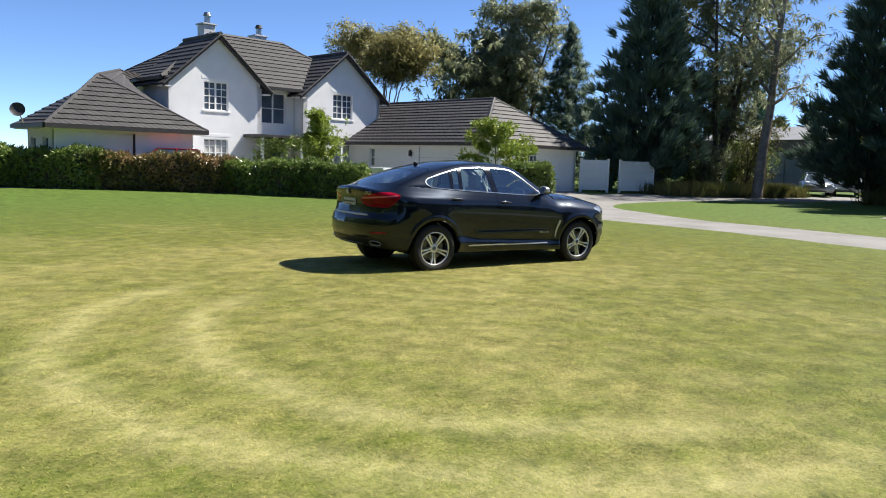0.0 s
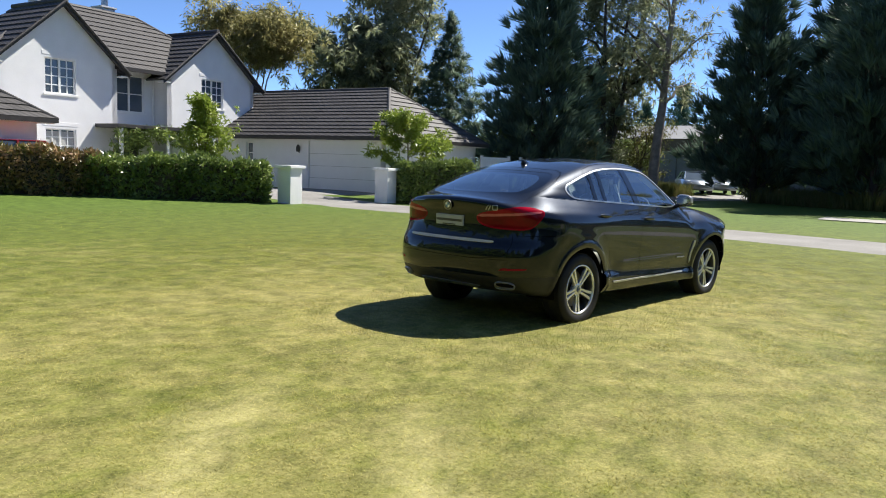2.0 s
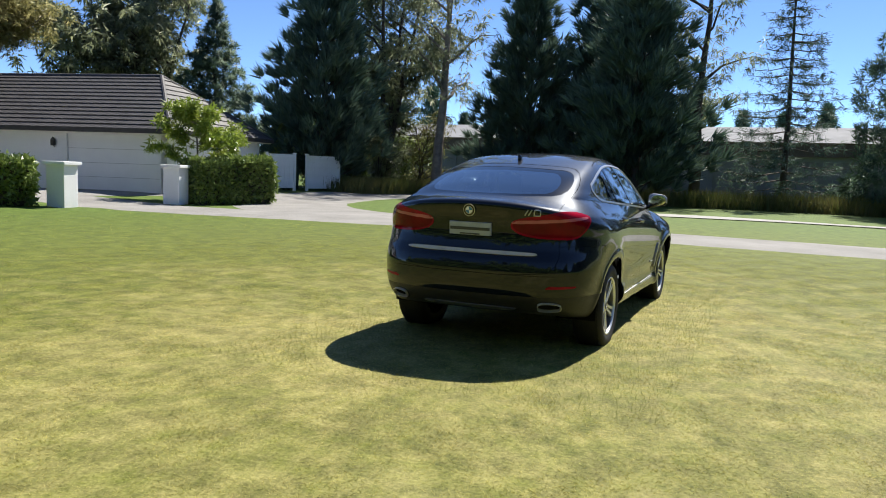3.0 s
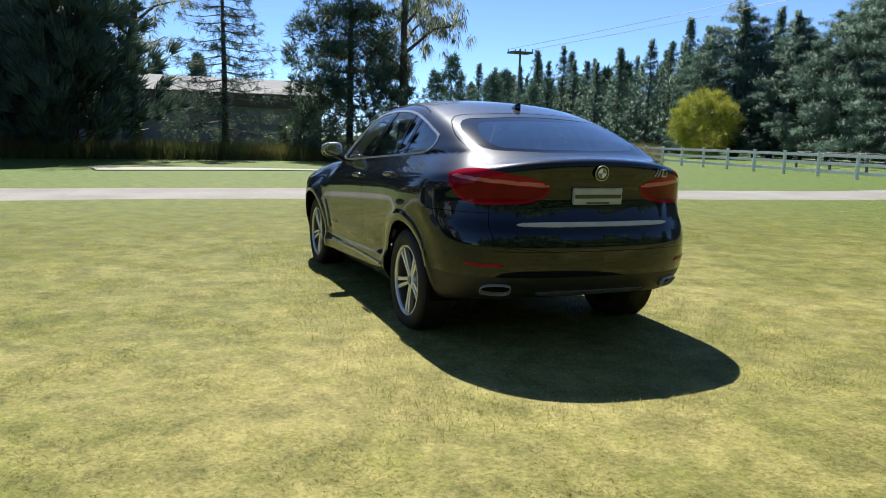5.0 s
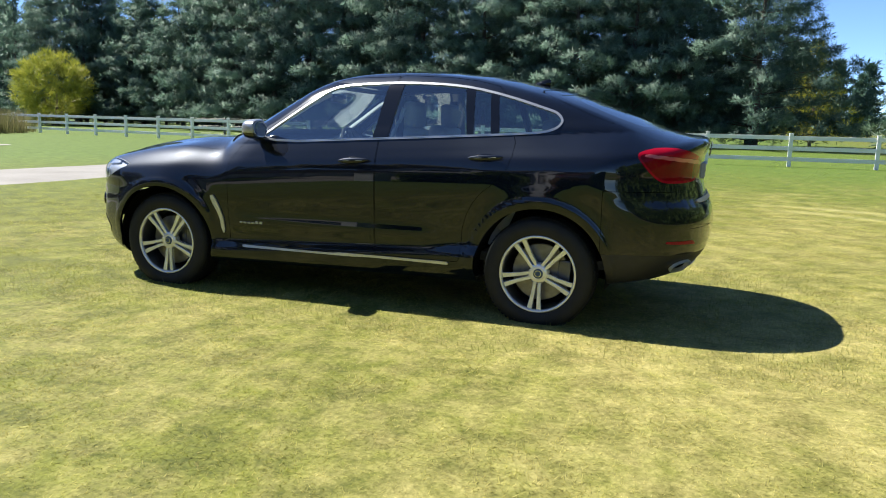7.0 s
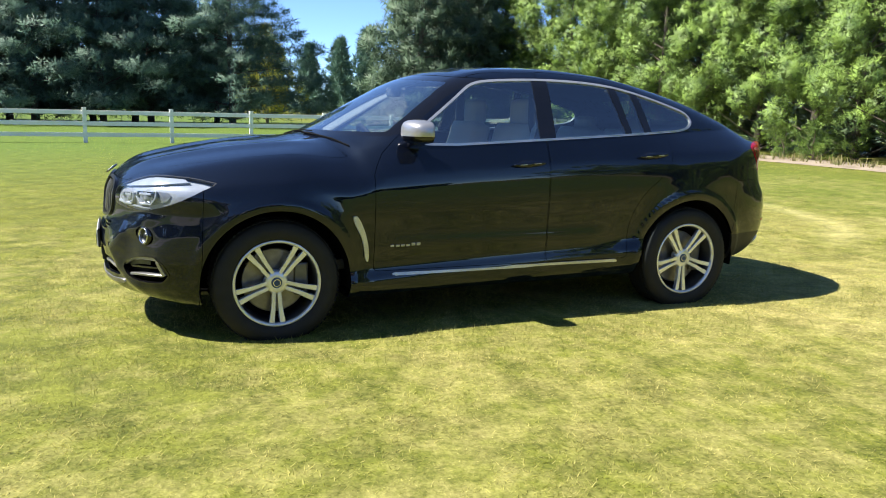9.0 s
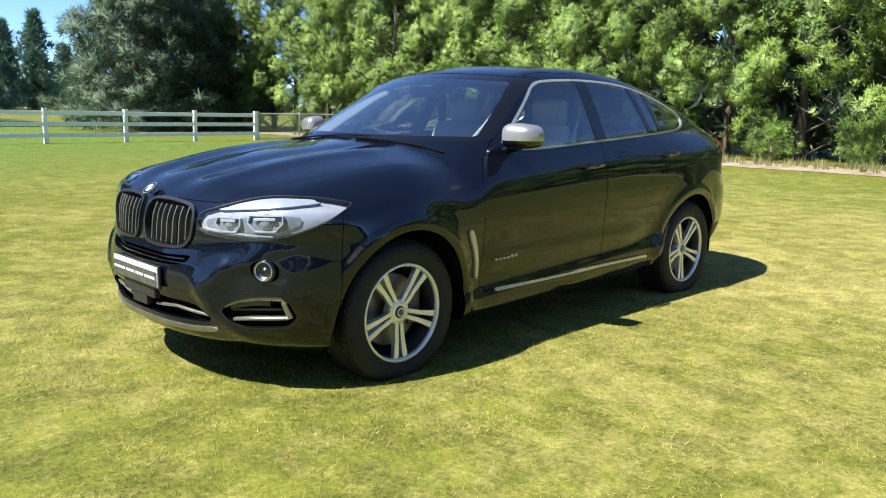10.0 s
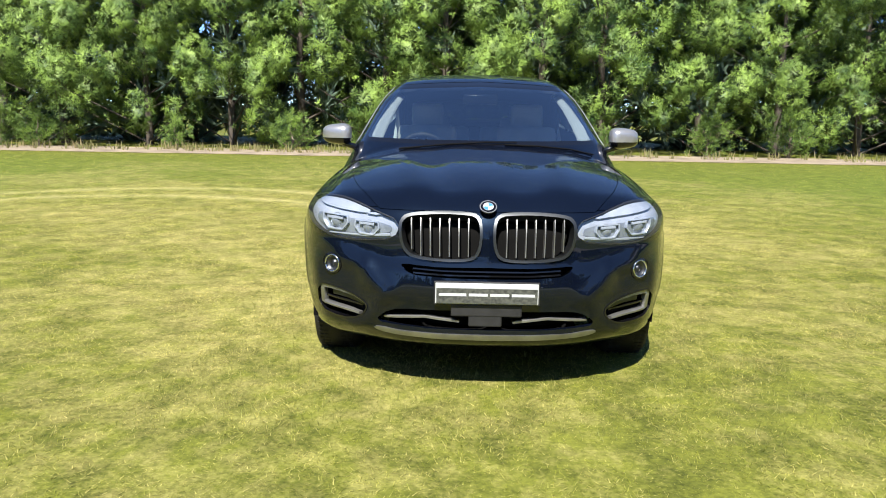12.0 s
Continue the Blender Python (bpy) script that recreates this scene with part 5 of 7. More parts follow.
# ---- fence, gates, pillars and buildings round about ----
def make_fence():
    runs = ([(-12.9, -23.6), (8.6, -22.3)], [(15.1, -25.6), (37.0, -29.4), (60, -33.5)])
    for line in runs:
        fence = thing("fence", Matrix.Identity(4), "white painted post and rail fence along the lawn", "fence", "white fences")
        post_me = None
        for a, b in zip(line, line[1:]):
            a, b = Vector((*a, 0)), Vector((*b, 0))
            d = b - a
            count = max(1, round(d.length / 2.55))
            turn = math.atan2(d.y, d.x)
            for k in range(count + 1):
                p = a + d * k / count
                if post_me is None:
                    ob = part("post", box(boxed(-0.06, 0.06, -0.06, 0.06, -0.02, 1.14, 0.006), -0.068, 0.068, -0.068, 0.068, 1.14, 1.17, 0.006), M_WHITEPAINT, fence)
                    post_me = ob.data
                else:
                    ob = attach("post", post_me, fence)
                ob.matrix_local = Matrix.Translation(p) @ Matrix.Rotation(turn, 4, "Z")
            step = d.length / count
            rail_me = None
            for k in range(count):
                mid = a + d * (k + 0.5) / count
                for z in (0.30, 0.66, 1.02):
                    if rail_me is None:
                        ob = part("rail", boxed(-step / 2 + 0.045, step / 2 - 0.045, -0.022, 0.022, -0.068, 0.068, 0.005), M_WHITEPAINT, fence)
                        rail_me = ob.data
                    else:
                        ob = attach("rail", rail_me, fence)
                    ob.matrix_local = Matrix.Translation(mid + Vector((0, 0, z))) @ Matrix.Rotation(turn, 4, "Z")
    # chain-link end piece
    link = thing("wire_fence", Matrix.Translation((-12.9, -23.6, 0.02)), "galvanised chain-link fence panel with steel posts", "fence")
    for x in (-0.12, -2.1, -4.1):
        part("post", tube(bmesh.new(), (x, 0, -0.02), (x, 0, 1.15), 0.03, 0.03, 8), M_MESH, link)
    for z in (0.06, 1.08):
        part("rail", tube(bmesh.new(), (-4.1, 0, z), (0, 0, z), 0.018, 0.018, 6), M_MESH, link)
    bm = bmesh.new()
    for k in range(-14, 56):
        for s in (1, -1):
            x0, x1 = -0.075 * k, -0.075 * k - s * 1.0
            z0, z1 = 0.07, 1.07
            lo, hi = (-4.1, -0.02)
            ts = sorted((t for t in ((lo - x0) / (x1 - x0), (hi - x0) / (x1 - x0))))
            t0, t1 = max(0, ts[0]), min(1, ts[1])
            if t1 - t0 > 0.03:
                tube(bm, (x0 + (x1 - x0) * t0, 0, z0 + t0), (x0 + (x1 - x0) * t1, 0, z0 + t1), 0.004, 0.004, 3, False)
    tagged(part("wire_mesh", bm, M_MESH, link), kind="stuff")
    # wire field fence behind the gap
    wire = thing("wire_fence", Matrix.Translation((8, -31, 0)), "dark post and wire field fence", "fence")
    for k in range(9):
        part("post", boxed(2.2 * k - 0.05, 2.2 * k + 0.05, -0.05, 0.05, -0.02, 1.15, 0.01), M_POLE, wire)
    for z in (0.3, 0.5, 0.7, 0.9, 1.1):
        part("wire", tube(bmesh.new(), (0, 0.06, z), (17.6, 0.06, z), 0.008, 0.008, 4), M_WIRE, wire)


make_fence()


def make_pillar(x, y):
    z = float(ground_z(np.array(x), np.array(y)))
    p = thing("gate_pillar", Matrix.Translation((x, y, z - 0.02)) @ Matrix.Rotation(0.2, 4, "Z"), "white rendered gate pillar with a flat cap", "pillar", "gate pillars")
    part("shaft", boxed(-0.29, 0.29, -0.29, 0.29, 0, 1.22, 0.012), M_WHITE, p)
    part("cap", boxed(-0.37, 0.37, -0.37, 0.37, 1.22, 1.32, 0.015), M_WHITE, p)


make_pillar(7.55, 16.7)
make_pillar(11.55, 16.25)


def make_gate_panel(x0, y0, x1, y1):
    z = float(ground_z(np.array(x0), np.array(y0)))
    ln = math.hypot(x1 - x0, y1 - y0)
    p = thing("gate_panel", Matrix.Translation((x0, y0, z)) @ Matrix.Rotation(math.atan2(y1 - y0, x1 - x0), 4, "Z"), "white boarded yard gate panel", "gate", "white yard gates")
    n = round(ln / 0.14)
    me = None
    for k in range(n):
        if me is None:
            ob = part("board", boxed(0.003, ln / n - 0.003, -0.012, 0.012, 0.16, 1.70, 0.002), M_WHITEPAINT, p)
            me = ob.data
        else:
            ob = attach("board", me, p)
        ob.location = (ln * k / n, 0, 0)
    for z0, z1 in ((0.12, 0.24), (1.62, 1.76)):
        part("rail", boxed(0, ln, -0.03, 0.03, z0, z1, 0.004), M_WHITEPAINT, p)
    for x in (0.0, ln):
        post = part("post", boxed(x - 0.06, x + 0.06, -0.06, 0.06, -0.02, 1.80, 0.005), M_WHITEPAINT, p)
        part("post_cap", boxed(x - 0.075, x + 0.075, -0.075, 0.075, 1.80, 1.84, 0.005), M_WHITEPAINT, post)


make_gate_panel(22.05, 20.55, 23.55, 20.0)
make_gate_panel(24.25, 19.75, 26.25, 19.15)


def make_bin():
    z = float(ground_z(np.array(23.9), np.array(20.6)))
    b = thing("wheelie_bin", Matrix.Translation((23.95, 20.5, z)), "dark green plastic wheelie bin between the gates", "bin")
    bm = bmesh.new()
    prism(bm, [(-0.24, 0.06), (0.24, 0.06), (0.29, 1.02), (-0.29, 1.02)], "y", -0.3, 0.3)
    part("body", bm, M_GREENBIN, b)
    part("lid", boxed(-0.31, 0.31, -0.34, 0.34, 1.02, 1.10, 0.02), M_GREENBIN, b)
    for x in (-0.22, 0.22):
        part("wheel", tube(bmesh.new(), (x - 0.03, 0.26, 0.1), (x + 0.03, 0.26, 0.1), 0.1, 0.1, 12), M_TYRE, b)


make_bin()


def make_shed():
    """A long low grey farm building behind the trees."""
    s = thing("farm_building", Matrix.Translation((62, 0, 0)), "long grey farm building with a brown band and pale metal roof", "building")
    part("wall", boxed(0, 14, -13, 44, 0, 3.15), M_SHED, s)
    part("pale_band", boxed(-0.04, 14.04, -13, 44, 3.154, 3.55), M_SHEDROOF, s)
    part("eaves_band", boxed(-0.5, 14.5, -13.5, 44.5, 3.554, 4.7), M_RUST, s)
    bm = bmesh.new()
    prism(bm, [(-0.7, 4.704), (14.7, 4.704), (7.0, 6.4)], "y", -13.7, 44.7)
    part("roof", bm, M_SHEDROOF, s, "pale corrugated metal roof")
    for k in range(28):
        part("buttress", boxed(-0.12, 0.0, -12 + 2.0 * k - 0.08, -12 + 2.0 * k + 0.08, 0, 3.15), M_SHED, s)


make_shed()


def make_pole():
    p = thing("power_pole", Matrix.Translation((96, -50, 0)), "weathered wooden power pole with a crossarm", "power pole")
    part("pole", tube(bmesh.new(), (0, 0, 0), (0, 0, 14.4), 0.22, 0.14, 10), M_POLE, p)
    arm = part("crossarm", boxed(-1.0, 1.0, -1.6, 1.6, 13.7, 13.95), M_POLE, p)
    for k in (-1.5, -0.6, 0.6, 1.5):
        part("insulator", tube(bmesh.new(), (0.6 * k, k, 13.95), (0.6 * k, k, 14.35), 0.09, 0.06, 8), M_FASCIA, arm)
    for k in (-1.5, 1.5):
        bm = bmesh.new()
        pts = [(0.6 * k - 24 * j, k + 1.0 * j, 14.3 - 0.9 * math.sin(math.pi * j / 6) * 1.2 + 0.15 * j) for j in range(7)]
        for a, b in zip(pts, pts[1:]):
            tube(bm, a, b, 0.025, 0.025, 4, False)
        part("cable", bm, M_WIRE, p)


make_pole()


# ---- other vehicles ----
def small_car(m, paint, label, suv=False):
    """A parked car: shaped body, glass house, wheels, lamps."""
    c = thing("car", m, label, "car", "parked cars")
    top = 1.66 if suv else 1.46
    side = [(2.18, 0.32), (2.22, 0.55), (2.12, 0.74), (1.15, 0.93), (-1.9, 0.98), (-2.12, 0.90), (-2.16, 0.45), (-2.05, 0.30), (-1.70, 0.28), (1.75, 0.26)]
    bm = bmesh.new()
    prism(bm, side, "y", -0.88, 0.88)
    bmesh.ops.bevel(bm, geom=bm.edges[:], offset=0.07, segments=3, affect="EDGES")
    part("body", bm, paint, c, smooth=True)
    roofline = [(1.12, 0.90), (0.35, top - 0.06), (-0.2, top), (-1.25, top - 0.04), (-1.95, 0.94)]
    bm = bmesh.new()
    lo = [bm.verts.new((x, -0.78 if z < 1 else -0.60, z)) for x, z in roofline]
    hi = [bm.verts.new((x, 0.78 if z < 1 else 0.60, z)) for x, z in roofline]
    bm.faces.new(lo)
    bm.faces.new(hi[::-1])
    for i in range(5):
        bm.faces.new((lo[i], lo[(i + 1) % 5], hi[(i + 1) % 5], hi[i]))
    bmesh.ops.recalc_face_normals(bm, faces=bm.faces)
    part("glass_house", bm, M_WINDARK, c, "dark car windows")
    bm = boxed(-1.28, 0.33, -0.60, 0.60, top - 0.055, top + 0.02, 0.02)
    part("roof", bm, paint, c, smooth=True)
    for sg in (1, -1):
        for x0, x1 in ((0.33, 1.10), (-1.25, -1.92)):
            part("pillar", tube(bmesh.new(), (x0, sg * 0.595, top - 0.03), (x1, sg * 0.77, 0.95), 0.04, 0.05, 6), paint, c)
        part("pillar", tube(bmesh.new(), (-0.42, sg * 0.60, top - 0.02), (-0.42, sg * 0.79, 0.95), 0.045, 0.045, 6), paint, c)
        part("headlight", boxed(2.02, 2.17, sg * 0.60 - 0.17, sg * 0.60 + 0.17, 0.60, 0.74, 0.03), M_LAMPSILVER, c, smooth=True)
        part("tail_light", boxed(-2.15, -2.04, sg * 0.66 - 0.13, sg * 0.66 + 0.13, 0.70, 0.88, 0.03), M_RED, c, smooth=True)
        part("mirror", boxed(0.72, 0.86, sg * 0.98 - 0.08, sg * 0.98 + 0.08, 0.95, 1.06, 0.03), paint, c, smooth=True)
        for x in (1.35, -1.32):
            w = part("tyre", tube(bmesh.new(), (x, sg * 0.70, 0.32), (x, sg * 0.895, 0.32), 0.32, 0.32, 24), M_TYRE, c)
            part("rim", tube(bmesh.new(), (x, sg * 0.88, 0.32), (x, sg * 0.905, 0.32), 0.21, 0.19, 20), M_RIM, w)
    return c


def parked(x, y, turn, paint, label, suv=False):
    z = float(ground_z(np.array(x), np.array(y)))
    small_car(Matrix.Translation((x, y, z)) @ Matrix.Rotation(radians(turn), 4, "Z"), paint, label, suv)


parked(0.6, 23.2, 170, M_REDCAR, "red off-road car parked behind the hedge", True)
parked(40.0, 17.6, 215, M_BLUECAR, "silver-blue saloon car parked on the far grass")
parked(43.2, 17.4, 215, M_BLUECAR, "pale silver car parked on the far grass")
parked(46.0, 15.8, 215, M_DARKCAR, "dark car parked on the far grass")
parked(50.0, 17.0, 215, M_BLUECAR, "pale silver car parked on the far grass")


# ---- the dark blue car ----
T_TOP = curve_of([(2.60, 0.70), (2.48, 0.84), (2.40, 0.915), (2.34, 0.955), (2.25, 1.000), (2.05, 1.062), (1.65, 1.138), (1.30, 1.178), (1.15, 1.20), (1.06, 1.245),
                  (0.73, 1.425), (0.40, 1.590), (0.20, 1.648), (-0.10, 1.690), (-0.45, 1.700), (-0.85, 1.678), (-1.34, 1.596), (-1.62, 1.527), (-1.95, 1.415),
                  (-2.22, 1.308), (-2.36, 1.280), (-2.50, 1.275), (-2.8, 1.25)])
W_PLAN = curve_of([(2.7, 0.84), (2.3, 0.92), (2.0, 0.956), (1.75, 0.982), (1.47, 0.990), (1.15, 0.968), (0.8, 0.952), (0.3, 0.948), (-0.2, 0.952), (-0.7, 0.962),
                   (-1.1, 0.980), (-1.47, 0.993), (-1.85, 0.980), (-2.2, 0.945), (-2.7, 0.87)])
Y_BELT = curve_of([(2.6, 0.62), (2.1, 0.74), (1.6, 0.82), (1.0, 0.855), (0.7, 0.868), (0.0, 0.880), (-0.6, 0.880), (-1.0, 0.866), (-1.3, 0.84), (-1.6, 0.80), (-2.0, 0.755),
                   (-2.3, 0.715), (-2.7, 0.66)])
O_SIDE = curve_of([(-1.0, 0.85), (-0.92, 0.55), (-0.86, 0.24), (-0.80, 0.16), (-0.70, 0.40), (-0.60, 0.30), (-0.46, 0.10), (-0.34, 0.0), (-0.24, 0.02), (-0.16, 0.14),
                   (-0.08, 0.52), (0.0, 1.0)])
O_ENDS = curve_of([(-1.0, 0.62), (-0.86, 0.34), (-0.70, 0.18), (-0.46, 0.06), (-0.34, 0.0), (-0.24, 0.02), (-0.16, 0.14), (-0.08, 0.52), (0.0, 1.0)])
TUMBLE = curve_of([(-0.5, 0.0), (0.0, 0.0), (0.1, 0.048), (0.2, 0.102), (0.3, 0.162), (0.4, 0.232), (0.5, 0.33), (0.7, 0.6)])
X_FRONT = curve_of([(0.15, 2.20), (0.24, 2.30), (0.30, 2.37), (0.36, 2.395), (0.45, 2.395), (0.56, 2.410), (0.64, 2.400), (0.72, 2.375), (0.82, 2.365), (0.92, 2.345), (1.0, 2.30), (1.3, 2.15)])
G_FRONT = curve_of([(0, 0), (0.2, 0.008), (0.4, 0.045), (0.6, 0.125), (0.75, 0.200), (0.85, 0.285), (0.93, 0.40), (1.0, 0.56), (1.2, 1.15)])
X_REAR = curve_of([(0.2, -2.15), (0.32, -2.30), (0.42, -2.42), (0.52, -2.493), (0.62, -2.515), (0.72, -2.517), (0.80, -2.500), (0.90, -2.450), (1.02, -2.425), (1.12, -2.430),
                   (1.20, -2.455), (1.27, -2.475), (1.5, -2.49)])
G_REAR = curve_of([(0, 0), (0.3, 0.016), (0.5, 0.05), (0.65, 0.105), (0.75, 0.17), (0.85, 0.28), (0.93, 0.43), (1.0, 0.62), (1.2, 1.2)])
Z_LOW = curve_of([(2.6, 0.30), (2.3, 0.26), (1.8, 0.23), (1.0, 0.25), (-1.0, 0.27), (-1.9, 0.32), (-2.3, 0.37), (-2.6, 0.42)])
AXLE, HUB_Z, ARCH = 1.4665, 0.366, 0.432


def belt(x):
    return 1.182 - 0.0575 * x


def blend_max(a, b, r):
    h = np.maximum(r - np.abs(a - b), 0) / r
    return np.maximum(a, b) + h * h * r / 4


def car_field(p):
    """Positive outside the car's outer skin, negative within."""
    x, y, z = p[:, 0], np.abs(p[:, 1]), p[:, 2]
    s = z - belt(x)
    plan, yb = W_PLAN(x), Y_BELT(x)
    ends = np.clip((np.abs(x) - 1.60) * 3.5, 0, 1)
    flank = np.where(s < -0.34, O_SIDE(s) * 0.9, O_SIDE(s)) * (1 - ends) + O_ENDS(s) * ends
    side_y = plan + (yb - plan) * flank - TUMBLE(s)
    for ax in (AXLE, -AXLE):
        r = np.sqrt((x - ax) ** 2 + (z - HUB_Z) ** 2)
        lip = np.exp(-((r - 0.47) / 0.075) ** 2) * 0.55 + 0.45 / (1 + np.exp(np.clip((r - 0.492) / 0.007, -40, 40)))
        side_y = side_y + 0.026 * lip * np.clip((z - 0.15) * 4, 0, 1)
    lower = np.exp(-((z - 0.56) / 0.06) ** 2) * np.clip((0.95 - x) * 5, 0, 1) * np.clip((x + 0.85) * 5, 0, 1)
    side_y = side_y + 0.012 * lower
    side = y - side_y
    fore = np.clip((x - 1.0) * 2.5, 0, 1)
    fore = fore * fore * (3 - 2 * fore)
    bow = np.where(x > 0.1, 0.22 * np.clip((x - 0.1) * 3, 0, 1) * (1 - 0.9 * fore), -0.13 * np.clip((-0.9 - x) * 2, 0, 1))
    top_z = T_TOP(x + bow * y * y) - (0.11 - 0.02 * fore) * y * y - (0.17 - 0.10 * fore) * y ** 6
    hood = np.clip((x - 1.05) * 3, 0, 1) * np.clip((2.35 - x) * 4, 0, 1)
    ridge = 0.30 + 0.16 * np.clip((2.2 - x) / 1.2, 0, 1)
    top_z = top_z + hood * (0.014 * np.exp(-((y - ridge - 0.05) / 0.10) ** 2) - 0.012 * np.exp(-((y - ridge + 0.13) / 0.10) ** 2))
    top = (z - top_z) * 0.85
    nose = 1.0 - 0.25 * np.clip((z - 0.78) * 5, 0, 1) + 0.35 * np.clip((0.50 - z) * 4, 0, 1)
    sculpt = np.zeros_like(x)
    for (y0, z0), (y1, z1), tall in (((0.80, 0.745), (0.60, 0.645), 0.016), ((0.60, 0.645), (0.505, 0.535), 0.026), ((0.505, 0.535), (0.545, 0.44), 0.028), ((0.545, 0.44), (0.66, 0.345), 0.024)):
        ey, ez = y1 - y0, z1 - z0
        k = np.clip(((y - y0) * ey + (z - z0) * ez) / (ey * ey + ez * ez), 0, 1)
        sculpt = np.maximum(sculpt, tall * np.exp(-((y - y0 - k * ey) ** 2 + (z - z0 - k * ez) ** 2) / 0.055 ** 2))
    sculpt = sculpt - 0.022 * np.exp(-((y - 0.74) / 0.12) ** 4 - ((z - 0.575) / 0.085) ** 4) * np.clip((0.95 - y) * 8, 0, 1)
    front = (x - (X_FRONT(z) - G_FRONT(y) * nose + sculpt)) * 0.8
    rear = ((X_REAR(z) + G_REAR(y)) - x) * 0.8
    low = Z_LOW(x) - z
    f = blend_max(side, top, 0.085)
    f = blend_max(f, front, 0.10)
    f = blend_max(f, rear, 0.07)
    return blend_max(f, low, 0.05)


def car_skin(nx=230, ny=100, nz=78):
    """The skin as triangles with exact normals: rays from the middle of the car through a grid on a box round it."""
    mid, half = np.array((-0.05, 0.0, 0.84)), np.array((2.62, 1.12, 0.86))
    gx, gy, gz = (np.linspace(-1, 1, n + 1) for n in (nx, ny, nz))
    index, verts, quads = {}, [], []

    def vert(i, j, k):
        key = (i, j, k)
        if key not in index:
            index[key] = len(verts)
            verts.append((gx[i], gy[j], gz[k]))
        return index[key]

    for k in (0, nz):
        for i in range(nx):
            for j in range(ny):
                q = (vert(i, j, k), vert(i + 1, j, k), vert(i + 1, j + 1, k), vert(i, j + 1, k))
                quads.append(q if k else q[::-1])
    for j in (0, ny):
        for i in range(nx):
            for k in range(nz):
                q = (vert(i, j, k), vert(i, j, k + 1), vert(i + 1, j, k + 1), vert(i + 1, j, k))
                quads.append(q if j else q[::-1])
    for i in (0, nx):
        for j in range(ny):
            for k in range(nz):
                q = (vert(i, j, k), vert(i, j + 1, k), vert(i, j + 1, k + 1), vert(i, j, k + 1))
                quads.append(q if i else q[::-1])
    way = np.array(verts) * half
    lo, hi = np.full(len(way), 0.05), np.full(len(way), 1.4)
    for _ in range(30):
        t = (lo + hi) / 2
        out = car_field(mid + way * t[:, None]) > 0
        hi, lo = np.where(out, t, hi), np.where(out, lo, t)
    v = mid + way * ((lo + hi) / 2)[:, None]
    grad = np.zeros_like(v)
    for a in range(3):
        e = np.zeros(3)
        e[a] = 0.004
        grad[:, a] = car_field(v + e) - car_field(v - e)
    grad /= np.linalg.norm(grad, axis=1)[:, None] + 1e-9
    q = np.array(quads)
    return v, grad, np.concatenate([q[:, [0, 1, 2]], q[:, [0, 2, 3]]])


def cut(skin, d):
    """Splits a skin along d = 0 into the piece within (d < 0) and the rest."""
    v, n, t = skin
    neg = d < 0
    count = neg[t].sum(1)
    new_v, new_n, made = list(v), list(n), {}

    def between(a, b):
        key = (a, b) if a < b else (b, a)
        if key not in made:
            w = d[a] / (d[a] - d[b])
            made[key] = len(new_v)
            new_v.append(v[a] + w * (v[b] - v[a]))
            m = n[a] + w * (n[b] - n[a])
            new_n.append(m / (np.linalg.norm(m) + 1e-9))
        return made[key]

    ins, outs = [tuple(x) for x in t[count == 3]], [tuple(x) for x in t[count == 0]]
    for tri in t[(count == 1) | (count == 2)]:
        a, b, c = map(int, tri)
        while neg[a] == neg[b] or neg[a] == neg[c]:
            a, b, c = b, c, a
        ab, ac = between(a, b), between(a, c)
        one, two = (ins, outs) if neg[a] else (outs, ins)
        one.append((a, ab, ac))
        two += [(ab, b, c), (ab, c, ac)]

    def trim(tris):
        tris = np.array(tris, int).reshape(-1, 3)
        used, back = np.unique(tris, return_inverse=True)
        return np.array(new_v)[used], np.array(new_n)[used], back.reshape(-1, 3)

    return trim(ins), trim(outs)


def panel(name, skin, mat, parent, lift=0.0, depth=0.018, label=""):
    """A piece of skin as a part with folded-in edges of some depth."""
    v, n, t = skin
    if not len(t):
        return None
    v = v + n * lift
    edges = {}
    for tri in t:
        for a, b in ((0, 1), (1, 2), (2, 0)):
            key = (int(tri[a]), int(tri[b]))
            edges[key] = edges.get(key, 0) + 1
    rim = [(a, b) for a, b in edges if (b, a) not in edges]
    verts, faces, norms = list(v), [tuple(x) for x in t], list(n)
    if depth:
        for a, b in rim:
            e = v[b] - v[a]
            w = np.cross(e, n[a])
            w = w / (np.linalg.norm(w) + 1e-9)
            k = len(verts)
            verts += [v[a], v[b], v[b] - n[b] * depth, v[a] - n[a] * depth]
            norms += [w] * 4
            faces.append((k + 1, k, k + 3, k + 2))
    return attach(name, mesh_of(name, verts, faces, mat, True, norms), parent, label)


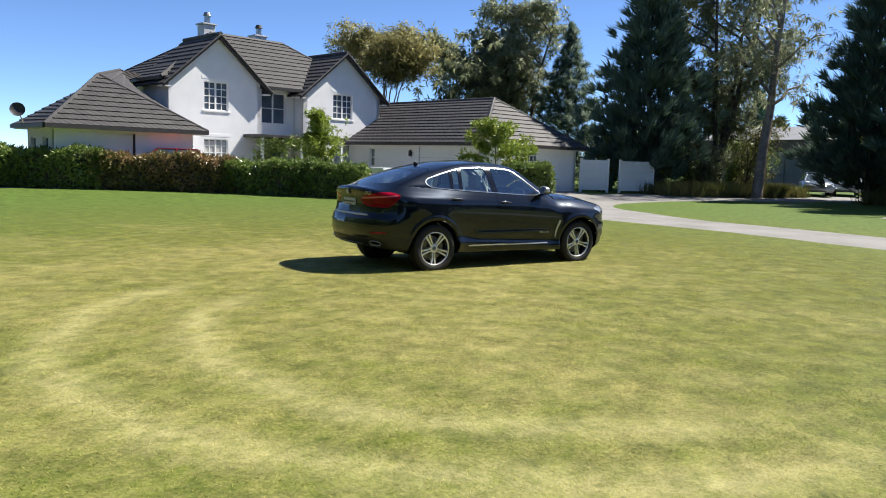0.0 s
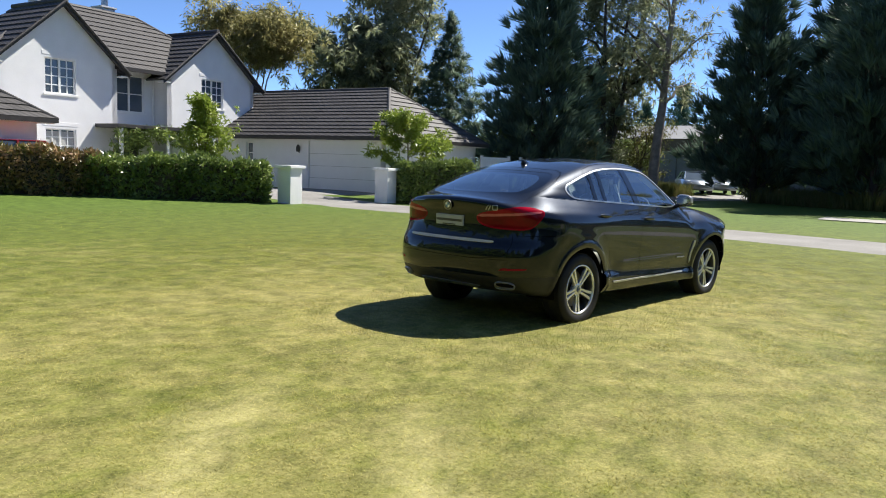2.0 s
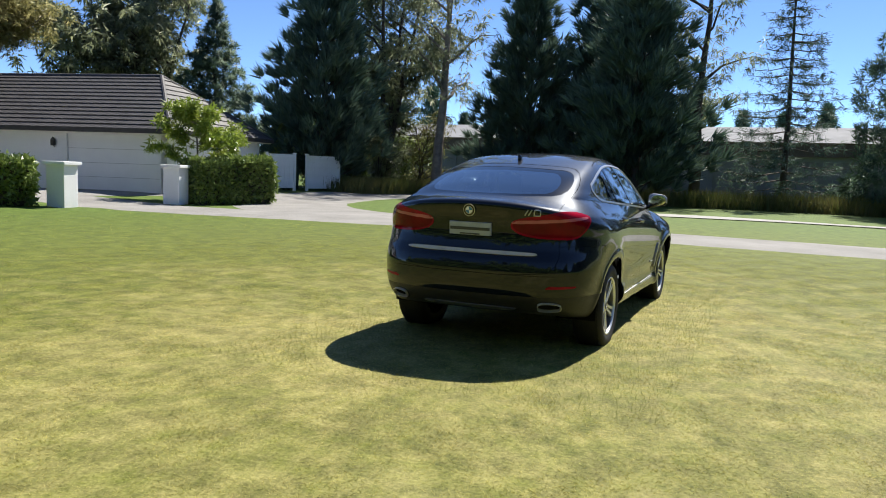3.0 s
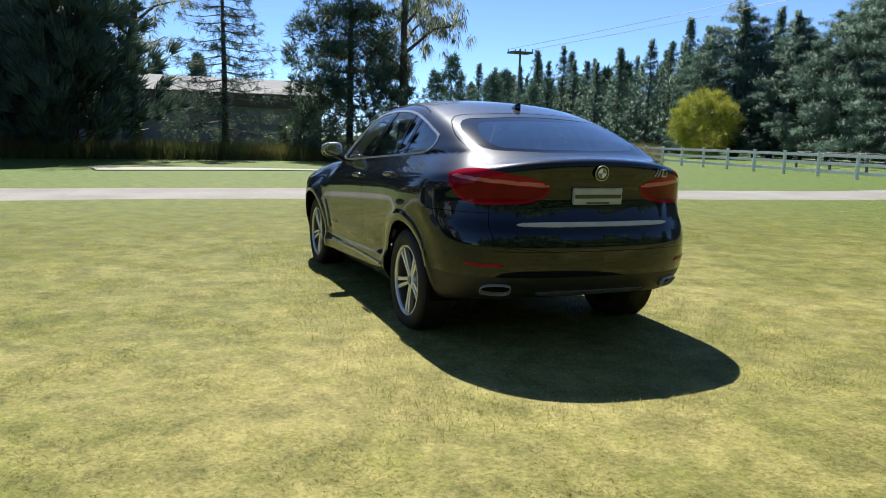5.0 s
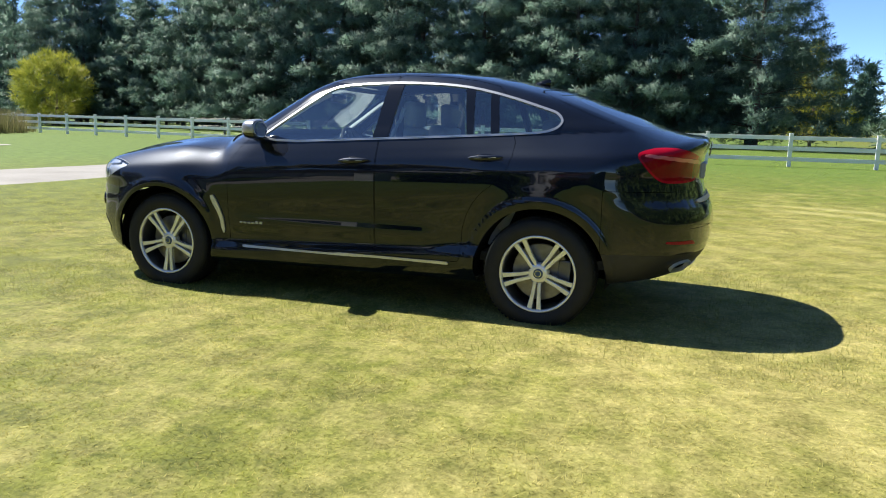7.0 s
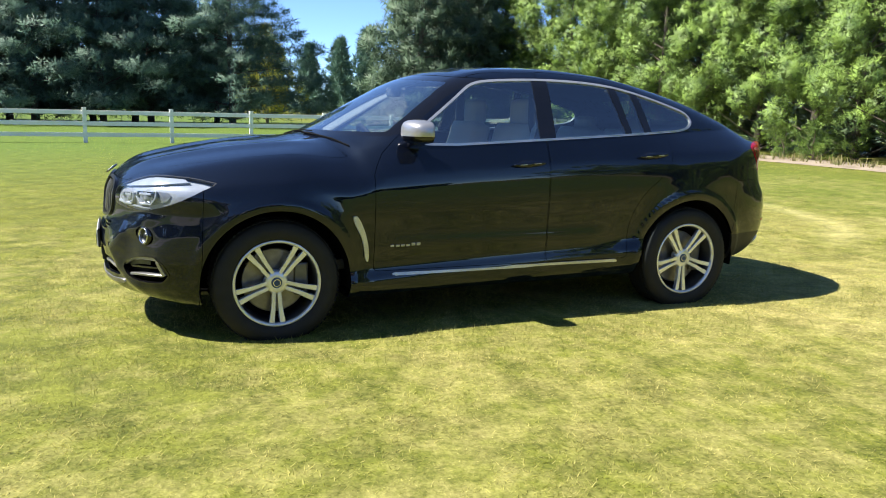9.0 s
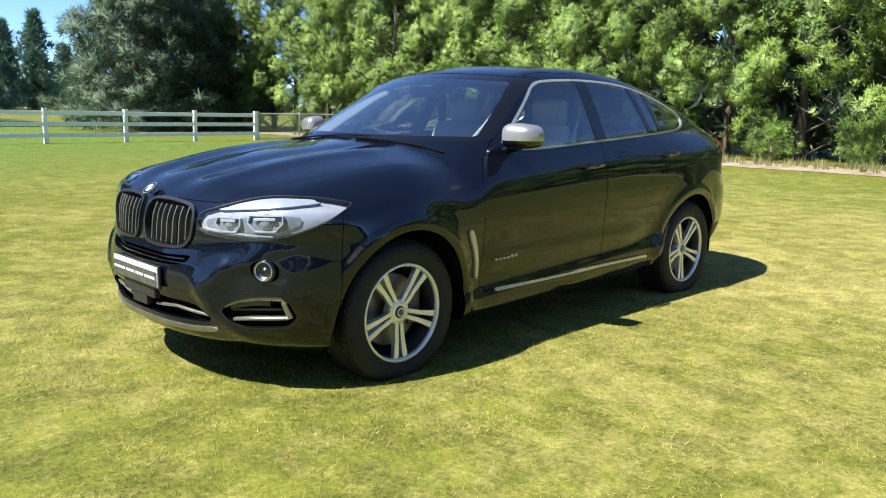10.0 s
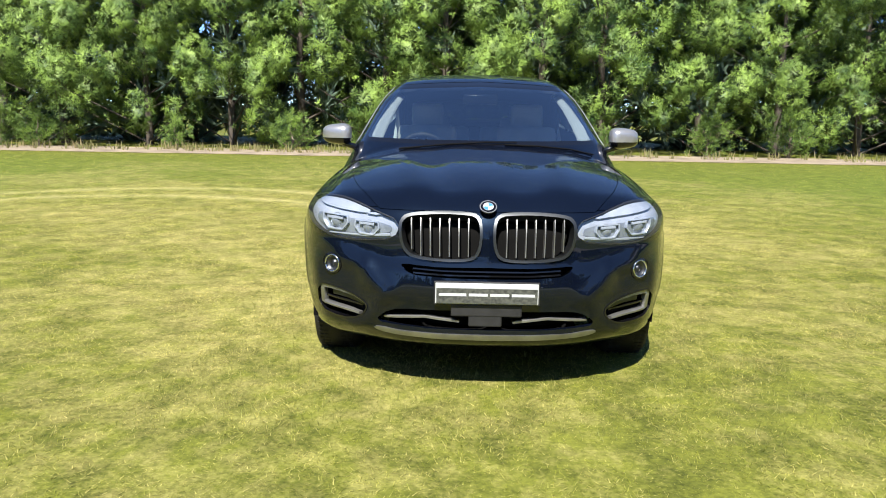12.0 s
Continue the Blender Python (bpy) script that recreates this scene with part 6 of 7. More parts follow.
def bead(name, pts, norms, wide, thick, mat, parent, label="", narrow=1.0):
    """A bar with softened edges swept along points, its face along the normals."""
    pts, norms = np.asarray(pts, float), np.asarray(norms, float)
    way = np.gradient(pts, axis=0)
    side = np.cross(norms, way)
    side /= np.linalg.norm(side, axis=1)[:, None] + 1e-9
    half = wide / 2 * np.linspace(1.0, narrow, len(pts))[:, None]
    soft = min(wide, thick) * 0.25
    section = ((-1, -thick), (-1, -soft), (-0.7, 0), (0.7, 0), (1, -soft), (1, -thick))
    verts = np.stack([pts + side * half * a + norms * h for a, h in section], 1).reshape(-1, 3)
    n, faces = len(pts), []
    for i in range(n - 1):
        for k in range(6):
            a, b = i * 6 + k, i * 6 + (k + 1) % 6
            faces.append((a, b, b + 6, a + 6))
    faces += [tuple(range(6))[::-1], tuple(range((n - 1) * 6, n * 6))]
    me = mesh_of(name, verts, faces, mat)
    bm = bmesh.new()
    bm.from_mesh(me)
    bmesh.ops.recalc_face_normals(bm, faces=bm.faces)
    bm.to_mesh(me)
    bm.free()
    return attach(name, me, parent, label)


def on_end(pairs, sgn, near, far, lift=0.0, count=28):
    """Points of the skin at the car's front or rear end, along a line of (across, up), and their normals."""
    p = np.array(pairs, float)
    d = np.r_[0, np.cumsum(np.linalg.norm(np.diff(p, axis=0), axis=1))]
    s = np.linspace(0, d[-1], count)
    y, z = np.interp(s, d, p[:, 0]) * sgn, np.interp(s, d, p[:, 1])
    lo, hi = np.full(count, near), np.full(count, far)
    for _ in range(30):
        m = (lo + hi) / 2
        out = car_field(np.stack([m, y, z], 1)) > 0
        hi, lo = np.where(out, m, hi), np.where(out, lo, m)
    v = np.stack([lo, y, z], 1)
    g = np.zeros_like(v)
    for a in range(3):
        e = np.zeros(3)
        e[a] = 0.01
        g[:, a] = car_field(v + e) - car_field(v - e)
    g /= np.linalg.norm(g, axis=1)[:, None] + 1e-9
    return v + g * lift, g


DLO = [(0.735, 1.138), (-0.35, 1.200), (-1.29, 1.256), (-1.50, 1.278), (-1.570, 1.345), (-1.525, 1.408), (-1.44, 1.436), (-1.17, 1.517), (-0.85, 1.585), (-0.41, 1.604),
       (0.02, 1.584), (0.165, 1.556), (0.28, 1.472), (0.49, 1.320)]
B_PILLAR = [(-0.250, 1.15), (-0.365, 1.15), (-0.415, 1.70), (-0.300, 1.70)]
C_PILLAR = [(-0.955, 1.15), (-1.175, 1.15), (-1.075, 1.70), (-0.84, 1.70)]
C_GLASS = [(-0.998, 1.15), (-1.115, 1.15), (-1.035, 1.62), (-0.925, 1.62)]
F_DOOR = [(0.82, 0.405), (0.885, 0.405), (0.885, 0.47), (0.885, 0.95), (0.885, 1.0), (0.80, 1.145), (0.52, 1.345), (0.30, 1.505), (0.17, 1.60), (0.02, 1.632), (-0.30, 1.636), (-0.34, 1.648), (-0.336, 1.60), (-0.304, 1.25), (-0.30, 1.2), (-0.30, 1.1), (-0.30, 0.46), (-0.30, 0.405), (-0.24, 0.405)]
R_DOOR = [(-0.37, 0.405), (-0.307, 0.405), (-0.307, 0.46), (-0.307, 1.1), (-0.307, 1.2), (-0.311, 1.25), (-0.343, 1.60), (-0.347, 1.648), (-0.40, 1.648), (-0.85, 1.63), (-1.17, 1.56), (-1.12, 1.40), (-1.275, 1.25), (-1.27, 1.08), (-1.18, 0.96), (-1.04, 0.85), (-0.95, 0.68), (-0.935, 0.48), (-0.93, 0.405), (-0.87, 0.405)]
LAMP_F = [(0.42, 0.800), (0.70, 0.775), (0.92, 0.785), (1.12, 0.815), (1.29, 0.865), (1.42, 0.930), (1.450, 0.946), (1.41, 0.956), (1.25, 0.978), (1.05, 0.988), (0.90, 0.984), (0.75, 0.962), (0.60, 0.930), (0.42, 0.892)]
LAMP_R = [(0.31, 1.10), (0.40, 1.14), (0.60, 1.170), (0.80, 1.200), (0.96, 1.205), (1.10, 1.195), (1.26, 1.160), (1.16, 1.06), (1.03, 0.985), (0.80, 0.980), (0.50, 0.99), (0.35, 1.03)]
BAR_R = [(0.33, 1.118), (0.60, 1.132), (0.95, 1.150), (1.20, 1.168), (1.20, 1.148), (0.95, 1.126), (0.60, 1.106), (0.33, 1.090)]
KIDNEY = [(0.024, 0.800), (0.026, 0.890), (0.045, 0.922), (0.085, 0.932), (0.22, 0.936), (0.365, 0.926), (0.410, 0.910), (0.428, 0.875), (0.420, 0.790), (0.395, 0.738), (0.350, 0.712), (0.20, 0.702), (0.085, 0.706), (0.042, 0.730)]
KIDNEY_IN = [(0.044, 0.802), (0.046, 0.882), (0.060, 0.904), (0.092, 0.912), (0.22, 0.916), (0.355, 0.906), (0.392, 0.893), (0.407, 0.868), (0.400, 0.798), (0.379, 0.756), (0.342, 0.733), (0.20, 0.723), (0.095, 0.727), (0.060, 0.745)]

KIDNEY_IN = [(a + 0.35 * (c - a), b + 0.35 * (d - b)) for (a, b), (c, d) in zip(KIDNEY_IN, KIDNEY)]


def twin_spoke(bm, angle, y):
    """One spoke of a wheel: two bars that spread from the hub to the rim, with a slot between them."""
    turn = Matrix.Rotation(angle, 4, "Y")
    for sgn in (-1, 1):
        outline = [(0.050, sgn * 0.004), (0.060, sgn * 0.030), (0.150, sgn * 0.036), (0.260, sgn * 0.054), (0.260, sgn * 0.017), (0.150, sgn * 0.008)]
        rows = []
        for r, w in outline:
            dish = y - 0.020 * (1 - (r / 0.26)) - 0.004
            rows.append((turn @ Vector((r, dish, w)), turn @ Vector((r, dish - 0.035, w * 0.9))))
        top = [bm.verts.new(a) for a, _ in rows]
        low = [bm.verts.new(b) for _, b in rows]
        bm.faces.new(top)
        bm.faces.new(low[::-1])
        for i in range(6):
            bm.faces.new((top[i], low[i], low[(i + 1) % 6], top[(i + 1) % 6]))


def make_wheel(car):
    """A wheel with its outer face towards +y, about the hub."""
    wheel = attach("wheel", None, car)
    out = 0.052
    prof = [(0.242, -0.195), (0.290, -0.205), (0.345, -0.195), (0.3645, -0.165), (0.3675, -0.10), (0.3675, -0.03), (0.3645, 0.018), (0.350, 0.043), (0.308, 0.054), (0.268, 0.046), (0.246, 0.030), (0.242, -0.195)]
    tyre = part("tyre", revolve(bmesh.new(), prof, 72), M_TYRE, wheel, smooth=True)
    bm = bmesh.new()
    for k in range(72):
        for h in (-0.15, -0.11, -0.02, 0.012):
            a = 2 * math.pi * (k + (0.5 if h < -0.05 else 0)) / 72
            box(bm, -0.009, 0.009, h - 0.012, h + 0.012, 0.366, 0.3705, m=Matrix.Rotation(a, 4, "Y"))
    tagged(part("tread", bm, M_TYRE, tyre), kind="stuff")
    barrel = part("rim_barrel", revolve(bmesh.new(), [(0.257, 0.026), (0.252, 0.008), (0.246, -0.06), (0.244, -0.19)], 72), M_RIMDARK, wheel, "dark inner rim", smooth=True)
    prof = [(0.264, 0.022), (0.277, 0.034), (0.275, 0.042), (0.262, 0.041), (0.256, 0.030), (0.255, 0.022)]
    rim = part("rim", revolve(bmesh.new(), prof, 72), M_RIM, wheel, "polished alloy wheel with five twin spokes", smooth=True)
    barrel.scale = rim.scale = (0.925, 1.0, 0.925)
    for k in range(5):
        bm = bmesh.new()
        twin_spoke(bm, 2 * math.pi * k / 5 + 0.31, 0.030)
        bmesh.ops.recalc_face_normals(bm, faces=bm.faces)
        bmesh.ops.bevel(bm, geom=list(bm.edges), offset=0.003, segments=1, affect="EDGES")
        part("spoke", bm, M_RIM, rim)
    bm = revolve(bmesh.new(), [(0.075, -0.04), (0.074, 0.002), (0.066, 0.010), (0.038, 0.013), (0.034, 0.012)], 40)
    part("hub", bm, M_RIM, rim, smooth=True)
    part("hub_cap", revolve(bmesh.new(), [(0.034, 0.010), (0.034, 0.015), (0.030, 0.017), (0.0, 0.018)], 32), M_CAP, rim, "dark blue and silver hub cap", smooth=True)
    part("cap_ring", revolve(bmesh.new(), [(0.024, 0.0172), (0.0235, 0.0205), (0.0195, 0.0205), (0.019, 0.0172)], 32), M_CHROME, rim)
    for k in range(5):
        a = 2 * math.pi * k / 5 + 0.31 + math.pi / 5
        bm = tube(bmesh.new(), (0.056 * math.cos(a), -0.01, -0.056 * math.sin(a)), (0.056 * math.cos(a), 0.010, -0.056 * math.sin(a)), 0.0095, 0.008, 8)
        part("wheel_bolt", bm, M_RIMDARK, rim)
    part("brake_disc", revolve(bmesh.new(), [(0.05, -0.065), (0.185, -0.065), (0.190, -0.068), (0.190, -0.088), (0.185, -0.09), (0.05, -0.09)], 48), M_DISC, wheel, smooth=False)
    part("brake_caliper", boxed(-0.20, -0.115, -0.10, -0.048, -0.10, 0.10, 0.012), M_RIMDARK, wheel)
    # black disc added so the gaps between the spokes look shaded
    part("spoke_gap_shade", revolve(bmesh.new(), [(0.0, -0.11), (0.245, -0.115), (0.245, -0.12)], 32), M_DARK, wheel)
    return wheel


def make_seat(name, parent, x, y, wide, back_tilt=16):
    """A car seat with cushion, backrest and headrest."""
    part(name, boxed(x - 0.24, x + 0.28, y - wide, y + wide, 0.48, 0.68, 0.06), M_LEATHER, parent, "cream leather seat", smooth=True)
    m = Matrix.Translation((x - 0.20, y, 0.62)) @ Matrix.Rotation(radians(-back_tilt), 4, "Y")
    part("seat_back", boxed(-0.09, 0.07, -wide * 0.95, wide * 0.95, -0.02, 0.70, 0.055, m=m), M_LEATHER, parent, "cream leather seat back", smooth=True)
    return m


def make_car():
    car = thing("car", Matrix.Identity(4), "black-blue coupe-style off-road car parked on the lawn", "car")
    skin = car_skin()

    def field(fn):
        v = skin_now[0][0]
        return fn(v[:, 0], v[:, 1], np.abs(v[:, 1]), v[:, 2])

    skin_now = [skin]

    def take(fn):
        piece, rest = cut(skin_now[0], field(fn))
        skin_now[0] = rest
        return piece

    def split(piece, fn):
        v = piece[0]
        return cut(piece, fn(v[:, 0], v[:, 1], np.abs(v[:, 1]), v[:, 2]))

    # wheel housings
    for ax in (AXLE, -AXLE):
        take(lambda x, y, a, z, ax=ax: np.maximum(np.sqrt((x - ax) ** 2 + (z - HUB_Z) ** 2) - ARCH, 0.52 - a))
        for sgn in (1, -1):
            bm = bmesh.new()
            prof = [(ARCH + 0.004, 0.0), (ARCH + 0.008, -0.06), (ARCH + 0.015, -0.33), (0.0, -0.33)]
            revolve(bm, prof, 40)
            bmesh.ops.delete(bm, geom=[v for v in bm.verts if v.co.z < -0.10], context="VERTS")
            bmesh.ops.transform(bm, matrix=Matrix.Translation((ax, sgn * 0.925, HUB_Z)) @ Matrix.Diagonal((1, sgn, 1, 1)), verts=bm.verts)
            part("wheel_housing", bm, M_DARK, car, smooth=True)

    gap = 0.0015
    inner = []
    for sgn in (1, -1):
        dlo = take(lambda x, y, a, z: np.maximum(inside(x, z, DLO), 0.35 - y * sgn))
        body_glass, trim = split(dlo, lambda x, y, a, z: inside(x, z, DLO) + 0.0145)
        panel("window_trim", trim, M_SURROUND, car, 0.004, 0.02, "polished window surround")
        pillar, rest = split(body_glass, lambda x, y, a, z: inside(x, z, B_PILLAR, 0))
        panel("door_pillar", pillar, M_BLACK, car, 0.001, 0.03)
        pillar, rest = split(rest, lambda x, y, a, z: inside(x, z, C_PILLAR, 0))
        small, pillar = split(pillar, lambda x, y, a, z: inside(x, z, C_GLASS, 0))
        panel("rear_pillar", pillar, M_BLACK, car, 0.001, 0.03)
        panel("side_window", small, M_GLASSDARK, car, -0.003, 0.0)
        front, rest = split(rest, lambda x, y, a, z: -(x + 0.31))
        rear, quarter = split(rest, lambda x, y, a, z: -(x + 1.05))
        panel("side_window", front, M_GLASS, car, -0.003, 0.0, "tinted side window")
        panel("side_window", rear, M_GLASSDARK, car, -0.003, 0.0, "tinted side window")
        panel("quarter_window", quarter, M_GLASSDARK, car, -0.003, 0.0, "tinted side window")
    screen = take(lambda x, y, a, z: np.maximum(inside(a, z, [(-0.5, 1.205), (0.79, 1.205), (0.815, 1.235), (0.655, 1.565), (0.61, 1.60), (-0.5, 1.64)], 1), np.maximum(0.05 - x, x - (1.150 - 0.24 * a * a))))
    clear, band = split(screen, lambda x, y, a, z: inside(a, z, [(-0.5, 1.235), (0.745, 1.232), (0.762, 1.25), (0.615, 1.545), (0.58, 1.565), (-0.5, 1.60)], 1))
    panel("windscreen", clear, M_SCREEN, car, -0.002, 0.0, "clear curved windscreen")
    panel("windscreen_border", band, M_BLACK, car, -0.002, 0.02)
    back = take(lambda x, y, a, z: np.maximum(inside(a, z, [(-0.5, 1.305), (0.53, 1.305), (0.64, 1.335), (0.645, 1.42), (0.58, 1.505), (0.46, 1.535), (-0.5, 1.56)], 1), x + 1.0))
    clear, band = split(back, lambda x, y, a, z: inside(a, z, [(-0.5, 1.325), (0.47, 1.325), (0.55, 1.35), (0.555, 1.42), (0.50, 1.485), (0.40, 1.51), (-0.5, 1.53)], 1))
    panel("rear_window", clear, M_SCREENDARK, car, -0.002, 0.0, "dark tinted rear window")
    panel("rear_window_border", band, M_BLACK, car, -0.002, 0.02)

    # lamps
    for sgn in (1, -1):
        lamp = take(lambda x, y, a, z: np.maximum(np.maximum(inside(a - (x - 2.3), z, LAMP_F, 1), 1.5 - x), -y * sgn))
        head = panel("headlight", lamp, M_LENS, car, 0.002, 0.0, "clear headlight with two ring lamps")
        panel("lamp_housing", lamp, M_LAMPSILVER, head, -0.026, 0.0)
        panel("lamp_edge", split(lamp, lambda x, y, a, z: inside(a - (x - 2.3), z, LAMP_F, 1) + 0.004)[1], M_TRIMBLACK, head, -0.002, 0.03)
        panel("lamp_brow", split(lamp, lambda x, y, a, z: np.maximum(0.912 + 0.075 * (a - (x - 2.3) - 0.6) - z, inside(a - (x - 2.3), z, LAMP_F, 1) + 0.006))[0], M_LAMPPALE, head, -0.012, 0.012)
        panel("lamp_insert", split(lamp, lambda x, y, a, z: inside(a - (x - 2.3), z, [(0.47, 0.822), (0.72, 0.806), (0.92, 0.812), (1.10, 0.838), (1.16, 0.87), (1.12, 0.908), (0.80, 0.888), (0.47, 0.872)], 1))[0], M_LAMPGREY, head, -0.022, 0.0)
        for py, pz, r in ((0.765, 0.868, 0.046), (0.595, 0.850, 0.040)):
            spot, face = on_end([(py - 0.001, pz), (py + 0.001, pz)], sgn, 1.3, 2.7, -0.024, 2)
            aim = Matrix.Translation(Vector(spot[0])) @ Vector((0.93, sgn * 0.36, 0.12)).to_track_quat("Z", "X").to_matrix().to_4x4()
            hood = [(-1.45, 0.62), (1.45, 0.72), (1.55, -0.05), (0.95, -0.95), (-0.85, -1.02), (-1.55, -0.15), (-1.45, 0.62)]
            line, face = on_end([(py + u * r, pz + w * r) for u, w in hood], sgn, 1.3, 2.7, -0.006, 44)
            bead("ring_lamp", line, face, 0.0075, 0.016, M_LAMPPALE, head)
            bm = revolve(bmesh.new(), [(r * 0.92, -0.012), (r * 0.70, 0.004), (r * 0.58, 0.010), (r * 0.3, 0.014), (0, 0.016)], 24, "Z")
            bmesh.ops.transform(bm, matrix=aim, verts=bm.verts)
            part("projector", bm, M_LAMPGREY, head, smooth=True)
            line, face = on_end([(py - r * 0.95, pz + 0.012), (py + r * 0.95, pz + 0.015)], sgn, 1.3, 2.7, -0.006, 8)
            bead("lamp_shutter", line, face, 0.013, 0.006, M_LAMPPALE, head)
        line, face = on_end([(0.475, 0.818), (0.60, 0.803), (0.80, 0.803)], sgn, 1.3, 2.7, -0.010, 14)
        bead("lamp_strip", line, face, 0.014, 0.008, M_LAMPPALE, head, narrow=0.4)
        tail = take(lambda x, y, a, z: np.maximum(np.maximum(inside(a + (x + 2.4), z, LAMP_R), x + 1.5), -y * sgn))
        light = attach("tail_light", None, car, "wraparound red tail light")
        bar, rest = split(tail, lambda x, y, a, z: inside(a + (x + 2.4), z, BAR_R, 1))
        panel("light_bar", bar, M_REDLIGHT, light, 0.003, 0.01)
        upper, rest = split(rest, lambda x, y, a, z: 1.118 + 0.055 * (a + x + 2.4 - 0.33) - z)
        inset, rest = split(rest, lambda x, y, a, z: inside(a + (x + 2.4), z, LAMP_R) + 0.016)
        panel("red_lens", upper, M_RED, light, 0.002, 0.03)
        panel("red_lens", rest, M_RED, light, 0.002, 0.03)
        panel("dark_lens", inset, M_REDDARK, light, 0.001, 0.01)
        fogd = lambda x, y, a, z: np.maximum(np.maximum(np.sqrt((a - 0.775) ** 2 + (z - 0.648) ** 2) - 0.054, 1.8 - x), -y * sgn)
        fog = take(fogd)
        spot, face = on_end([(0.774, 0.648), (0.776, 0.648)], sgn, 1.3, 2.7, -0.004, 2)
        aim = Matrix.Translation(Vector(spot[0])) @ Vector((0.86, sgn * 0.48, 0.05)).to_track_quat("Z", "X").to_matrix().to_4x4()
        fl = None
        for name, prof, mat in (("fog_lamp", [(0.056, -0.05), (0.056, 0.004), (0.050, 0.012), (0.044, 0.008), (0.043, -0.03)], M_BLACK),
                                ("fog_ring", [(0.046, -0.02), (0.046, 0.010), (0.041, 0.012), (0.038, 0.006), (0.038, -0.02)], M_CHROME),
                                ("fog_reflector", [(0.040, 0.002), (0.030, -0.008), (0.018, -0.011), (0.016, -0.002), (0.0, 0.001)], M_DARKSATIN)):
            bm = revolve(bmesh.new(), prof, 32, "Z")
            bmesh.ops.transform(bm, matrix=aim, verts=bm.verts)
            ob = part(name, bm, mat, fl or car, "round fog lamp with a chrome ring" if fl is None else "", smooth=True)
            fl = fl or ob
        vent_in = [(0.868, 0.540), (0.745, 0.535), (0.625, 0.500), (0.572, 0.455), (0.62, 0.392), (0.724, 0.366), (0.872, 0.388)]
        vent = take(lambda x, y, a, z: np.maximum(np.maximum(inside(a, z, vent_in, 1), 1.8 - x), -y * sgn))
        vent_part = panel("air_vent", vent, M_DARK, car, -0.05, 0.0, "side air vent with satin metal bars")
        panel("vent_rim", split(vent, lambda x, y, a, z: inside(a, z, vent_in, 1) + 0.007)[1], M_BLACK, vent_part, 0.003, 0.05)
        for name, way, wide, mat, deep, slim in (("vent_bracket", [(0.595, 0.468), (0.66, 0.504), (0.745, 0.520), (0.80, 0.522), (0.845, 0.521)], 0.020, M_BAR, -0.004, 1.0),
                                                 ("vent_bracket", [(0.842, 0.530), (0.846, 0.425)], 0.026, M_BAR, -0.005, 1.1),
                                                 ("vent_wing", [(0.615, 0.462), (0.70, 0.487), (0.76, 0.494), (0.79, 0.492)], 0.032, M_DARKSATIN, -0.022, 1.0),
                                                 ("vent_slat", [(0.625, 0.452), (0.83, 0.464)], 0.012, M_BLACK, -0.020, 1.0),
                                                 ("vent_slat", [(0.635, 0.412), (0.84, 0.424)], 0.014, M_BAR, -0.006, 1.0)):
            line, face = on_end(way, sgn, 1.3, 2.7, deep, 20)
            bead(name, line, face, wide, 0.03, mat, vent_part, narrow=slim)
        kid = take(lambda x, y, a, z: np.maximum(np.maximum(inside(a, z, KIDNEY, 1), 2.0 - x), -y * sgn))
        hole, frame_ = split(kid, lambda x, y, a, z: inside(a, z, KIDNEY_IN, 1))
        grille = panel("kidney_grille", frame_, M_DARKSATIN, car, 0.012, 0.06, "satin metal kidney grille with upright slats")
        # black sheet paints the shade behind the slats
        panel("grille_shade", hole, M_DARK, grille, -0.075, 0.0)
        for k in range(7):
            yy = 0.048 + 0.0455 * (k + 0.95)
            top, low = 0.907 if 0.07 < yy < 0.37 else 0.890, 0.728 if yy < 0.34 else 0.755
            line, face = on_end([(yy, low), (yy * 1.01, top)], sgn, 1.3, 2.7, 0.002, 10)
            bead("slat", line, face, 0.0056, 0.024, M_SKID, grille)

    # front openings between the lamps
    mid = take(lambda x, y, a, z: np.maximum(inside(a, z, [(-0.3, 0.625), (0.33, 0.630), (0.40, 0.655), (0.42, 0.688), (0.36, 0.684), (0.20, 0.676), (-0.3, 0.690)], 1), 1.9 - x))
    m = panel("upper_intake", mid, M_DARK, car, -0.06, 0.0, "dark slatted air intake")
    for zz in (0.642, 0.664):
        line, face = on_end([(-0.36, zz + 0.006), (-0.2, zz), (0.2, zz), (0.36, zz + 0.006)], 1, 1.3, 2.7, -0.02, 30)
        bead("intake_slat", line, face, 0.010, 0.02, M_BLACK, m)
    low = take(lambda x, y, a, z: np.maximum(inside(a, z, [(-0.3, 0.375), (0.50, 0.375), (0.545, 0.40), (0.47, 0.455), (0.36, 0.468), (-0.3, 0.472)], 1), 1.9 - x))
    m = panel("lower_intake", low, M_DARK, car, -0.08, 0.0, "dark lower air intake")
    for sgn in (1, -1):
        line, face = on_end([(0.13, 0.412), (0.30, 0.428), (0.50, 0.408)], sgn, 1.3, 2.7, -0.012, 20)
        bead("intake_bar", line, face, 0.014, 0.03, M_BAR, m, "satin metal bar")
    skid = take(lambda x, y, a, z: np.maximum(inside(a, z, [(-0.3, 0.322), (0.40, 0.326), (0.53, 0.335), (0.565, 0.362), (0.50, 0.360), (0.40, 0.352), (-0.3, 0.352)], 1), 1.9 - x))
    panel("front_skid_strip", skid, M_SKID, car, 0.006, 0.03, "satin metal skid strip")
    # rear strips
    strip = take(lambda x, y, a, z: np.maximum(inside(a, z, [(-0.3, 0.852), (0.50, 0.848), (0.575, 0.862), (0.575, 0.878), (-0.3, 0.878)], 1), x + 1.9))
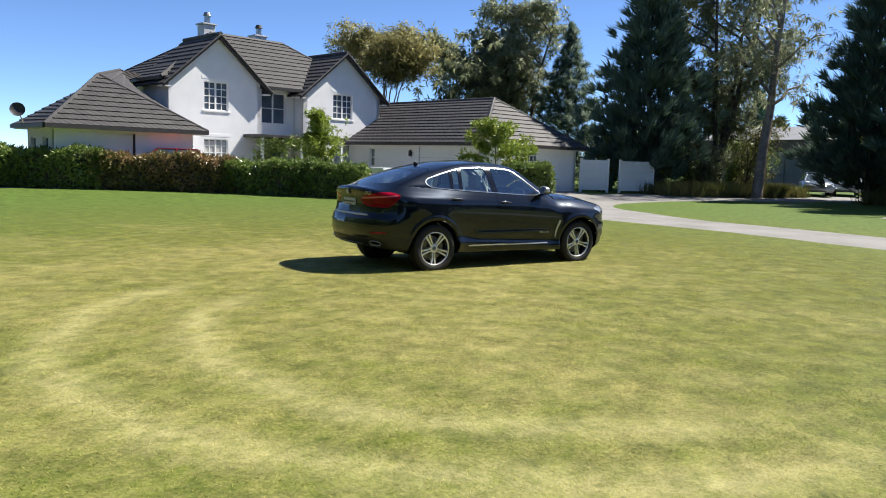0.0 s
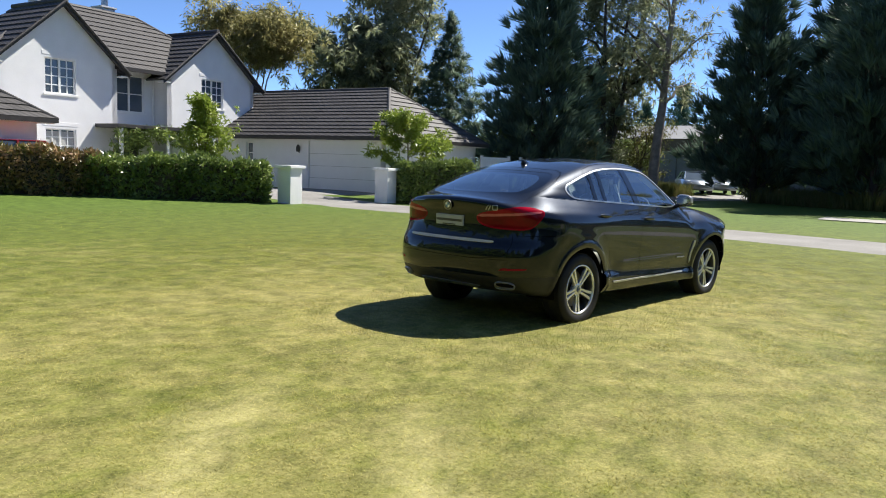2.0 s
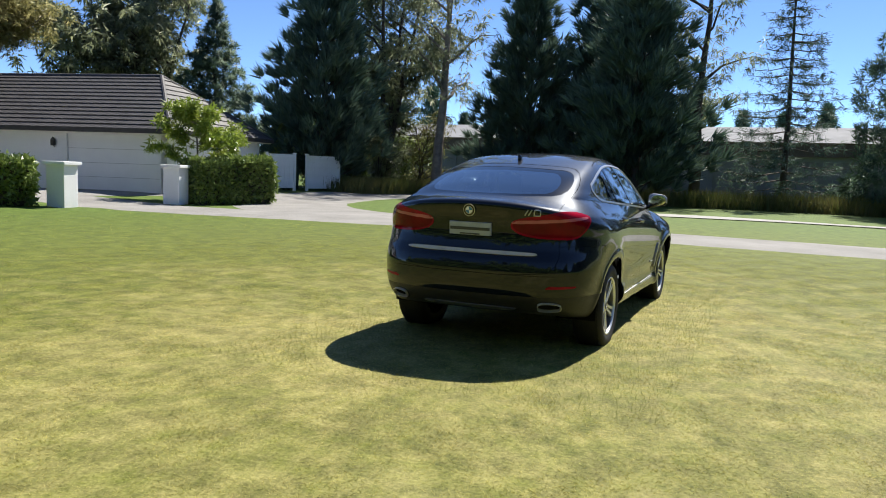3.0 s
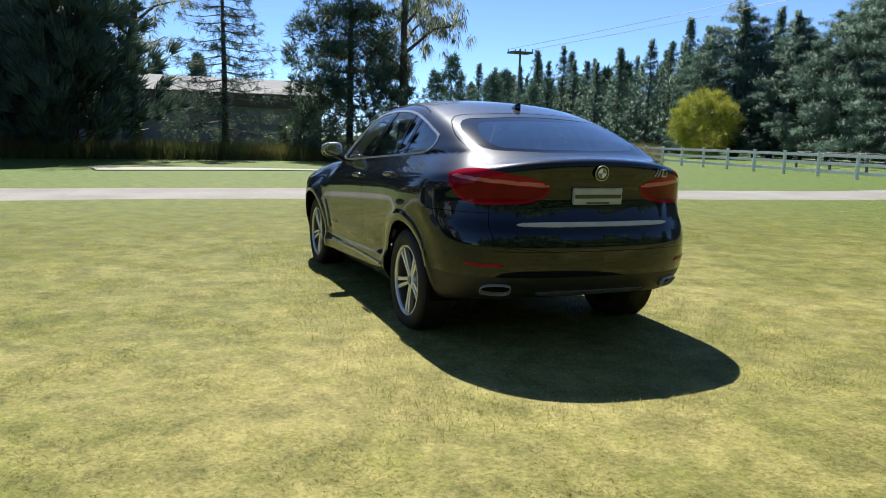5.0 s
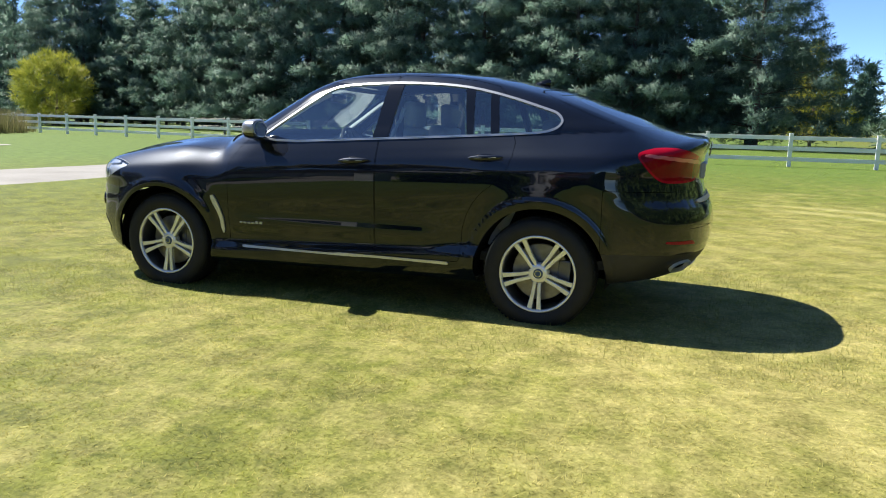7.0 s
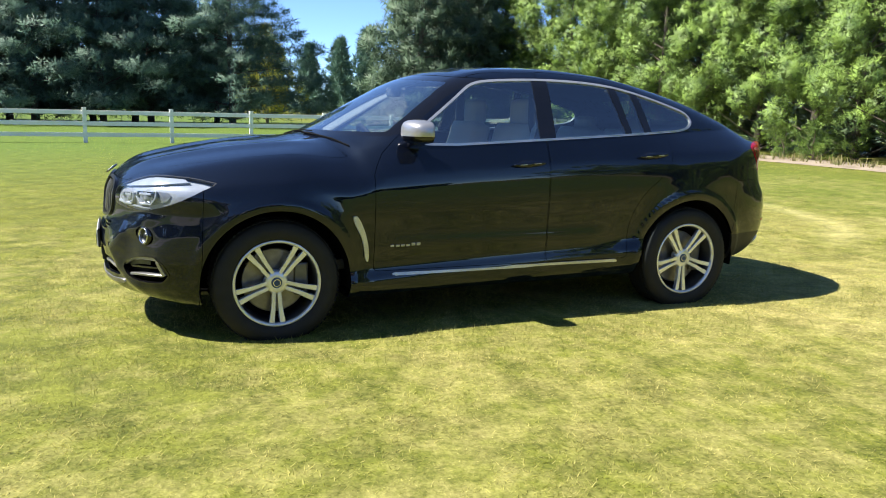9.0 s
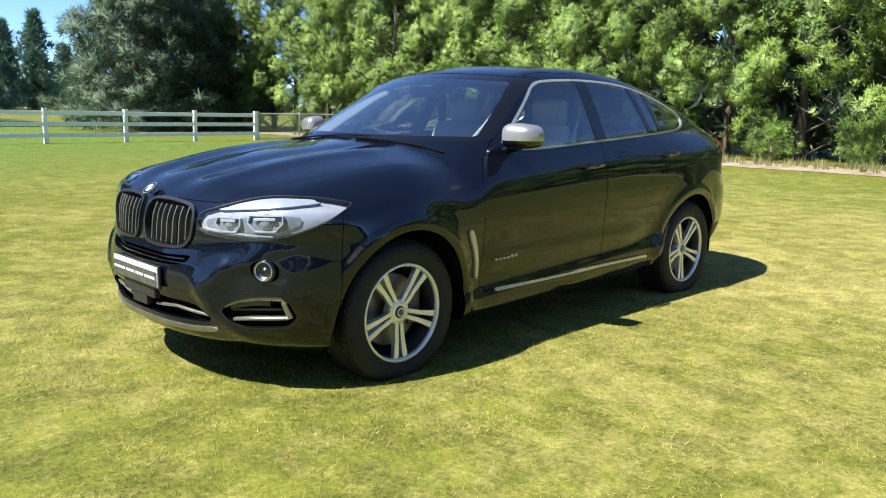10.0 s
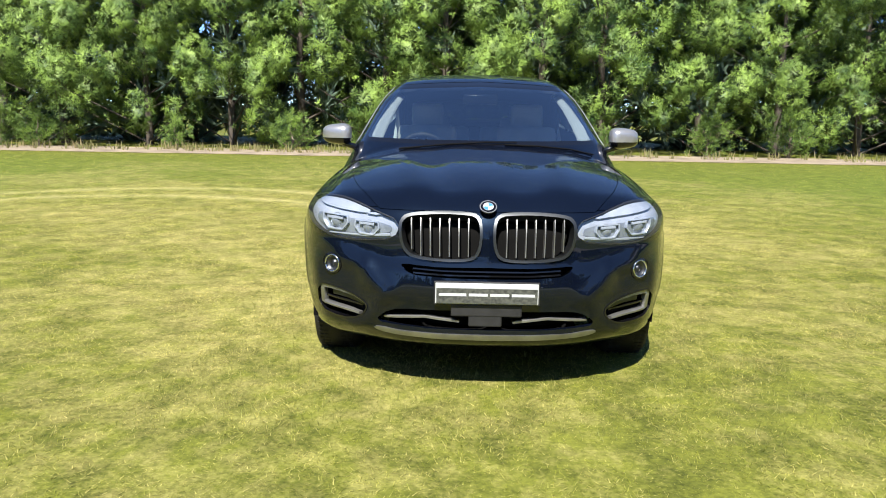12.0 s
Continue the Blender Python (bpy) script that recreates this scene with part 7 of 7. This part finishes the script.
    panel("tailgate_strip", strip, M_STRIP, car, 0.010, 0.03, "satin metal strip across the tailgate")
    diff = take(lambda x, y, a, z: np.maximum(inside(a, z, [(-0.3, 0.40), (0.42, 0.405), (0.46, 0.43), (-0.3, 0.432)], 1), x + 1.9))
    panel("rear_skid_strip", diff, M_SKID, car, 0.006, 0.03, "satin metal rear skid strip")
    for sgn in (1, -1):
        refl = take(lambda x, y, a, z: np.maximum(np.maximum(inside(a + 0.5 * (x + 2.4), z, [(0.56, 0.598), (0.92, 0.606), (0.92, 0.628), (0.60, 0.622)], 1), x + 1.9), -y * sgn))
        panel("reflector", refl, M_RED, car, 0.004, 0.02, "thin red bumper reflector")
        tip = take(lambda x, y, a, z: np.maximum(np.maximum(inside(a, z, [(0.565, 0.425), (0.57, 0.470), (0.60, 0.488), (0.70, 0.488), (0.745, 0.465), (0.735, 0.428), (0.70, 0.418), (0.60, 0.416)], 1), x + 1.8), -y * sgn))
        hole, ring = split(tip, lambda x, y, a, z: inside(a, z, [(0.565, 0.425), (0.57, 0.470), (0.60, 0.488), (0.70, 0.488), (0.745, 0.465), (0.735, 0.428), (0.70, 0.418), (0.60, 0.416)], 1) + 0.0040)
        ex = panel("exhaust_tip", ring, M_SATIN, car, 0.016, 0.03, "chrome exhaust tailpipe")
        # black sheet paints the dark inside of the pipe
        panel("bore_shade", hole, M_DARK, ex, -0.012, 0.0)

    # body panels with shut lines between them
    def seam(d):
        return d + gap

    bonnet_edge = curve_of([(2.6, 0.36), (2.33, 0.45), (2.2, 0.56), (2.05, 0.645), (1.8, 0.715), (1.5, 0.755), (1.2, 0.785), (0.9, 0.80)])
    bonnet = lambda x, y, a, z: np.maximum(np.maximum(np.maximum(a - bonnet_edge(x), 1.165 - 0.24 * a * a - x), 0.938 - z), 1.0 - x)
    gate = lambda x, y, a, z: np.maximum(inside(a, z, [(-0.5, 0.70), (0.62, 0.70), (0.72, 0.80), (0.70, 0.95), (0.69, 1.18), (0.67, 1.26), (0.70, 1.33), (0.68, 1.43), (0.60, 1.53), (0.46, 1.565), (-0.5, 1.59)], 1), x + 1.05)
    shell = [skin_now[0]]
    panel("bonnet", take(lambda x, y, a, z: seam(bonnet(x, y, a, z))), M_PAINT, car, 0.0, 0.02)
    take(lambda x, y, a, z: bonnet(x, y, a, z) - gap)
    panel("tailgate", take(lambda x, y, a, z: seam(gate(x, y, a, z))), M_PAINT, car, 0.0, 0.02)
    take(lambda x, y, a, z: gate(x, y, a, z) - gap)
    for sgn in (1, -1):
        for name, outline in (("front_door", F_DOOR), ("rear_door", R_DOOR)):
            fn = lambda x, y, a, z: np.maximum(inside(x, z, outline, 1), 0.35 - y * sgn)
            door = panel(name, take(lambda x, y, a, z: seam(fn(x, y, a, z))), M_PAINT, car, 0.0, 0.02)
            take(lambda x, y, a, z: fn(x, y, a, z) - gap)
            hx, hz = (-0.145, 1.052) if name == "front_door" else (-1.10, 1.108)
            probe = np.linspace(0.8, 1.0, 400)
            hy = float(probe[np.argmax(car_field(np.stack([np.full(400, hx), probe, np.full(400, hz)], 1)) > 0)])
            tilt = Matrix.Translation((hx, sgn * (hy + 0.022), hz)) @ Matrix.Rotation(radians(3.5), 4, "Y")
            grip = bmesh.new()
            bmesh.ops.create_uvsphere(grip, u_segments=24, v_segments=12, radius=1.0, matrix=tilt @ Matrix.Diagonal((0.118, 0.015, 0.019, 1)))
            part("handle", grip, M_PAINT, door, smooth=True)
            part("handle_trim", boxed(-0.075, 0.075, -0.010, 0.0145, -0.0015, 0.0015, m=tilt), M_SATIN, door)
            # black lens on the skin paints the shaded hollow behind the grip
            cup = Matrix.Translation((hx, sgn * (hy - 0.001), hz - 0.008)) @ Matrix.Diagonal((0.085, 0.006, 0.034, 1))
            bm = bmesh.new()
            bmesh.ops.create_uvsphere(bm, u_segments=20, v_segments=10, radius=1.0, matrix=cup)
            part("handle_hollow_shade", bm, M_BLACK, door, smooth=True)
    fb = lambda x, y, a, z: np.maximum(1.865 + 0.05 * (0.9 - z) - x, z - 0.945)
    panel("front_bumper", take(lambda x, y, a, z: seam(fb(x, y, a, z))), M_PAINT, car, 0.0, 0.02)
    take(lambda x, y, a, z: fb(x, y, a, z) - gap)
    rb = lambda x, y, a, z: np.maximum(np.maximum(x + 1.86, z - 0.93), np.where(a < 0.7, z - 0.70, -1.0))
    bump = take(lambda x, y, a, z: seam(rb(x, y, a, z)))
    lower, upper = split(bump, lambda x, y, a, z: z - 0.535 + 0.0 * x)
    panel("rear_bumper", upper, M_PAINT, car, 0.0, 0.02)
    panel("rear_valance", lower, M_TRIMBLACK, car, -0.004, 0.02)
    take(lambda x, y, a, z: rb(x, y, a, z) - gap)
    for sgn in (1, -1):
        sill = take(lambda x, y, a, z: np.maximum(np.maximum(np.abs(z - 0.386 + 0.006 * x) - 0.010, np.abs(x + 0.045) - 0.815), 0.5 - y * sgn))
        panel("sill_trim", sill, M_SATIN, car, 0.010, 0.03, "satin metal side sill strip")
        vent = take(lambda x, y, a, z: np.maximum(inside(x, z, [(0.985, 0.735), (1.020, 0.765), (1.032, 0.730), (0.960, 0.600), (0.945, 0.470), (0.918, 0.470), (0.930, 0.60)], 1), 0.5 - y * sgn))
        panel("side_vent", vent, M_SATIN, car, 0.012, 0.03, "satin metal blade behind the front wheel arch")
    panel("body", skin_now[0], M_PAINT, car, 0.0, 0.02)
    # added near-black liner: paints shade into the shut lines and stops light leaks
    v, n, t = shell[0]
    attach("dark_gap_liner", mesh_of("dark_gap_liner", v - n * 0.022, t, M_DARK, True), car)

    # badges and plates
    def disc(name, m, r, mat, thick, parent, inner=0.0):
        prof = [(inner, 0), (r, 0), (r, thick), (inner, thick)] if inner else [(r, 0), (r, thick), (r * 0.9, thick * 1.15), (0, thick * 1.25)]
        bm = revolve(bmesh.new(), prof, 40, "Z")
        bmesh.ops.transform(bm, matrix=m, verts=bm.verts)
        return part(name, bm, mat, parent, smooth=not inner)

    for spot in (Matrix.Translation((2.322, 0, 0.962)) @ Matrix.Rotation(radians(38), 4, "Y"),
                 Matrix.Translation((-2.462, 0, 1.188)) @ Matrix.Rotation(radians(-97), 4, "Y")):
        big = 0.041 if spot.translation.x > 0 else 0.050
        bd = disc("badge", spot, big, M_BLACK, 0.006, car)
        disc("badge_ring", spot @ Matrix.Translation((0, 0, 0.003)), big, M_SILVER, 0.005, bd, big * 0.90)
        disc("badge_ring", spot @ Matrix.Translation((0, 0, 0.004)), big * 0.64, M_SILVER, 0.005, bd, big * 0.56)
        for k in range(4):
            a0 = k * math.pi / 2
            bm = bmesh.new()
            pts = [(0, 0)] + [(big * 0.56 * math.cos(a0 + j * math.pi / 10), big * 0.56 * math.sin(a0 + j * math.pi / 10)) for j in range(6)]
            prism(bm, pts, "z", 0.006, 0.0095)
            bmesh.ops.transform(bm, matrix=spot, verts=bm.verts)
            part("badge_quarter", bm, M_ROUNDEL if k % 2 else M_WHITEPAINT, bd)
    pl = part("number_plate", boxed(2.412, 2.424, -0.245, 0.245, 0.512, 0.612, 0.003), M_PLATE, car, "white front plate with a dark printed scene and bars")
    part("plate_band", boxed(2.4235, 2.4275, -0.240, 0.240, 0.516, 0.588, 0), M_PLATEGREY, pl)
    for y0, y1 in ((-0.228, -0.098), (-0.086, 0.004), (0.016, 0.106), (0.118, 0.228)):
        part("plate_bar", boxed(2.4262, 2.4292, y0, y1, 0.551, 0.564, 0), M_PLATE, pl)
    part("plate_frame", boxed(2.405, 2.418, -0.252, 0.252, 0.505, 0.619, 0.004), M_TRIMBLACK, pl)
    part("plate_bracket", boxed(2.375, 2.405, -0.17, 0.17, 0.445, 0.505, 0.006), M_TRIMBLACK, car)
    part("radar_box", boxed(2.37, 2.402, -0.085, 0.075, 0.395, 0.45, 0.006), M_TRIMBLACK, car)
    tilt = Matrix.Translation((-2.424, 0, 1.040)) @ Matrix.Rotation(radians(-4), 4, "Y")
    pl = part("number_plate", boxed(-0.016, 0.01, -0.178, 0.178, -0.052, 0.052, 0.003, m=tilt), M_PLATE, car, "white rear plate with dark bars")
    part("plate_bar", boxed(-0.0185, 0.0, -0.17, 0.17, -0.012, 0.012, 0, m=tilt), M_PLATEGREY, pl)
    part("plate_bar", boxed(-0.0185, 0.0, -0.085, 0.085, -0.047, -0.036, 0, m=tilt), M_PLATEGREY, pl)
    # model badges as plain chrome strokes
    for lines in ([[(0.445, 1.165), (0.472, 1.210)], [(0.473, 1.165), (0.500, 1.210)]],
                  [[(0.563, 1.186), (0.560, 1.208), (0.518, 1.208), (0.515, 1.166), (0.560, 1.166), (0.563, 1.186)]]):
        for way in lines:
            line, face = on_end(way, -1, -1.3, -2.8, 0.006, 24)
            bead("model_badge", line, face, 0.009, 0.008, M_SILVER, car)
    for sgn in (1, -1):
        for k in range(6):
            x0, z0 = 0.775 - 0.034 * k, 0.560 + (0.003 if k > 3 else 0)
            ys = np.linspace(0.8, 1.05, 500)
            y0 = float(ys[np.argmax(car_field(np.stack([np.full(500, x0), ys, np.full(500, z0)], 1)) > 0)])
            part("model_badge", boxed(x0 - 0.012, x0 + 0.012, sgn * (y0 + 0.004) - 0.003, sgn * (y0 + 0.004) + 0.003, z0 - 0.006, z0 + 0.006 + (0.005 if k > 3 else 0), 0.001), M_SILVER, car)

    # mirrors
    for sgn in (1, -1):
        bm = bmesh.new()
        bmesh.ops.create_uvsphere(bm, u_segments=28, v_segments=16, radius=1.0)
        for v_ in bm.verts:
            x, y, z = (math.copysign(abs(c) ** 0.62, c) for c in v_.co)
            x = x * 0.105 if x > 0 else x * 0.050
            v_.co = (x - 0.03 * y, y * 0.103, z * (0.070 - 0.010 * y))
        for v_ in bm.verts:
            v_.co.x = max(v_.co.x, -0.035)
        low = bm.copy()
        bmesh.ops.bisect_plane(bm, geom=bm.verts[:] + bm.edges[:] + bm.faces[:], plane_co=(0, 0, -0.024), plane_no=(0, 0, 1), clear_inner=True)
        bmesh.ops.bisect_plane(low, geom=low.verts[:] + low.edges[:] + low.faces[:], plane_co=(0, 0, -0.026), plane_no=(0, 0, 1), clear_outer=True)
        place = Matrix.Translation((0.605, sgn * 0.985, 1.245)) @ Matrix.Diagonal((1, sgn, 1, 1))
        for b_ in (bm, low):
            bmesh.ops.transform(b_, matrix=place, verts=b_.verts)
            if sgn < 0:
                bmesh.ops.reverse_faces(b_, faces=b_.faces)
        mir = part("door_mirror", low, M_BLACK, car, "door mirror with a silver cap", smooth=True)
        part("mirror_cap", bm, M_SILVER, mir, "silver painted mirror cap", smooth=True)
        bm = bmesh.new()
        bmesh.ops.create_uvsphere(bm, u_segments=24, v_segments=12, radius=1.0, matrix=place @ Matrix.Translation((-0.036, 0.003, 0.0)) @ Matrix.Diagonal((0.004, 0.090, 0.060, 1)))
        part("mirror_glass", bm, M_CHROME, mir, smooth=True)
        bm = boxed(-0.04, 0.045, -0.075, 0.06, -0.022, 0.016, 0.012)
        bmesh.ops.transform(bm, matrix=Matrix.Translation((0.615, sgn * 0.905, 1.178)) @ Matrix.Rotation(radians(18 * sgn), 4, "X"), verts=bm.verts)
        part("mirror_arm", bm, M_BLACK, mir, smooth=True)
    # aerial fin, wipers
    bm = bmesh.new()
    prism(bm, [(0.085, 0.0), (0.03, 0.028), (-0.03, 0.062), (-0.058, 0.066), (-0.066, 0.0)], "y", -0.012, 0.012)
    bmesh.ops.bevel(bm, geom=bm.edges[:], offset=0.005, segments=2, affect="EDGES")
    bmesh.ops.transform(bm, matrix=Matrix.Translation((-1.235, 0, 1.605)) @ Matrix.Rotation(radians(-11), 4, "Y"), verts=bm.verts)
    part("roof_aerial", bm, M_BLACK, car, smooth=True)
    def on_screen(x, y):
        zs = np.linspace(1.0, 1.7, 700)
        return (x, y, float(zs[np.argmax(car_field(np.stack([np.full(700, x), np.full(700, y), zs], 1)) > 0)]) + 0.008)

    for line in (((1.13, -0.52), (1.125, -0.25), (1.115, 0.02), (1.095, 0.22)), ((1.135, 0.14), (1.10, 0.36), (1.045, 0.56), (0.985, 0.72))):
        bm = bmesh.new()
        pts = [on_screen(*q) for q in line]
        for k in range(3):
            tube(bm, pts[k], pts[k + 1], 0.007 - 0.001 * k, 0.006 - 0.001 * k, 6)
        part("wiper", bm, M_DARK, car)

    # cabin
    part("cabin_floor", boxed(-1.9, 1.2, -0.78, 0.78, 0.40, 0.46), M_DASH, car)
    make_seat("front_seat", car, 0.05, 0.40, 0.25)
    make_seat("front_seat", car, 0.05, -0.40, 0.25)
    for y in (0.40, -0.40):
        part("headrest", boxed(-0.43, -0.33, y - 0.13, y + 0.13, 1.28, 1.47, 0.04), M_LEATHER, car, smooth=True)
    make_seat("rear_seat", car, -0.88, 0.34, 0.31, 24)
    make_seat("rear_seat", car, -0.88, -0.34, 0.31, 24)
    for y in (0.36, -0.36):
        part("headrest", boxed(-1.44, -1.35, y - 0.12, y + 0.12, 1.20, 1.36, 0.035), M_LEATHER, car, smooth=True)
    bm = bmesh.new()
    prism(bm, [(0.98, 0.55), (0.98, 1.10), (0.90, 1.115), (0.66, 1.10), (0.58, 1.00), (0.64, 0.85), (0.70, 0.55)], "y", -0.70, 0.70)
    part("dashboard", bm, M_DASH, car)
    part("centre_console", boxed(-0.40, 0.75, -0.12, 0.12, 0.46, 0.78, 0.03), M_DASH, car)
    part("rear_shelf", boxed(-2.1, -1.42, -0.66, 0.66, 1.10, 1.125, 0.01), M_DASH, car)
    bm = bmesh.new()
    ring_m = Matrix.Translation((0.50, -0.40, 1.08)) @ Matrix.Rotation(radians(-65), 4, "Y")
    prof = [(0.185 + 0.016 * math.cos(k * math.pi / 4), 0.016 * math.sin(k * math.pi / 4)) for k in range(9)]
    revolve(bm, prof, 36, "Z")
    box(bm, -0.18, 0.18, -0.03, 0.03, -0.01, 0.012, 0.005)
    box(bm, -0.06, 0.06, -0.07, 0.07, -0.01, 0.02, 0.01)
    bmesh.ops.transform(bm, matrix=ring_m, verts=bm.verts)
    part("steering_wheel", bm, M_DASH, car, smooth=True)
    for sgn in (1, -1):
        pts = [(1.00, 0.735), (0.80, 0.70), (0.60, 0.665), (0.40, 0.615), (0.26, 0.575)]
        line = [np.array(on_screen(x, y * sgn)) - (0.03, 0, 0.055) for x, y in pts]
        bead("pillar_trim", line, [(0.35, -0.55 * sgn, 0.75)] * 5, 0.075, 0.02, M_TRIMPALE, car)
        bm = tube(bmesh.new(), (-0.39, sgn * 0.63, 1.42), (-0.10, sgn * 0.74, 0.62), 0.018, 0.018, 6)
        part("seat_belt", bm, M_TRIMPALE, car, smooth=True)
    part("windscreen_sticker", boxed(0.36, 0.38, -0.03, 0.03, 1.515, 1.53, 0), M_TRIMPALE, car)
    part("cabin_mirror", boxed(0.44, 0.47, -0.12, 0.12, 1.46, 1.53, 0.012), M_BLACK, car, smooth=True)
    for y in (0.66, -0.66):
        bm = tube(bmesh.new(), (-0.36, y, 0.6), (-0.34, y * 0.93, 1.5), 0.05, 0.035, 8)
        part("inner_pillar", bm, M_DASH, car, smooth=True)

    # wheels
    wheel = make_wheel(car)
    wheel.location = (AXLE, 0.895, HUB_Z)
    for ax, sgn in ((-AXLE, 1), (AXLE, -1), (-AXLE, -1)):
        copy = copy_thing(wheel, Matrix.Translation((ax, sgn * (0.905 if ax < 0 else 0.895), HUB_Z)) @ Matrix.Rotation(0 if sgn > 0 else math.pi, 4, "Z") @ Matrix.Rotation(0.04 * ax, 4, "Y"))
    return car


make_car()
